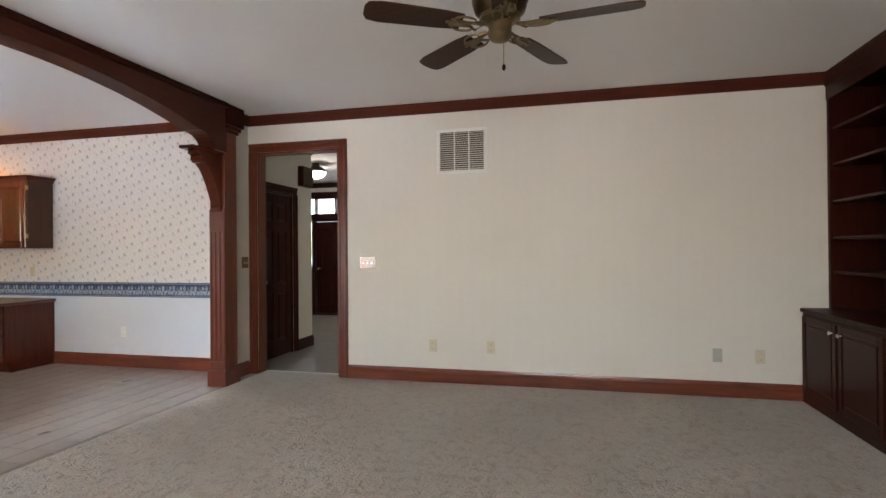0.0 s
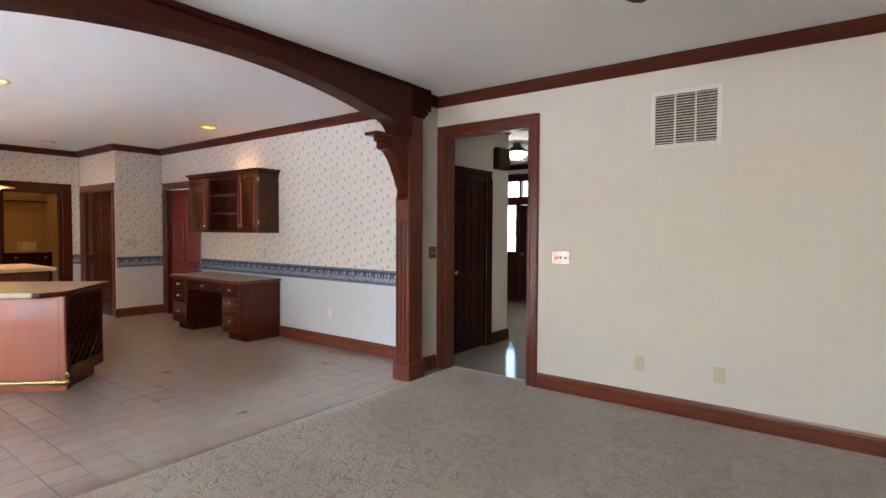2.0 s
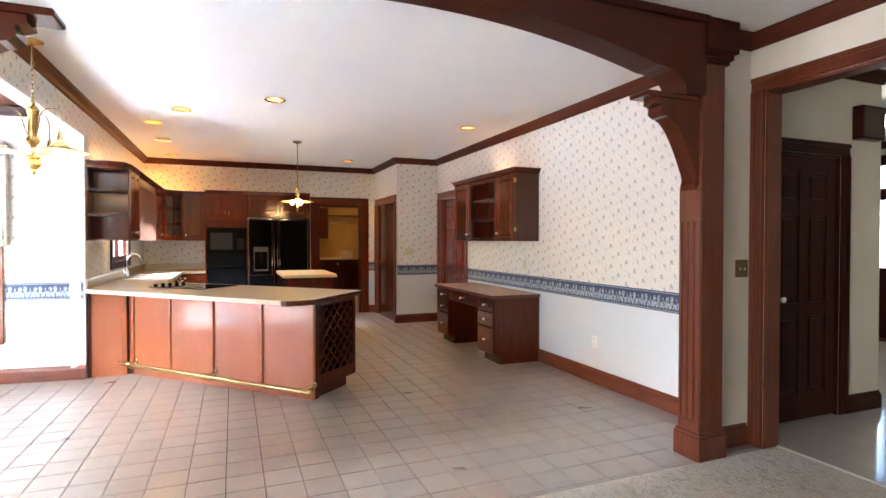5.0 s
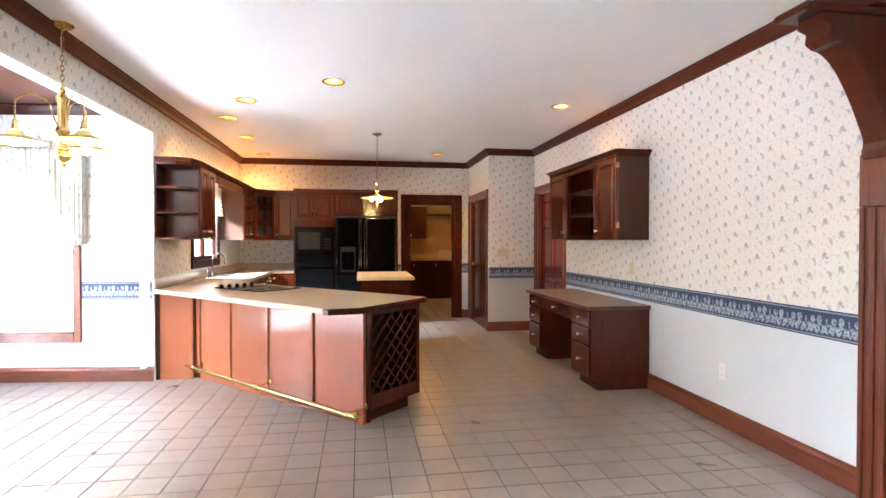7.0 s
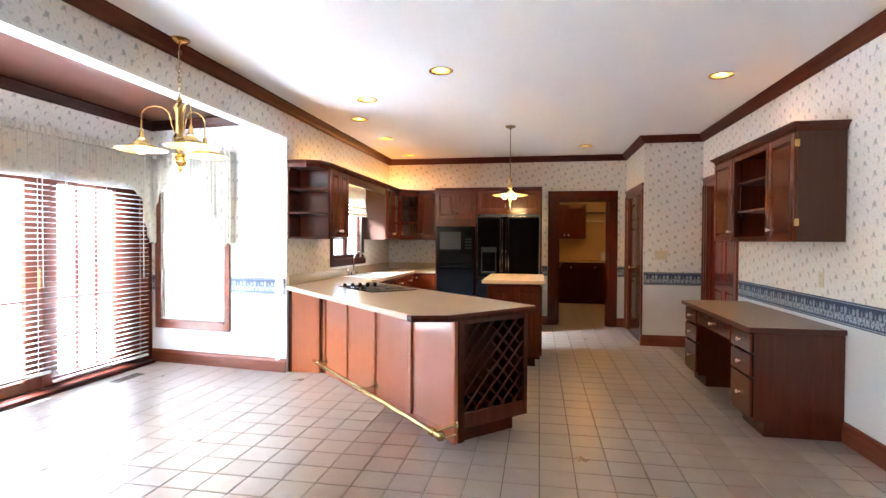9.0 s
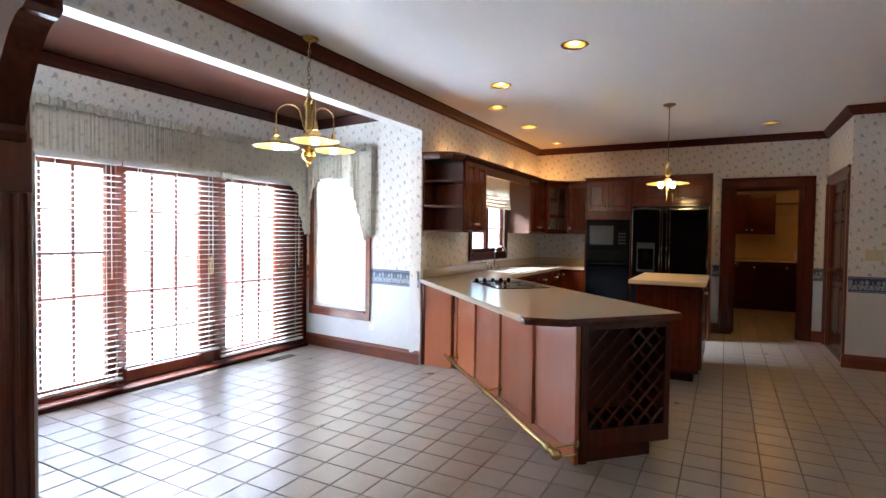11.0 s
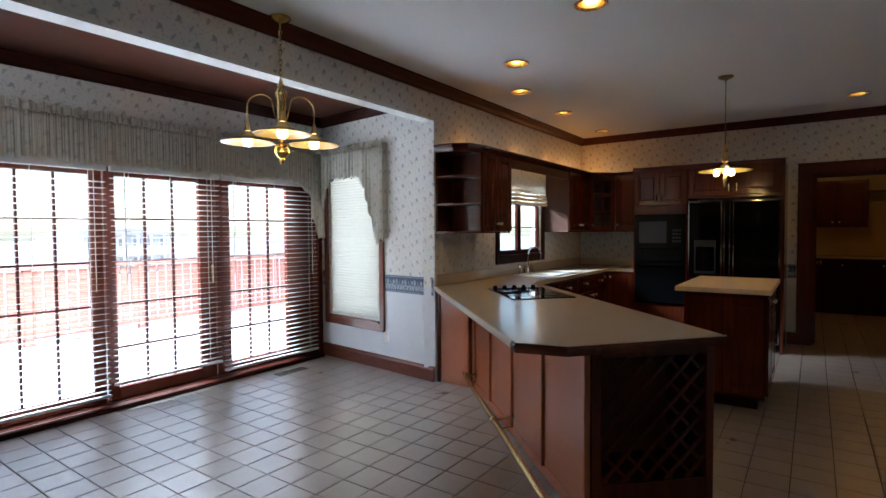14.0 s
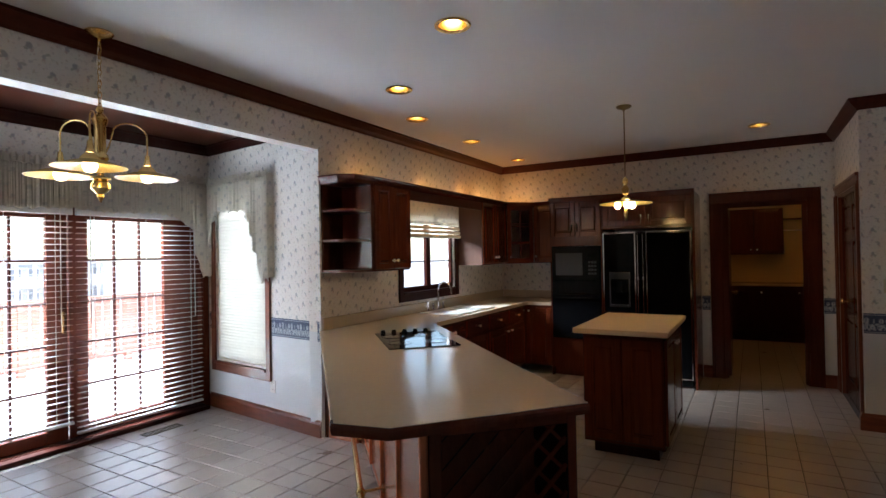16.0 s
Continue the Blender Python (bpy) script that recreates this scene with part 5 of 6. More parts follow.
for xa, xb in ((RP, DK1), (DK0, LP)):
    bm = boxes(((xa, DY + 0.02, 0.10), (xb, BACK - 0.003, 0.734)))
    pd = part("pedestal", bm, WOOD, dk)
    part("plinth", boxes(((xa + 0.02, DY + 0.09, 0.0), (xb - 0.0, BACK - 0.003, 0.10))), WOOD, dk)
    for z0, z1 in ((0.58, 0.715), (0.41, 0.565), (0.12, 0.395)):
        d = part("drawer", box(bmesh.new(), (xa + 0.015, 0.001, z0), (xb - 0.015, 0.02, z1), MD, 0.006), DRAWER_WOOD, pd)
        pull(d, MD, (xa + xb) / 2, (z0 + z1) / 2)
d = part("drawer", box(bmesh.new(), (LP + 0.01, 0.001, 0.60), (RP - 0.01, 0.02, 0.725), MD, 0.006), DRAWER_WOOD, dk)
part("drawer_box", boxes(((LP + 0.001, DY + 0.021, 0.59), (RP - 0.001, BACK - 0.1, 0.733))), DARK, d)
pull(d, MD, (LP + RP) / 2, 0.66)
part("back_panel", boxes(((LP + 0.001, BACK - 0.04, 0.1), (RP - 0.001, BACK - 0.02, 0.59))), DARK, dk)

WC0, WC1, WY = -7.43, -5.735, 5.17
wc = thing("wall_cabinet", (-6.7, 5.3, 1.37), "cherry wall cabinet over the desk with a doorless glazed-frame middle bay", "cabinet")
XA, XB = -6.93, -6.17
part("side_panel", boxes(((WC1 - 0.02, WY, 1.37), (WC1, BACK - 0.003, 2.14)), bevel=0.002), END_PANEL, wc, "matte brown end panel")
part("side_panel", boxes(((WC0, WY, 1.37), (WC0 + 0.02, BACK - 0.003, 2.14)), bevel=0.002), WOOD, wc)
part("body", boxes(((WC0 + 0.02, BACK - 0.02, 1.37), (WC1 - 0.02, BACK - 0.003, 2.14)), ((WC0 + 0.02, WY + 0.002, 1.37), (WC1 - 0.02, BACK - 0.02, 1.39)), ((WC0 + 0.02, WY + 0.002, 2.12), (WC1 - 0.02, BACK - 0.02, 2.14)), ((XA - 0.02, WY, 1.39), (XA, BACK - 0.02, 2.12)), ((XB, WY, 1.39), (XB + 0.02, BACK - 0.02, 2.12))), WOOD, wc)
for z in (1.63, 1.88):
    part("shelf", boxes(((XA, WY + 0.03, z), (XB, BACK - 0.02, z + 0.018)), bevel=0.002), WOOD_X, wc)
M = face_frame((0, WY, 0), (1, 0), (0, -1))
cab_door(wc, M, WC0 + 0.004, 1.375, XA - WC0 - 0.02, 0.755, knob_at=(XA - 0.05, 1.46))
cab_door(wc, M, XB + 0.014, 1.375, WC1 - XB - 0.02, 0.755, knob_at=(XB + 0.05, 1.46))
bm = bmesh.new()
box(bm, (XA, 0.001, 1.375), (XA + 0.045, 0.02, 2.13), M, 0.003)
box(bm, (XB - 0.045, 0.001, 1.375), (XB, 0.02, 2.13), M, 0.003)
box(bm, (XA + 0.045, 0.001, 2.085), (XB - 0.045, 0.02, 2.13), M, 0.003)
box(bm, (XA + 0.045, 0.001, 1.375), (XB - 0.045, 0.02, 1.41), M, 0.003)
part("face_frame", bm, WOOD, wc)
for x in (XA + 0.012, XB - 0.027):
    part("shelf_standard", boxes(((x, -0.05, 1.40), (x + 0.015, -0.044, 2.10)), m=M), CHROME, wc, "bright metal shelf standard")
for z in (1.48, 2.03):
    part("hinge", boxes(((WC1 - 0.004, -0.012, z), (WC1 + 0.003, 0.018, z + 0.05)), m=M), BRASS, wc, "small brass hinge")
crown_strip(wc, [(WC1, BACK - 0.004), (WC1, WY), (WC0, WY), (WC0, BACK - 0.004)], 2.195, 0.06, 0.05)

# ---- bookcase on the den's right wall ----
# the shade on this side of the den is partly in the wood's colour
bk = thing("bookcase", (2.4, 4.2, 0), "tall dark stained built-in bookcase with base cabinets, shelves empty", "bookcase")
BX, UX = 2.155, 2.345
B0, B1 = 0.6, BACK - 0.004
part("base", boxes(((BX, B0, 0.0), (DEN_R - 0.003, B1, 0.755))), DARK, bk)
part("counter", box(bmesh.new(), (BX - 0.025, B0, 0.757), (DEN_R - 0.003, B1, 0.79), None, 0.006), DARK, bk)
M = face_frame((BX, B1, 0), (0, -1), (-1, 0))
for k in range(8):
    cab_door(bk, M, 0.03 + k * 0.6, 0.09, 0.57, 0.64, DARK, knob_at=(0.55 + k * 0.6 if k % 2 == 0 else 0.08 + k * 0.6, 0.66))
part("base_moulding", boxes(((BX - 0.012, B0, 0.0), (BX - 0.001, B1, 0.085)), bevel=0.003), DARK, bk)
for k in range(5):
    y = B1 - k * 1.2
    if y - 0.04 > B0 - 0.05:
        part("upright", boxes(((UX, y - 0.04, 0.791), (DEN_R - 0.02, y, 2.60)), bevel=0.003), DARK, bk)
part("back_panel", boxes(((DEN_R - 0.02, B0, 0.791), (DEN_R - 0.003, B1, 2.60))), DARK, bk)
for z in (1.08, 1.36, 1.66, 1.96, 2.26):
    for k in range(4):
        y = B1 - k * 1.2
        part("shelf", boxes(((UX + 0.02, y - 1.199, z), (DEN_R - 0.021, y - 0.041, z + 0.022)), bevel=0.002), DARK, bk)
part("frieze", boxes(((UX - 0.005, B0, 2.52), (UX + 0.02, B1, CEIL - 0.004))), DARK, bk)
part("cornice", moulding([(UX - 0.005, B0), (UX - 0.005, B1)], [(0, 2.63), (0.008, 2.635), (0.015, 2.66), (0.026, 2.70), (0.03, 2.715), (0.03, CEIL - 0.004), (0, CEIL - 0.004)]), DARK, bk)
part("top_board", boxes(((UX + 0.02, B0, 2.60), (DEN_R - 0.003, B1, 2.63))), DARK, bk)

# ---- patio doors with blinds and valance ----
YD = BAY_BACK
pdoor = tagged(new("door_4"), "three stained wooden patio door panels with gridded panes", "patio door", kind="structure")
BAR_Z = (0.463, 0.82, 1.168, 1.515)
for x0, x1, gx0, gx1 in ((-6.82, -5.64, -6.46, -5.79), (-5.635, -4.685, -5.48, -4.77), (-4.68, -3.66, -4.59, -3.89)):
    sl = part("panel_frame", boxes(((x0 + 0.003, YD - 0.10, 0.04), (gx0, YD - 0.055, 1.96)), ((gx1, YD - 0.10, 0.04), (x1 - 0.003, YD - 0.055, 1.96)), ((gx0, YD - 0.10, 0.04), (gx1, YD - 0.055, 0.14)), ((gx0, YD - 0.10, 1.86), (gx1, YD - 0.055, 1.96)), bevel=0.004), WOOD, pdoor)
    # bars coloured darker than the frame, for their shade against the bright glass
    for k in (1, 2):
        xx = gx0 + (gx1 - gx0) * k / 3
        part("glazing_bar", boxes(((xx - 0.008, YD - 0.09, 0.14), (xx + 0.008, YD - 0.065, 1.86))), DARK, sl)
    for zz in BAR_Z:
        part("glazing_bar", boxes(((gx0, YD - 0.088, zz - 0.008), (gx1, YD - 0.067, zz + 0.008))), DARK, sl)
    g = part("pane", boxes(((gx0, YD - 0.080, 0.14), (gx1, YD - 0.076, 1.86))), GLASS, sl)
    g.visible_shadow = False
part("sill", boxes(((PX0, YD - T - 0.02, 0.0), (PX1, YD + 0.02, 0.04)), bevel=0.004), DARK, pdoor)
part("threshold_board", boxes(((PX0 + 0.012, YD + 0.021, 0.001), (PX1 - 0.002, YD + 0.115, 0.036)), bevel=0.005), DARK, pdoor)
part("head", boxes(((PX0, YD - T, 1.962), (PX1, YD - 0.001, PTOP))), WOOD_X, pdoor)
part("side_jamb", boxes(((PX0, YD - T, 0.04), (PX0 + 0.017, YD - 0.001, 1.962))), WOOD, pdoor)
part("side_jamb", boxes(((PX1 - 0.017, YD - T, 0.04), (PX1, YD - 0.001, 1.962))), WOOD, pdoor)
part("side_casing", boxes(((PX0 - 0.055, YD + 0.001, 0.0), (PX0 + 0.01, YD + 0.018, 2.03)), bevel=0.004), WOOD, pdoor)
part("handle", boxes(((-5.60, YD - 0.054, 0.92), (-5.575, YD - 0.02, 1.10)), bevel=0.006), BRASS, pdoor, "brass handle")


def blind(x0, x1, bottom, y):
    b = thing("venetian_blind", ((x0 + x1) / 2, y, bottom), "white venetian blind with open slats over a patio door", "blind", "patio blinds")
    part("head_rail", boxes(((x0, y - 0.02, 1.888), (x1, y + 0.025, 1.965)), bevel=0.003), BLIND, b)
    part("bottom_rail", boxes(((x0, y - 0.016, bottom), (x1, y + 0.02, bottom + 0.022)), bevel=0.004), BLIND, b)
    n = int((1.87 - bottom - 0.04) / 0.047)
    me = None
    for k in range(n):
        z = bottom + 0.055 + k * 0.047
        if me is None:
            bm = boxes(((x0 + 0.004, -0.021, -0.0012), (x1 - 0.004, 0.021, 0.0012)))
            ob = part("slat", bm, BLIND, b)
            me = ob.data
        else:
            ob = new("slat", me)
            ob.parent = b
            ob.matrix_parent_inverse = Matrix.Translation(-b.location)
        ob.matrix_basis = Matrix.Translation((0, y + 0.002, z)) @ pose(0, 0, 0, 5)
    for x in (x0 + 0.13, (x0 + x1) / 2, x1 - 0.13):
        part("ladder_cord", boxes(((x - 0.0015, y + 0.022, bottom), (x + 0.0015, y + 0.024, 1.93))), CORD, b)
    part("tilt_wand", tube([(x1 - 0.09, y + 0.045, 1.93), (x1 - 0.09, y + 0.05, 1.0)], 0.004, 6), CORD, b)
    part("lift_cord", tube([(x0 + 0.10, y + 0.04, 1.93), (x0 + 0.10, y + 0.045, 0.95)], 0.003, 6), CORD, b)


for x0, x1, bot in ((-6.80, -5.66, 0.085), (-5.63, -4.70, 0.18), (-4.67, -3.68, 0.10)):
    blind(x0, x1, bot, YD + 0.03)


def gathered(outline, m, depth, folds, mat, name, parent, label="", seed=1):
    """Cloth with soft gathered folds. outline(u) gives bottom and top for u from 0 to 1 along the rod."""
    rnd = random.Random(seed)
    bm = bmesh.new()
    cols, rows = int(folds * 8), 10
    p1, p2, p3 = (rnd.uniform(0, 6.28) for _ in range(3))
    grid = []
    for i in range(cols + 1):
        t = i / cols
        u, lo, hi = outline(t)
        a = 2 * math.pi * folds * t + 1.6 * math.sin(2 * math.pi * folds * t * 0.13 + p1) + 0.9 * math.sin(2 * math.pi * folds * t * 0.31 + p2)
        amp = 0.62 + 0.38 * math.sin(2 * math.pi * folds * t * 0.21 + p3)
        line = []
        for j in range(rows + 1):
            s = j / rows
            lean = 0.35 * math.sin(a * 0.4 + p2) * (1 - s)
            v = depth * (0.52 + 0.46 * amp * math.sin(a + lean) * (0.40 + 0.60 * (1 - s))) + 0.004 * math.sin(2.3 * a + p1)
            z = lo + (hi - lo) * s + (0.008 * math.sin(a * 0.5) if j == 0 else 0)
            line.append(bm.verts.new(m @ Vector((u, v + 0.01, z))))
        grid.append(line)
    for i in range(cols):
        for j in range(rows):
            bm.faces.new((grid[i][j], grid[i + 1][j], grid[i + 1][j + 1], grid[i][j + 1]))
    ob = part(name, bm, mat, parent, label)
    ob.data.shade_smooth()
    mod = ob.modifiers.new("thickness", "SOLIDIFY")
    mod.thickness = 0.003
    return ob


val = thing("valance", (-5.25, YD + 0.08, 1.9), "gathered sprigged fabric valance over the patio doors", "curtain")
MV = face_frame((-3.35, YD + 0.05, 0), (-1, 0), (0, 1))
LV = 6.89 - 3.35


def val_shape(t):
    u = LV * t
    d = LV - u
    lo = 1.93 + 0.008 * math.sin(u * 9)
    if d < 0.52:
        lo = 1.93 - 0.16 * (max(0.0, (0.52 - d) / 0.34)) ** 2 if d > 0.2 else 1.93 - 0.30 - 0.30 * min(1, (0.2 - d) / 0.1)
    elif u < 0.75:
        e = max(0.0, u - 0.12)
        lo = 1.93 - 0.16 * ((0.63 - e) / 0.40) ** 2 if e > 0.23 else 1.93 - 0.16 - 0.34 * (0.23 - e) / 0.23
    return u, lo, 2.27


gathered(val_shape, MV, 0.026, 84, CURTAIN, "skirt", val, seed=3)
gathered(lambda t: (LV * t, 2.265, 2.325 + 0.012 * math.sin(t * 300)), MV, 0.055, 80, CURTAIN, "ruffle", val, seed=4)
part("rod_casing", boxes(((0, 0.001, 2.235), (LV, 0.012, 2.29)), m=MV, bevel=0.003), CURTAIN, val)

# side window of the nook
w = tagged(new("window_1"), "narrow nook window in a stained frame", "window", kind="structure")
part("window_frame", boxes(((SU0, -T, SZ0), (SU0 + 0.05, -0.02, SZ1)), ((SU1 - 0.05, -T, SZ0), (SU1, -0.02, SZ1)), ((SU0 + 0.05, -T, SZ0), (SU1 - 0.05, -0.02, SZ0 + 0.05)), ((SU0 + 0.05, -T, SZ1 - 0.05), (SU1 - 0.05, -0.02, SZ1)), m=SIDE), WOOD, w)
for a, b2, nm in (((SU0 - 0.065, 0.001, SZ0 - 0.09), (SU0, 0.022, SZ1 + 0.06), "side_casing"), ((SU1, 0.001, SZ0 - 0.09), (SU1 + 0.065, 0.022, SZ1 + 0.06), "side_casing"), ((SU0, 0.001, SZ0 - 0.09), (SU1, 0.02, SZ0 - 0.012), "apron"), ((SU0 - 0.0, 0.001, SZ1), (SU1, 0.02, SZ1 + 0.06), "head_casing"), ((SU0 - 0.0, -0.02, SZ0 - 0.012), (SU1, 0.04, SZ0 + 0.012), "window_sill")):
    part(nm, box(bmesh.new(), a, b2, SIDE, 0.003), TRIM_Y, w)
part("pane", boxes(((SU0 + 0.05, -0.07, SZ0 + 0.05), (SU1 - 0.05, -0.066, SZ1 - 0.05)), m=SIDE), GLASS, w).visible_shadow = False
rs = thing("pleated_shade", tuple(SIDE @ Vector(((SU0 + SU1) / 2, 0.0, SZ0 + 0.02))), "ivory pleated window shade, fully lowered", "window shade")
bm = bmesh.new()
N = 110
zs = [SZ0 + 0.03 + (SZ1 - 0.06 - SZ0 - 0.03) * k / N for k in range(N + 1)]
ga = [bm.verts.new(SIDE @ Vector((SU0 + 0.012, -0.012 + (0.0022 if k % 2 else 0), z))) for k, z in enumerate(zs)]
gb = [bm.verts.new(SIDE @ Vector((SU1 - 0.012, -0.012 + (0.0022 if k % 2 else 0), z))) for k, z in enumerate(zs)]
for k in range(N):
    bm.faces.new((ga[k], gb[k], gb[k + 1], ga[k + 1]))
part("pleats", bm, ROLLER, rs)
part("bottom_rail", boxes(((SU0 + 0.012, -0.019, SZ0 + 0.012), (SU1 - 0.012, 0.006, SZ0 + 0.032)), m=SIDE, bevel=0.003), WHITE, rs)
part("head_rail", boxes(((SU0 + 0.012, -0.019, SZ1 - 0.06), (SU1 - 0.012, 0.012, SZ1 - 0.02)), m=SIDE, bevel=0.003), WHITE, rs)
cu = thing("swag_curtain", tuple(SIDE @ Vector(((SU0 + SU1) / 2, 0.05, 1.9))), "sprigged swag curtain with a tail over the nook window", "curtain")


def swag(t):
    u = SU0 - 0.115 + (SU1 - SU0 + 0.225) * t
    if t < 0.10:
        lo = 1.30 + 0.02 * math.sin(60 * t)
    elif t < 0.26:
        lo = 1.30 + 0.52 * ((t - 0.10) / 0.16) ** 0.9
    elif t < 0.40:
        lo = 1.82 + 0.14 * math.sin(math.pi / 2 * (t - 0.26) / 0.14)
    elif t < 0.72:
        lo = 1.96
    else:
        lo = 1.96 - 0.5 * min(1, ((t - 0.72) / 0.26)) ** 2
    return u, lo, 2.25


gathered(swag, SIDE @ Matrix.Translation((0, 0.03, 0)), 0.05, 17, CURTAIN, "swag", cu, seed=6)
gathered(lambda t: (SU0 - 0.125 + (SU1 - SU0 + 0.24) * t, 2.245, 2.30 + 0.012 * math.sin(t * 130)), SIDE @ Matrix.Translation((0, 0.03, 0)), 0.055, 26, CURTAIN, "ruffle", cu, seed=7)
part("rod_casing", boxes(((SU0 - 0.12, 0.024, 2.22), (SU1 + 0.11, 0.034, 2.27)), m=SIDE, bevel=0.003), CURTAIN, cu)
part("return", boxes(((SU0 - 0.123, 0.001, 1.33), (SU0 - 0.117, 0.075, 2.28)), m=SIDE, bevel=0.002), CURTAIN, cu, "cloth return to the wall")

# sink window and its roman shade
w = tagged(new("window_2"), "double casement window over the sink in a dark stained frame", "window", kind="structure")
FS = face_frame((KX1, SINK_WALL, 0), (-1, 0), (0, 1))
WK = KX1 - KX0
for a, b2, nm in (((-0.075, 0.001, KZ0 - 0.075), (0.0, 0.022, KZ1 + 0.05), "side_casing"), ((WK, 0.001, KZ0 - 0.075), (WK + 0.075, 0.022, KZ1 + 0.05), "side_casing"), ((0, 0.001, KZ0 - 0.075), (WK, 0.02, KZ0), "apron"), ((0, 0.001, KZ1), (WK, 0.02, KZ1 + 0.05), "head_casing"), ((0, -T, KZ0), (WK, 0.035, KZ0 + 0.02), "window_sill")):
    part(nm, box(bmesh.new(), a, b2, FS, 0.003), DARK, w)
for u0, u1 in ((0.005, WK / 2 - 0.002), (WK / 2 + 0.002, WK - 0.005)):
    sf = part("sash", boxes(((u0, -0.06, KZ0 + 0.021), (u0 + 0.04, -0.025, KZ1 - 0.003)), ((u1 - 0.04, -0.06, KZ0 + 0.021), (u1, -0.025, KZ1 - 0.003)), ((u0 + 0.04, -0.06, KZ0 + 0.021), (u1 - 0.04, -0.025, KZ0 + 0.071)), ((u0 + 0.04, -0.06, KZ1 - 0.05), (u1 - 0.04, -0.025, KZ1 - 0.003)), m=FS), DARK, w)
    for k in (1, 2):
        zz = KZ0 + 0.07 + (KZ1 - KZ0 - 0.12) * k / 3
        part("glazing_bar", boxes(((u0 + 0.04, -0.05, zz - 0.006), (u1 - 0.04, -0.036, zz + 0.006)), m=FS), DARK, sf)
    part("pane", boxes(((u0 + 0.04, -0.045, KZ0 + 0.07), (u1 - 0.04, -0.041, KZ1 - 0.05)), m=FS), GLASS, sf).visible_shadow = False
ro = thing("roman_shade", (-8.47, SINK_WALL + 0.05, 1.7), "sprigged roman shade half raised over the sink window", "window shade")
part("panel", boxes(((-0.03, 0.045, 1.86), (WK + 0.03, 0.057, 2.10)), m=FS, bevel=0.003), CURTAIN, ro)
for k in range(4):
    z = 1.70 + 0.045 * k
    part("fold", box(bmesh.new(), (-0.03, 0.04, z), (WK + 0.03, 0.085 - 0.006 * k, z + 0.036), FS, 0.012, 2), CURTAIN if k == 3 else FABRIC, ro)

# ---- lamps ----
for x, y in CANS:
    cn = thing("recessed_light", (x, y, CEIL), "brass-ringed recessed ceiling light, switched on", "ceiling light", "recessed kitchen lights")
    part("trim_ring", lathe([(0.075, -0.001), (0.098, -0.001), (0.100, -0.006), (0.094, -0.010), (0.078, -0.008), (0.075, -0.001)], (x, y, CEIL), 28, caps=False), BRASS, cn, "", True)
    part("reflector", lathe([(0.077, -0.001), (0.070, 0.03), (0.060, 0.08), (0.050, 0.115), (0.001, 0.12)], (x, y, CEIL), 28, caps=False), CAN_DISH, cn, "gold reflector", True)
    part("bulb", lathe([(0.001, 0.014), (0.026, 0.018), (0.040, 0.034), (0.034, 0.07), (0.02, 0.118)], (x, y, CEIL), 20), CAN_BULB, cn, "lit bulb", True)


def shade_profile(r, h):
    return [(0.022, h), (0.034, h - 0.012), (0.05, h - 0.035), (r * 0.45, h * 0.42), (r * 0.75, h * 0.18), (r, 0.0), (r - 0.004, -0.004), (r * 0.74, h * 0.14), (r * 0.44, h * 0.37), (0.045, h - 0.04), (0.02, h - 0.02)]


ch = thing("chandelier", (CHAND[0], CHAND[1], CEIL), "brass three-arm chandelier with wide shallow shades, lit", "chandelier")
cx, cy = CHAND
part("canopy", lathe([(0.068, 0.0), (0.07, -0.006), (0.06, -0.016), (0.04, -0.026), (0.012, -0.034), (0.006, -0.05)], (cx, cy, CEIL - 0.001), 24), BRASS, ch, "", True)
bm = bmesh.new()
for k in range(13):
    z = CEIL - 0.062 - k * 0.031
    pts = [(0.010 * math.cos(a), 0.0, 0.022 * math.sin(a)) for a in [2 * math.pi * q / 10 for q in range(11)]]
    rot = Matrix.Translation((cx, cy, z)) @ pose(0, 0, 0, 0, 0, 90 * (k % 2) + 30)
    tube([rot @ Vector(p) for p in pts], 0.0028, 5, bm)
part("chain", bm, BRASS, ch)
part("cord", tube([(cx, cy, CEIL - 0.04), (cx + 0.012, cy, 2.58), (cx - 0.008, cy + 0.006, 2.46), (cx, cy, 2.33)], 0.003, 6), CORD, ch)
part("body", lathe([(0.006, 2.345), (0.014, 2.335), (0.020, 2.32), (0.012, 2.305), (0.026, 2.295), (0.040, 2.27), (0.034, 2.245), (0.028, 2.235), (0.028, 2.09), (0.036, 2.08), (0.042, 2.06), (0.030, 2.04), (0.016, 2.02), (0.016, 1.965), (0.046, 1.955), (0.050, 1.945), (0.034, 1.938), (0.046, 1.918), (0.048, 1.898), (0.030, 1.874), (0.014, 1.864), (0.018, 1.852), (0.010, 1.838), (0.004, 1.822)], (cx, cy, 0), 22), BRASS, ch, "", True)
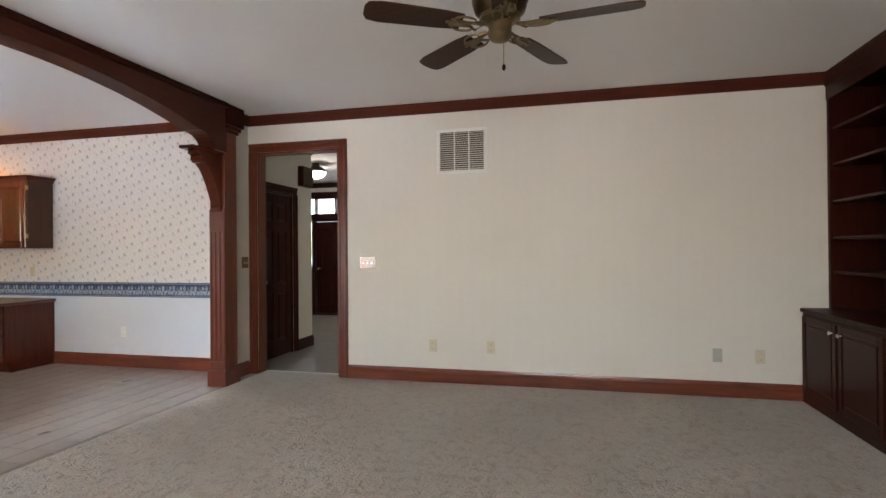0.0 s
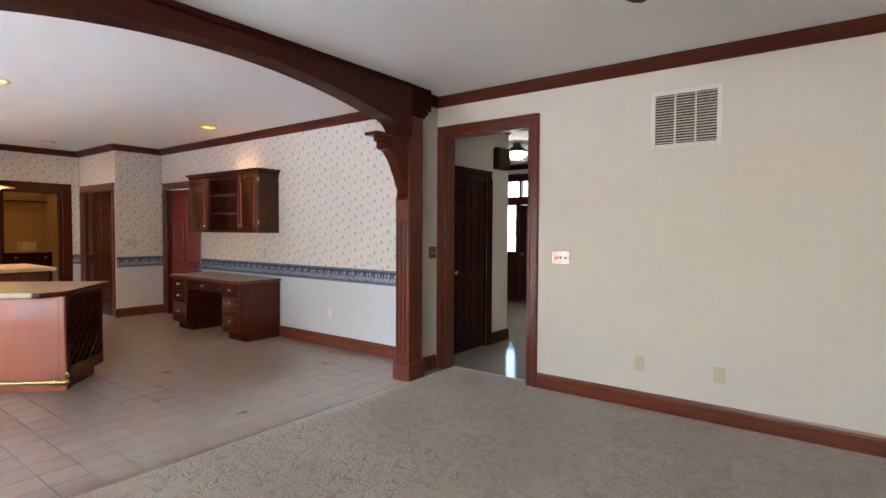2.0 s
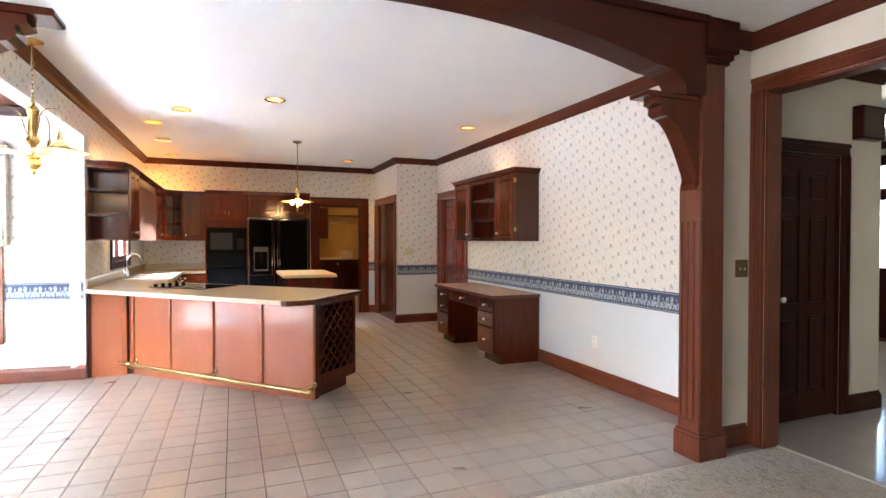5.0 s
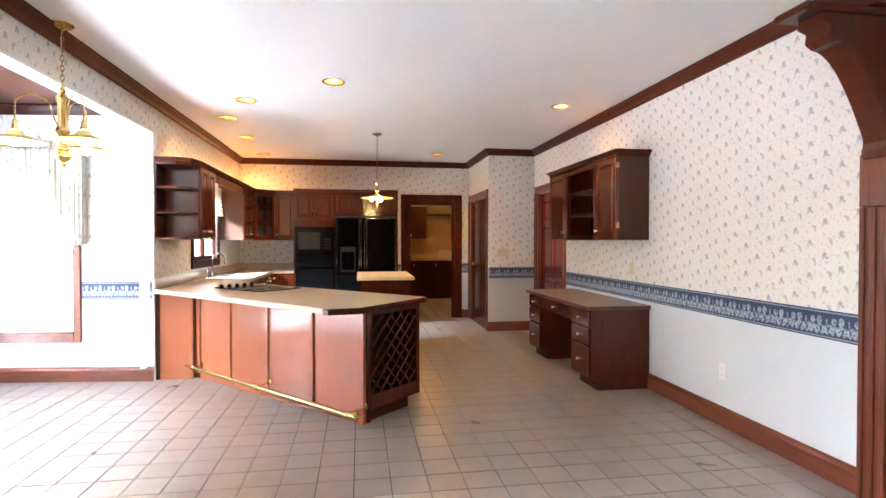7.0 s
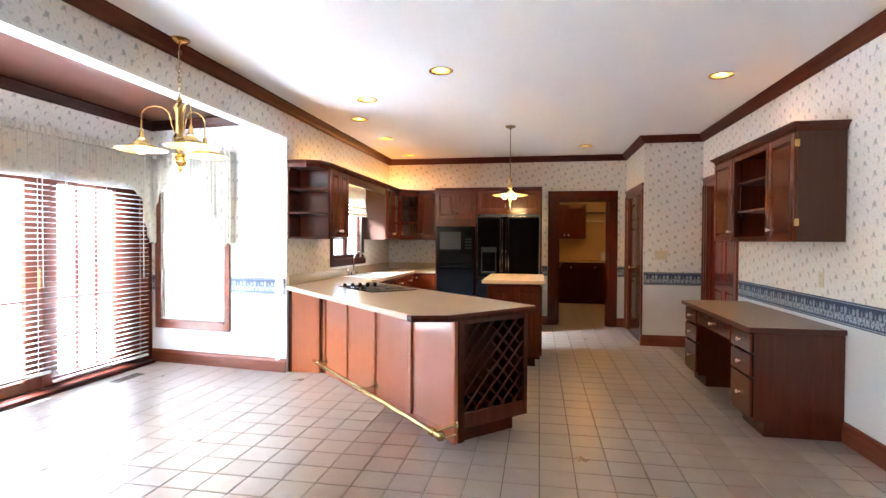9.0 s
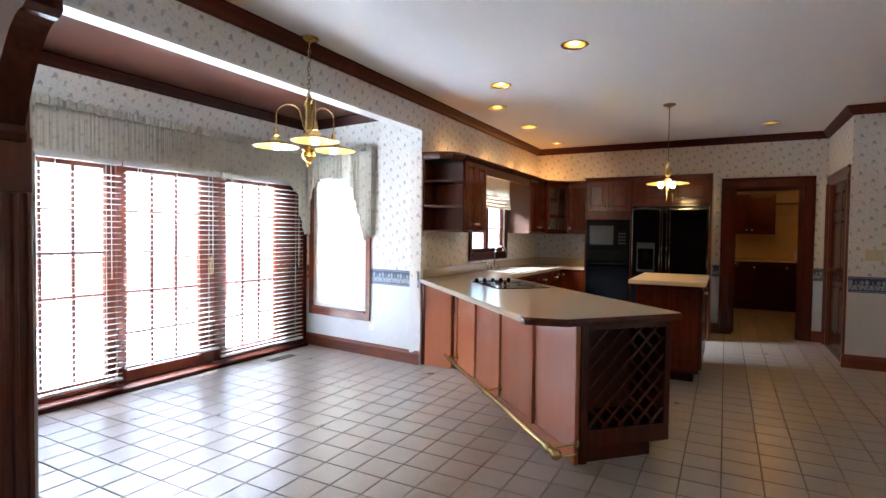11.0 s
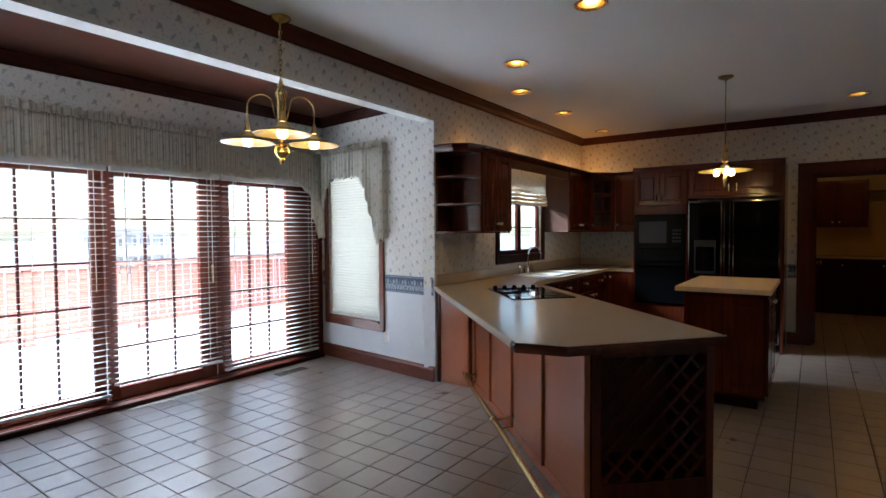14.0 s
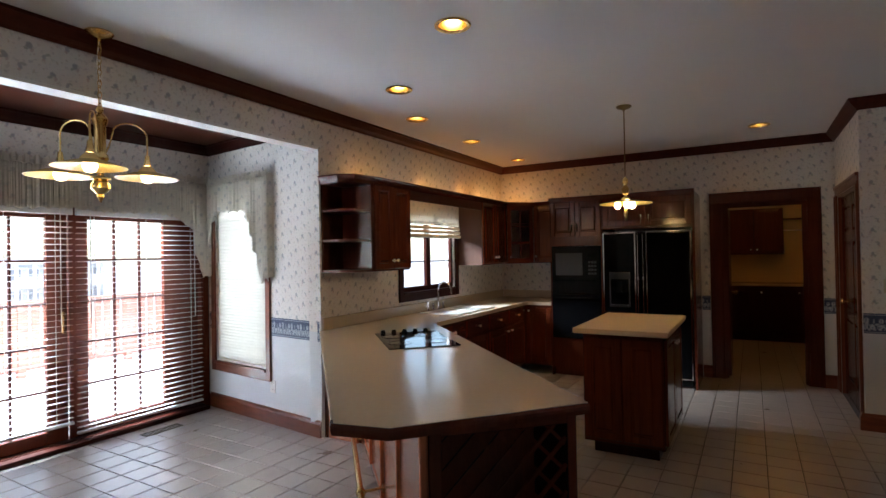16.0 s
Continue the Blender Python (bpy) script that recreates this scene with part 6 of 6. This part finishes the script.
for a in CHAND_ARMS:
    dx, dy = math.cos(radians(a)), math.sin(radians(a))
    prof = [(0.025, 2.09), (0.045, 2.14), (0.06, 2.205)] + [(0.06 + (ARM - 0.06) / 2 * (1 - math.cos(math.pi * k / 10)), 2.205 + 0.07 * math.sin(math.pi * k / 10)) for k in range(1, 11)] + [(ARM, 2.11)]
    arm = part("arm", tube([(cx + dx * r, cy + dy * r, z) for r, z in prof], 0.005, 8), BRASS, ch, "", True)
    px, py = cx + ARM * dx, cy + ARM * dy
    part("socket_cap", lathe([(0.006, 0.135), (0.012, 0.13), (0.015, 0.10), (0.022, 0.072)], (px, py, 1.975), 16), BRASS, arm, "", True)
    part("shade", lathe(shade_profile(0.165, 0.07), (px, py, 1.975), 32), SHADE, arm, "wide shallow cream shade, tinted yellow for lamp glow", True)
    part("bulb", lathe([(0.004, 0.075), (0.014, 0.07), (0.018, 0.045), (0.032, 0.02), (0.034, 0.0), (0.024, -0.02), (0.004, -0.028)], (px, py, 1.975), 16), BULB, arm, "lit bulb", True)

pd = thing("pendant_light", (PENDANT[0], PENDANT[1], CEIL), "brass pendant lamp with a shallow shade over the island, lit", "pendant light")
px, py = PENDANT
part("canopy", lathe([(0.062, 0.0), (0.064, -0.006), (0.05, -0.018), (0.02, -0.026), (0.006, -0.04)], (px, py, CEIL - 0.001), 24), OLD_BRASS, pd, "", True)
part("stem", tube([(px, py, CEIL - 0.03), (px, py, 2.10)], 0.005, 8), OLD_BRASS, pd)
part("body", lathe([(0.006, 2.14), (0.02, 2.12), (0.024, 2.09), (0.014, 2.07), (0.03, 2.04), (0.03, 2.0), (0.012, 1.985), (0.012, 1.86), (0.02, 1.84), (0.012, 1.79), (0.004, 1.77)], (px, py, 0), 18), BRASS, pd, "", True)
for a in (20, 140, 260):
    qx, qy = px + 0.07 * math.cos(radians(a)), py + 0.07 * math.sin(radians(a))
    part("bulb", lathe([(0.004, 0.05), (0.014, 0.045), (0.024, 0.02), (0.026, 0.0), (0.018, -0.018), (0.004, -0.024)], (qx, qy, 1.895), 14), BULB, pd, "lit bulb", True)
part("shade", lathe(shade_profile(0.215, 0.055), (px, py, 1.915), 32), SHADE, pd, "wide shallow cream shade, tinted yellow for lamp glow", True)

# ---- ceiling fan ----
fx, fy, fz = -0.066, 3.06, 2.40
fan = thing("ceiling_fan", (fx, fy, CEIL), "five-blade aged brass and dark walnut ceiling fan, at rest", "ceiling fan")
part("motor", lathe([(0.06, CEIL - 0.001), (0.075, CEIL - 0.02), (0.075, 2.66), (0.11, 2.64), (0.135, 2.60), (0.14, 2.52), (0.125, 2.47), (0.10, 2.45), (0.10, 2.43)], (fx, fy, 0), 28), OLD_BRASS, fan, "", True)
part("switch_housing", lathe([(0.10, 2.43), (0.06, 2.41), (0.055, 2.37), (0.062, 2.355), (0.045, 2.33), (0.02, 2.32), (0.004, 2.318)], (fx, fy, 0), 24), OLD_BRASS, fan, "", True)
part("pull_chain", tube([(fx + 0.02, fy - 0.03, 2.33), (fx + 0.02, fy - 0.03, 2.19)], 0.002, 6), BRASS, fan)
part("pull_knob", lathe([(0.003, 0.02), (0.009, 0.012), (0.009, -0.005), (0.003, -0.012)], (fx + 0.02, fy - 0.03, 2.18), 10), DARK, fan)
for k in range(5):
    R = Matrix.Translation((fx, fy, fz)) @ pose(0, 0, 0, 0, 0, -6 + 72 * k) @ pose(0, 0, 0, 11)
    bl = [(0.20, -0.055), (0.30, -0.066), (0.60, -0.074), (0.655, -0.062), (0.672, -0.03), (0.672, 0.03), (0.655, 0.062), (0.60, 0.074), (0.30, 0.066), (0.20, 0.055)]
    b = part("blade", prism(bl, -0.004, 0.004, m=R), FANWOOD, fan)
    bm = bmesh.new()
    for s in (-1, 1):
        loop = [R @ Vector((0.19 + 0.055 * math.cos(q) , s * 0.028 + 0.026 * math.sin(q), -0.012)) for q in [2 * math.pi * j / 12 for j in range(13)]]
        tube(loop, 0.0055, 6, bm)
        tube([R @ Vector((0.09, s * 0.01, 0.0)), R @ Vector((0.12, s * 0.035, -0.014)), R @ Vector((0.16, s * 0.012, -0.012)), R @ Vector((0.26, s * 0.022, -0.010))], 0.0065, 6, bm)
    tube([R @ Vector((0.08, 0, 0.0)), R @ Vector((0.28, 0, -0.009))], 0.008, 6, bm)
    part("blade_iron", bm, OLD_BRASS, b, "ornate aged brass blade bracket", True)

# ---- wall fittings ----
vt = thing("return_air_grille", (-0.755, BACK, 2.27), "white louvred return-air grille high on the wall", "air vent")
VX0, VX1, VZ0, VZ1 = -1.005, -0.505, 2.045, 2.485
MW = face_frame((0, BACK, 0), (1, 0), (0, -1))
bm = bmesh.new()
for a, b2 in (((VX0, 0.001, VZ0), (VX0 + 0.035, 0.012, VZ1)), ((VX1 - 0.035, 0.001, VZ0), (VX1, 0.012, VZ1)), ((VX0 + 0.035, 0.001, VZ0), (VX1 - 0.035, 0.012, VZ0 + 0.035)), ((VX0 + 0.035, 0.001, VZ1 - 0.035), (VX1 - 0.035, 0.012, VZ1))):
    box(bm, a, b2, MW, 0.003)
part("frame", bm, VENT_WHITE, vt)
# dark sheet on the wall, in place of the shade in the duct
part("backing", boxes(((VX0 + 0.03, 0.0006, VZ0 + 0.03), (VX1 - 0.03, 0.002, VZ1 - 0.03)), m=MW), BRONZE, vt)
for k in (1, 2):
    x = VX0 + 0.035 + (VX1 - VX0 - 0.07) * k / 3
    part("divider", box(bmesh.new(), (x - 0.006, 0.001, VZ0 + 0.035), (x + 0.006, 0.011, VZ1 - 0.035), MW), VENT_WHITE, vt)
sl = None
for k in range(18):
    z = VZ0 + 0.046 + k * 0.0205
    if sl is None:
        sl = part("slat", box(bmesh.new(), (VX0 + 0.034, -0.0065, -0.0008), (VX1 - 0.034, 0.0065, 0.0008)), VENT_WHITE, vt)
        ob = sl
    else:
        ob = new("slat", sl.data)
        ob.parent, ob.matrix_parent_inverse = vt, sl.matrix_parent_inverse.copy()
    ob.matrix_basis = Matrix.Translation((0, BACK - 0.0068, z)) @ pose(0, 0, 0, 38)


def plate(name, m, u, z, w, h, mat, label, category, holes=(), toggles=(), hole_mat=None):
    p = thing(name, tuple(m @ Vector((u, 0, z))), label, category)
    part("plate", box(bmesh.new(), (u - w / 2, 0.0006, z - h / 2), (u + w / 2, 0.007, z + h / 2), m, 0.0025), mat, p)
    for du, dz in holes:
        o2 = part("socket", lathe([(0.016, 0.0), (0.016, 0.002), (0.014, 0.0025)], (0, 0, 0), 14, None, m @ Matrix.Translation((u + du, 0.0068, z + dz)) @ pose(0, 0, 0, -90)), hole_mat or mat, p)
        for s in (-0.006, 0.006):
            part("slot", box(bmesh.new(), (u + du + s - 0.001, 0.009, z + dz - 0.005), (u + du + s + 0.001, 0.0098, z + dz + 0.005), m), BRONZE, o2)
    for du in toggles:
        part("toggle", box(bmesh.new(), (u + du - 0.005, 0.006, z - 0.012), (u + du + 0.005, 0.019, z + 0.006), m, 0.002), hole_mat or mat, p)
    return p


for u, mt, lb in ((-1.06, CREAM_PLASTIC, "ivory"), (-0.487, CREAM_PLASTIC, "ivory"), (1.495, GREY_PLASTIC, "grey"), (1.83, CREAM_PLASTIC, "ivory")):
    plate("wall_outlet", MW, u, 0.365, 0.075, 0.118, mt, lb + " plastic power outlet on the cream wall", "wall outlet", ((0, 0.026), (0, -0.026)))
plate("light_switch", MW, -1.738, 1.182, 0.165, 0.115, PLATE_METAL, "silver triple switch plate beside the doorway, darkened against glare", "light switch", (), (-0.045, 0.0, 0.045), WHITE)
MSB = face_frame((-3.10, 0, 0), (0, 1), (1, 0))
plate("light_switch", MSB, 5.405, 1.19, 0.115, 0.118, OLD_BRASS, "aged brass double switch plate", "light switch", (), (-0.023, 0.023), CREAM_PLASTIC)
MK = face_frame((0, BACK + 0.002, 0), (1, 0), (0, -1))
plate("wall_outlet", MK, -6.05, 1.09, 0.075, 0.118, CREAM_PLASTIC, "ivory outlet above the desk", "wall outlet", ((0, 0.026), (0, -0.026)))
plate("wall_outlet", MK, -4.73, 0.40, 0.075, 0.118, VENT_WHITE, "white outlet on the pale striped dado", "wall outlet", ((0, 0.026), (0, -0.026)))
MC = face_frame((CLOSET_X, 0, 0), (0, 1), (1, 0))
plate("light_switch", MC, 4.98, 1.19, 0.16, 0.115, CREAM_PLASTIC, "ivory triple switch plate on sprigged paper", "light switch", (), (-0.045, 0, 0.045))
plate("wall_outlet", SIDE, 0.66, 0.34, 0.075, 0.118, VENT_WHITE, "white outlet below the nook border", "wall outlet", ((0, 0.026), (0, -0.026)))
fv = thing("floor_register", (-6.2, -0.55, 0), "brown louvred floor register set in the tiles", "floor vent")
part("frame", boxes(((-6.38, -0.60, 0.0005), (-6.04, -0.585, 0.005)), ((-6.38, -0.515, 0.0005), (-6.04, -0.50, 0.005)), ((-6.38, -0.585, 0.0005), (-6.365, -0.515, 0.005)), ((-6.055, -0.585, 0.0005), (-6.04, -0.515, 0.005))), BRONZE, fv)
for k in range(14):
    x = -6.36 + k * 0.0225
    part("louvre", boxes(((x, -0.585, 0.0005), (x + 0.008, -0.515, 0.004))), BRONZE, fv)

# ---- hall and foyer ----
# front door wood coloured darker to hold its backlit shade
fd = tagged(new("door_5"), "stained front door darkened for shade, with transom panes and a sidelight", "front door", kind="structure")
YF = 10.5
part("frame", boxes(((FX0, YF - 0.02, 0), (FX0 + 0.06, YF + 0.1, FZ)), ((FX1 - 0.06, YF - 0.02, 0), (FX1, YF + 0.1, FZ)), ((FX0 + 0.06, YF - 0.02, 2.40), (FX1 - 0.06, YF + 0.1, FZ)), ((FX0 + 0.06, YF - 0.02, 1.93), (FX1 - 0.06, YF + 0.1, 2.09)), ((-4.97, YF - 0.02, 0), (-4.90, YF + 0.1, 1.93)), ((-4.90, YF - 0.015, 2.09), (-4.86, YF + 0.09, 2.40)), ((-4.45, YF - 0.015, 2.09), (-4.41, YF + 0.09, 2.40)), ((FX0 + 0.06, YF + 0.0, 0), (-4.97, YF + 0.08, 1.0))), DARK, fd)
part("threshold", boxes(((FX0, YF - 0.03, 0.0), (FX1, YF + 0.12, 0.03))), DARK, fd)
M = face_frame((-4.895, YF + 0.03, 0), (1, 0), (0, -1))
lf = panel_door(fd, "leaf", M, 0.81, 1.925, DARK, [0.85, 1.62])
knob(lf, M, 0.07, 0.95)
for x0, x1, z0, z1 in ((FX0 + 0.06, -4.97, 1.0, 1.93), (FX0 + 0.06, -4.90, 2.09, 2.40), (-4.86, -4.45, 2.09, 2.40), (-4.41, FX1 - 0.06, 2.09, 2.40)):
    part("pane", boxes(((x0, YF + 0.05, z0), (x1, YF + 0.054, z1))), GLASS, fd).visible_shadow = False
part("casing", boxes(((FX0 - 0.1, YF - 0.03, 0), (FX0, YF - 0.002, FZ + 0.1)), ((FX1, YF - 0.03, 0), (FX1 + 0.1, YF - 0.002, FZ + 0.1)), ((FX0, YF - 0.03, FZ), (FX1, YF - 0.002, FZ + 0.1)), bevel=0.004), DARK, fd)
hl = thing("ceiling_light", (-3.75, 8.3, CEIL), "white glass bowl ceiling light in the foyer, lit", "ceiling light")
part("bowl", lathe([(0.16, 2.60), (0.158, 2.585), (0.14, 2.545), (0.10, 2.515), (0.05, 2.50), (0.004, 2.497)], (-3.75, 8.3, 0), 28), GLOBE, hl, "lit white glass bowl", True)
part("rim", lathe([(0.06, CEIL - 0.001), (0.06, 2.70), (0.15, 2.63), (0.172, 2.615), (0.172, 2.60), (0.16, 2.598)], (-3.75, 8.3, 0), 28), BRONZE, hl, "", True)
bx = thing("door_chime", (-3.20, 6.98, 2.3), "dark wooden door chime box on the hall wall", "door chime")
part("case", box(bmesh.new(), (-3.249, 6.80, 2.175), (-3.17, 7.09, 2.44), None, 0.006), DARK, bx)
part("grille", box(bmesh.new(), (-3.1695, 6.82, 2.195), (-3.166, 7.07, 2.42), None, 0.001), BRONZE, bx)

# ---- laundry ----
LW = -14.149
lc = thing("laundry_cabinet", (-14.0, 4.0, 1.42), "dark wall cabinet in the laundry", "cabinet")
part("body", boxes(((LW, 3.60, 1.42), (-13.82, 4.44, 2.19))), DARK, lc)
M = face_frame((-13.82, 3.60, 0), (0, 1), (1, 0))
cab_door(lc, M, 0.01, 1.43, 0.40, 0.75, WOOD, knob_at=(0.37, 1.50))
cab_door(lc, M, 0.425, 1.43, 0.405, 0.75, WOOD, knob_at=(0.46, 1.50))
ls = thing("laundry_shelf", (-14.0, 4.85, 2.0), "dark shelf with a hanging rod in the laundry", "shelf")
part("board", boxes(((LW, 4.441, 1.99), (-13.85, 5.279, 2.012))), DARK, ls)
part("rod", tube([(-13.95, 4.441, 1.81), (-13.95, 5.279, 1.81)], 0.014, 8), CHROME, ls)
lw = thing("laundry_counter", (-13.85, 4.0, 0), "dark laundry counter with a pale top", "cabinet")
part("body", boxes(((LW, 3.13, 0.0), (-13.56, 5.27, 0.90))), DARK, lw)
part("top", box(bmesh.new(), (LW, 3.13, 0.901), (-13.53, 5.275, 0.938), None, 0.004), COUNTER, lw)
M = face_frame((-13.56, 3.13, 0), (0, 1), (1, 0))
for k in range(4):
    cab_door(lw, M, 0.02 + k * 0.515, 0.11, 0.50, 0.76, DARK, knob_at=(0.46 + k * 0.515, 0.80))
wb = thing("storage_box", (-13.8, 4.86, 0.938), "small white box on the laundry counter", "box")
part("body", box(bmesh.new(), (-13.98, 4.76, 0.939), (-13.68, 5.02, 1.10), None, 0.008, 2), WHITE, wb)
part("lid", box(bmesh.new(), (-13.99, 4.75, 1.101), (-13.67, 5.03, 1.13), None, 0.006, 2), WHITE, wb)
d = tagged(new("door_6"), "stained laundry door standing open against the wall", "door", kind="structure")
M = face_frame((FAR - T - 0.02, LY0 + 0.06, 0), (-1, 0), (0, 1))
lf = panel_door(d, "leaf", M, 0.76, LTOP - 0.03, WOOD, [0.85, 1.62])
knob(lf, M, 0.70, 0.95)

# ---- outdoors ----
gr = structure("ground", boxes(((-400, -400, -3.1), (400, 400, -3.0))), OUT_GROUND, "pale bright ground running to the horizon", "ground")
structure("patio", boxes(((-11.5, -5.2, -2.99), (1.0, -0.99, -0.16)), bevel=0.01), PATIO, "pale concrete patio outside the nook doors", "patio")
fen = thing("patio_railing", (-5.5, -5.1, -0.16), "redwood patio railing of upright boards", "railing")
for k in range(9):
    x = -11.4 + k * 1.5
    part("post", boxes(((x - 0.05, -5.15, -0.159), (x + 0.05, -5.05, 0.90)), bevel=0.006), BRICK_RED, fen)
part("top_rail", boxes(((-11.5, -5.17, 0.90), (0.7, -5.03, 0.94)), bevel=0.006), BRICK_RED, fen)
part("bottom_rail", boxes(((-11.5, -5.12, -0.06), (0.7, -5.08, 0.02)), bevel=0.004), BRICK_RED, fen)
bd = None
for k in range(84):
    x = -11.33 + k * 0.142
    if bd is None:
        bd = part("board", boxes(((-0.055, -5.078, -0.04), (0.055, -5.06, 0.88))), BRICK_RED, fen)
        ob = bd
    else:
        ob = new("board", bd.data)
        ob.parent, ob.matrix_parent_inverse = fen, bd.matrix_parent_inverse.copy()
    ob.matrix_basis = Matrix.Translation((x, 0, 0))


def house(x, y, w, d, h, turn, storeys=1, balcony=False):
    m = pose(x, y, -3.0, 0, 0, turn)
    o = thing("house", (x, y, -3.0), "white two-storey house with a railed balcony, haze put into its colours" if balcony else "pale low house with haze put into its colours", "house", "houses across the way")
    part("wall", boxes(((-w / 2, -d / 2, 0), (w / 2, d / 2, h)), m=m), SIDING, o)
    bm = bmesh.new()
    rise = 0.7 if balcony else 1.3
    vs = [bm.verts.new(m @ Vector(p)) for p in ((-w / 2 - 0.4, -d / 2 - 0.4, h), (w / 2 + 0.4, -d / 2 - 0.4, h), (w / 2 + 0.4, d / 2 + 0.4, h), (-w / 2 - 0.4, d / 2 + 0.4, h), (-w / 2 + 1, 0, h + rise), (w / 2 - 1, 0, h + rise))]
    for f in ((0, 1, 5, 4), (2, 3, 4, 5), (1, 2, 5), (3, 0, 4), (0, 3, 2, 1)):
        bm.faces.new([vs[i] for i in f])
    part("roof", bm, ROOFING, o)
    rise = h / storeys
    for s in range(storeys):
        z0 = rise * s + rise * 0.3
        for k in range(6):
            ux = -w / 2 + w * (k + 0.5) / 6
            wn = part("window", boxes(((ux - 0.45, d / 2 + 0.001, z0), (ux + 0.45, d / 2 + 0.05, z0 + rise * 0.5)), m=m), HAZE_PALED_GLASS, o)
            part("frame", boxes(((ux - 0.55, d / 2 + 0.001, z0 - 0.1), (ux - 0.45, d / 2 + 0.08, z0 + rise * 0.5 + 0.1)), ((ux + 0.45, d / 2 + 0.001, z0 - 0.1), (ux + 0.55, d / 2 + 0.08, z0 + rise * 0.5 + 0.1)), m=m), WHITE, wn)
    if balcony:
        deck = part("balcony", boxes(((-w / 2, d / 2 + 0.09, rise - 0.15), (w / 2, d / 2 + 1.6, rise)), m=m), WHITE, o)
        part("handrail", boxes(((-w / 2, d / 2 + 1.5, rise + 0.85), (w / 2, d / 2 + 1.6, rise + 0.95)), m=m), WHITE, deck)
        for k in range(7):
            ux = -w / 2 + 0.1 + (w - 0.2) * k / 6
            part("column", boxes(((ux - 0.1, d / 2 + 1.4, 0), (ux + 0.1, d / 2 + 1.6, h)), m=m), WHITE, deck)
        for k in range(36):
            ux = -w / 2 + w * (k + 0.5) / 36
            part("baluster", boxes(((ux - 0.05, d / 2 + 1.52, rise), (ux + 0.05, d / 2 + 1.58, rise + 0.85)), m=m), WHITE, deck)


house(-29.5, -62, 9.5, 9, 4.2, 8, 2, True)
for args in ((-62, -66, 14, 9, 3.0, -6), (-10, -66, 16, 9, 3.1, 4), (12, -64, 13, 9, 3.0, -10), (-90, -74, 18, 9, 3.2, 12)):
    house(*args)

# ---- kitchen floor tiles ----
PITCH, GAP = 0.2062, 0.006
TX0, TY0 = -4.67, 2.60
h = (PITCH - GAP) / 2


def tile_verts(x0, x1, y0, y1, top=0.0):
    s = 0.004
    return [(x0, y0, -0.0118), (x1, y0, -0.0118), (x1, y1, -0.0118), (x0, y1, -0.0118), (x0, y0, top - 0.002), (x1, y0, top - 0.002), (x1, y1, top - 0.002), (x0, y1, top - 0.002), (x0 + s, y0 + s, top), (x1 - s, y0 + s, top), (x1 - s, y1 - s, top), (x0 + s, y1 - s, top)]


TF = [(0, 1, 5, 4), (1, 2, 6, 5), (2, 3, 7, 6), (3, 0, 4, 7), (4, 5, 9, 8), (5, 6, 10, 9), (6, 7, 11, 10), (7, 4, 8, 11), (8, 9, 10, 11)]
floor = structure("floor", boxes(((-14.14, 0.88, -0.0119), (-2.98, 5.47, -0.0105))), GROUT, "brown-grey ceramic floor tiles in a square grid", "floor")
whole = bpy.data.meshes.new("tile")
whole.from_pydata(tile_verts(-h, h, -h, h), [], TF)
whole.materials.append(TILE)
rest_v, rest_f = [], []


def room(x, y):
    if SINK_WALL <= y <= BACK and FAR <= x <= -2.975:
        return (FAR, -2.977, SINK_WALL - 0.3 if x > -6.72 else SINK_WALL, BACK if x > CLOSET_X else CLOSET_Y)
    if BAY_BACK <= y < SINK_WALL and -6.9 <= x <= BAY_L:
        return (-6.93, BAY_L, BAY_BACK, SINK_WALL + 0.3)
    if 3.12 <= y <= 5.28 and -14.15 <= x < FAR:
        return (-14.15, FAR - 0.001, 3.12, 5.28)
    return None


rng = random.Random(5)
for i in range(-47, 10):
    for j in range(-18, 16):
        x, y = TX0 + (i + 0.5) * PITCH, TY0 + (j + 0.5) * PITCH
        lim = None
        for sx, sy in ((0, 0), (-h, 0), (h, 0), (0, h), (0, -h), (h, h), (-h, -h)):
            lim = lim or room(x + sx, y + sy)
        if not lim:
            continue
        x0, x1, y0, y1 = max(x - h, lim[0]), min(x + h, lim[1]), max(y - h, lim[2]), min(y + h, lim[3])
        if x1 - x0 < 0.015 or y1 - y0 < 0.015:
            continue
        full = x1 - x0 > 2 * h - 0.001 and y1 - y0 > 2 * h - 0.001
        if full and x > -5.6 and y > 0.9:
            ob = new("tile", whole)
            ob.location = (x, y, rng.uniform(-0.0006, 0.0006))
            ob.rotation_euler = (rng.uniform(-0.001, 0.001), rng.uniform(-0.001, 0.001), 0)
            ob.parent = floor
        else:
            b0 = len(rest_v)
            rest_v += tile_verts(x0, x1, y0, y1)
            rest_f += [tuple(b0 + q for q in f) for f in TF]
me = bpy.data.meshes.new("border_tiles")
me.from_pydata(rest_v, [], rest_f)
me.materials.append(TILE)
ob = new("border_tiles", me)
ob.parent = floor
tagged(ob, "cut and far floor tiles", kind="stuff")
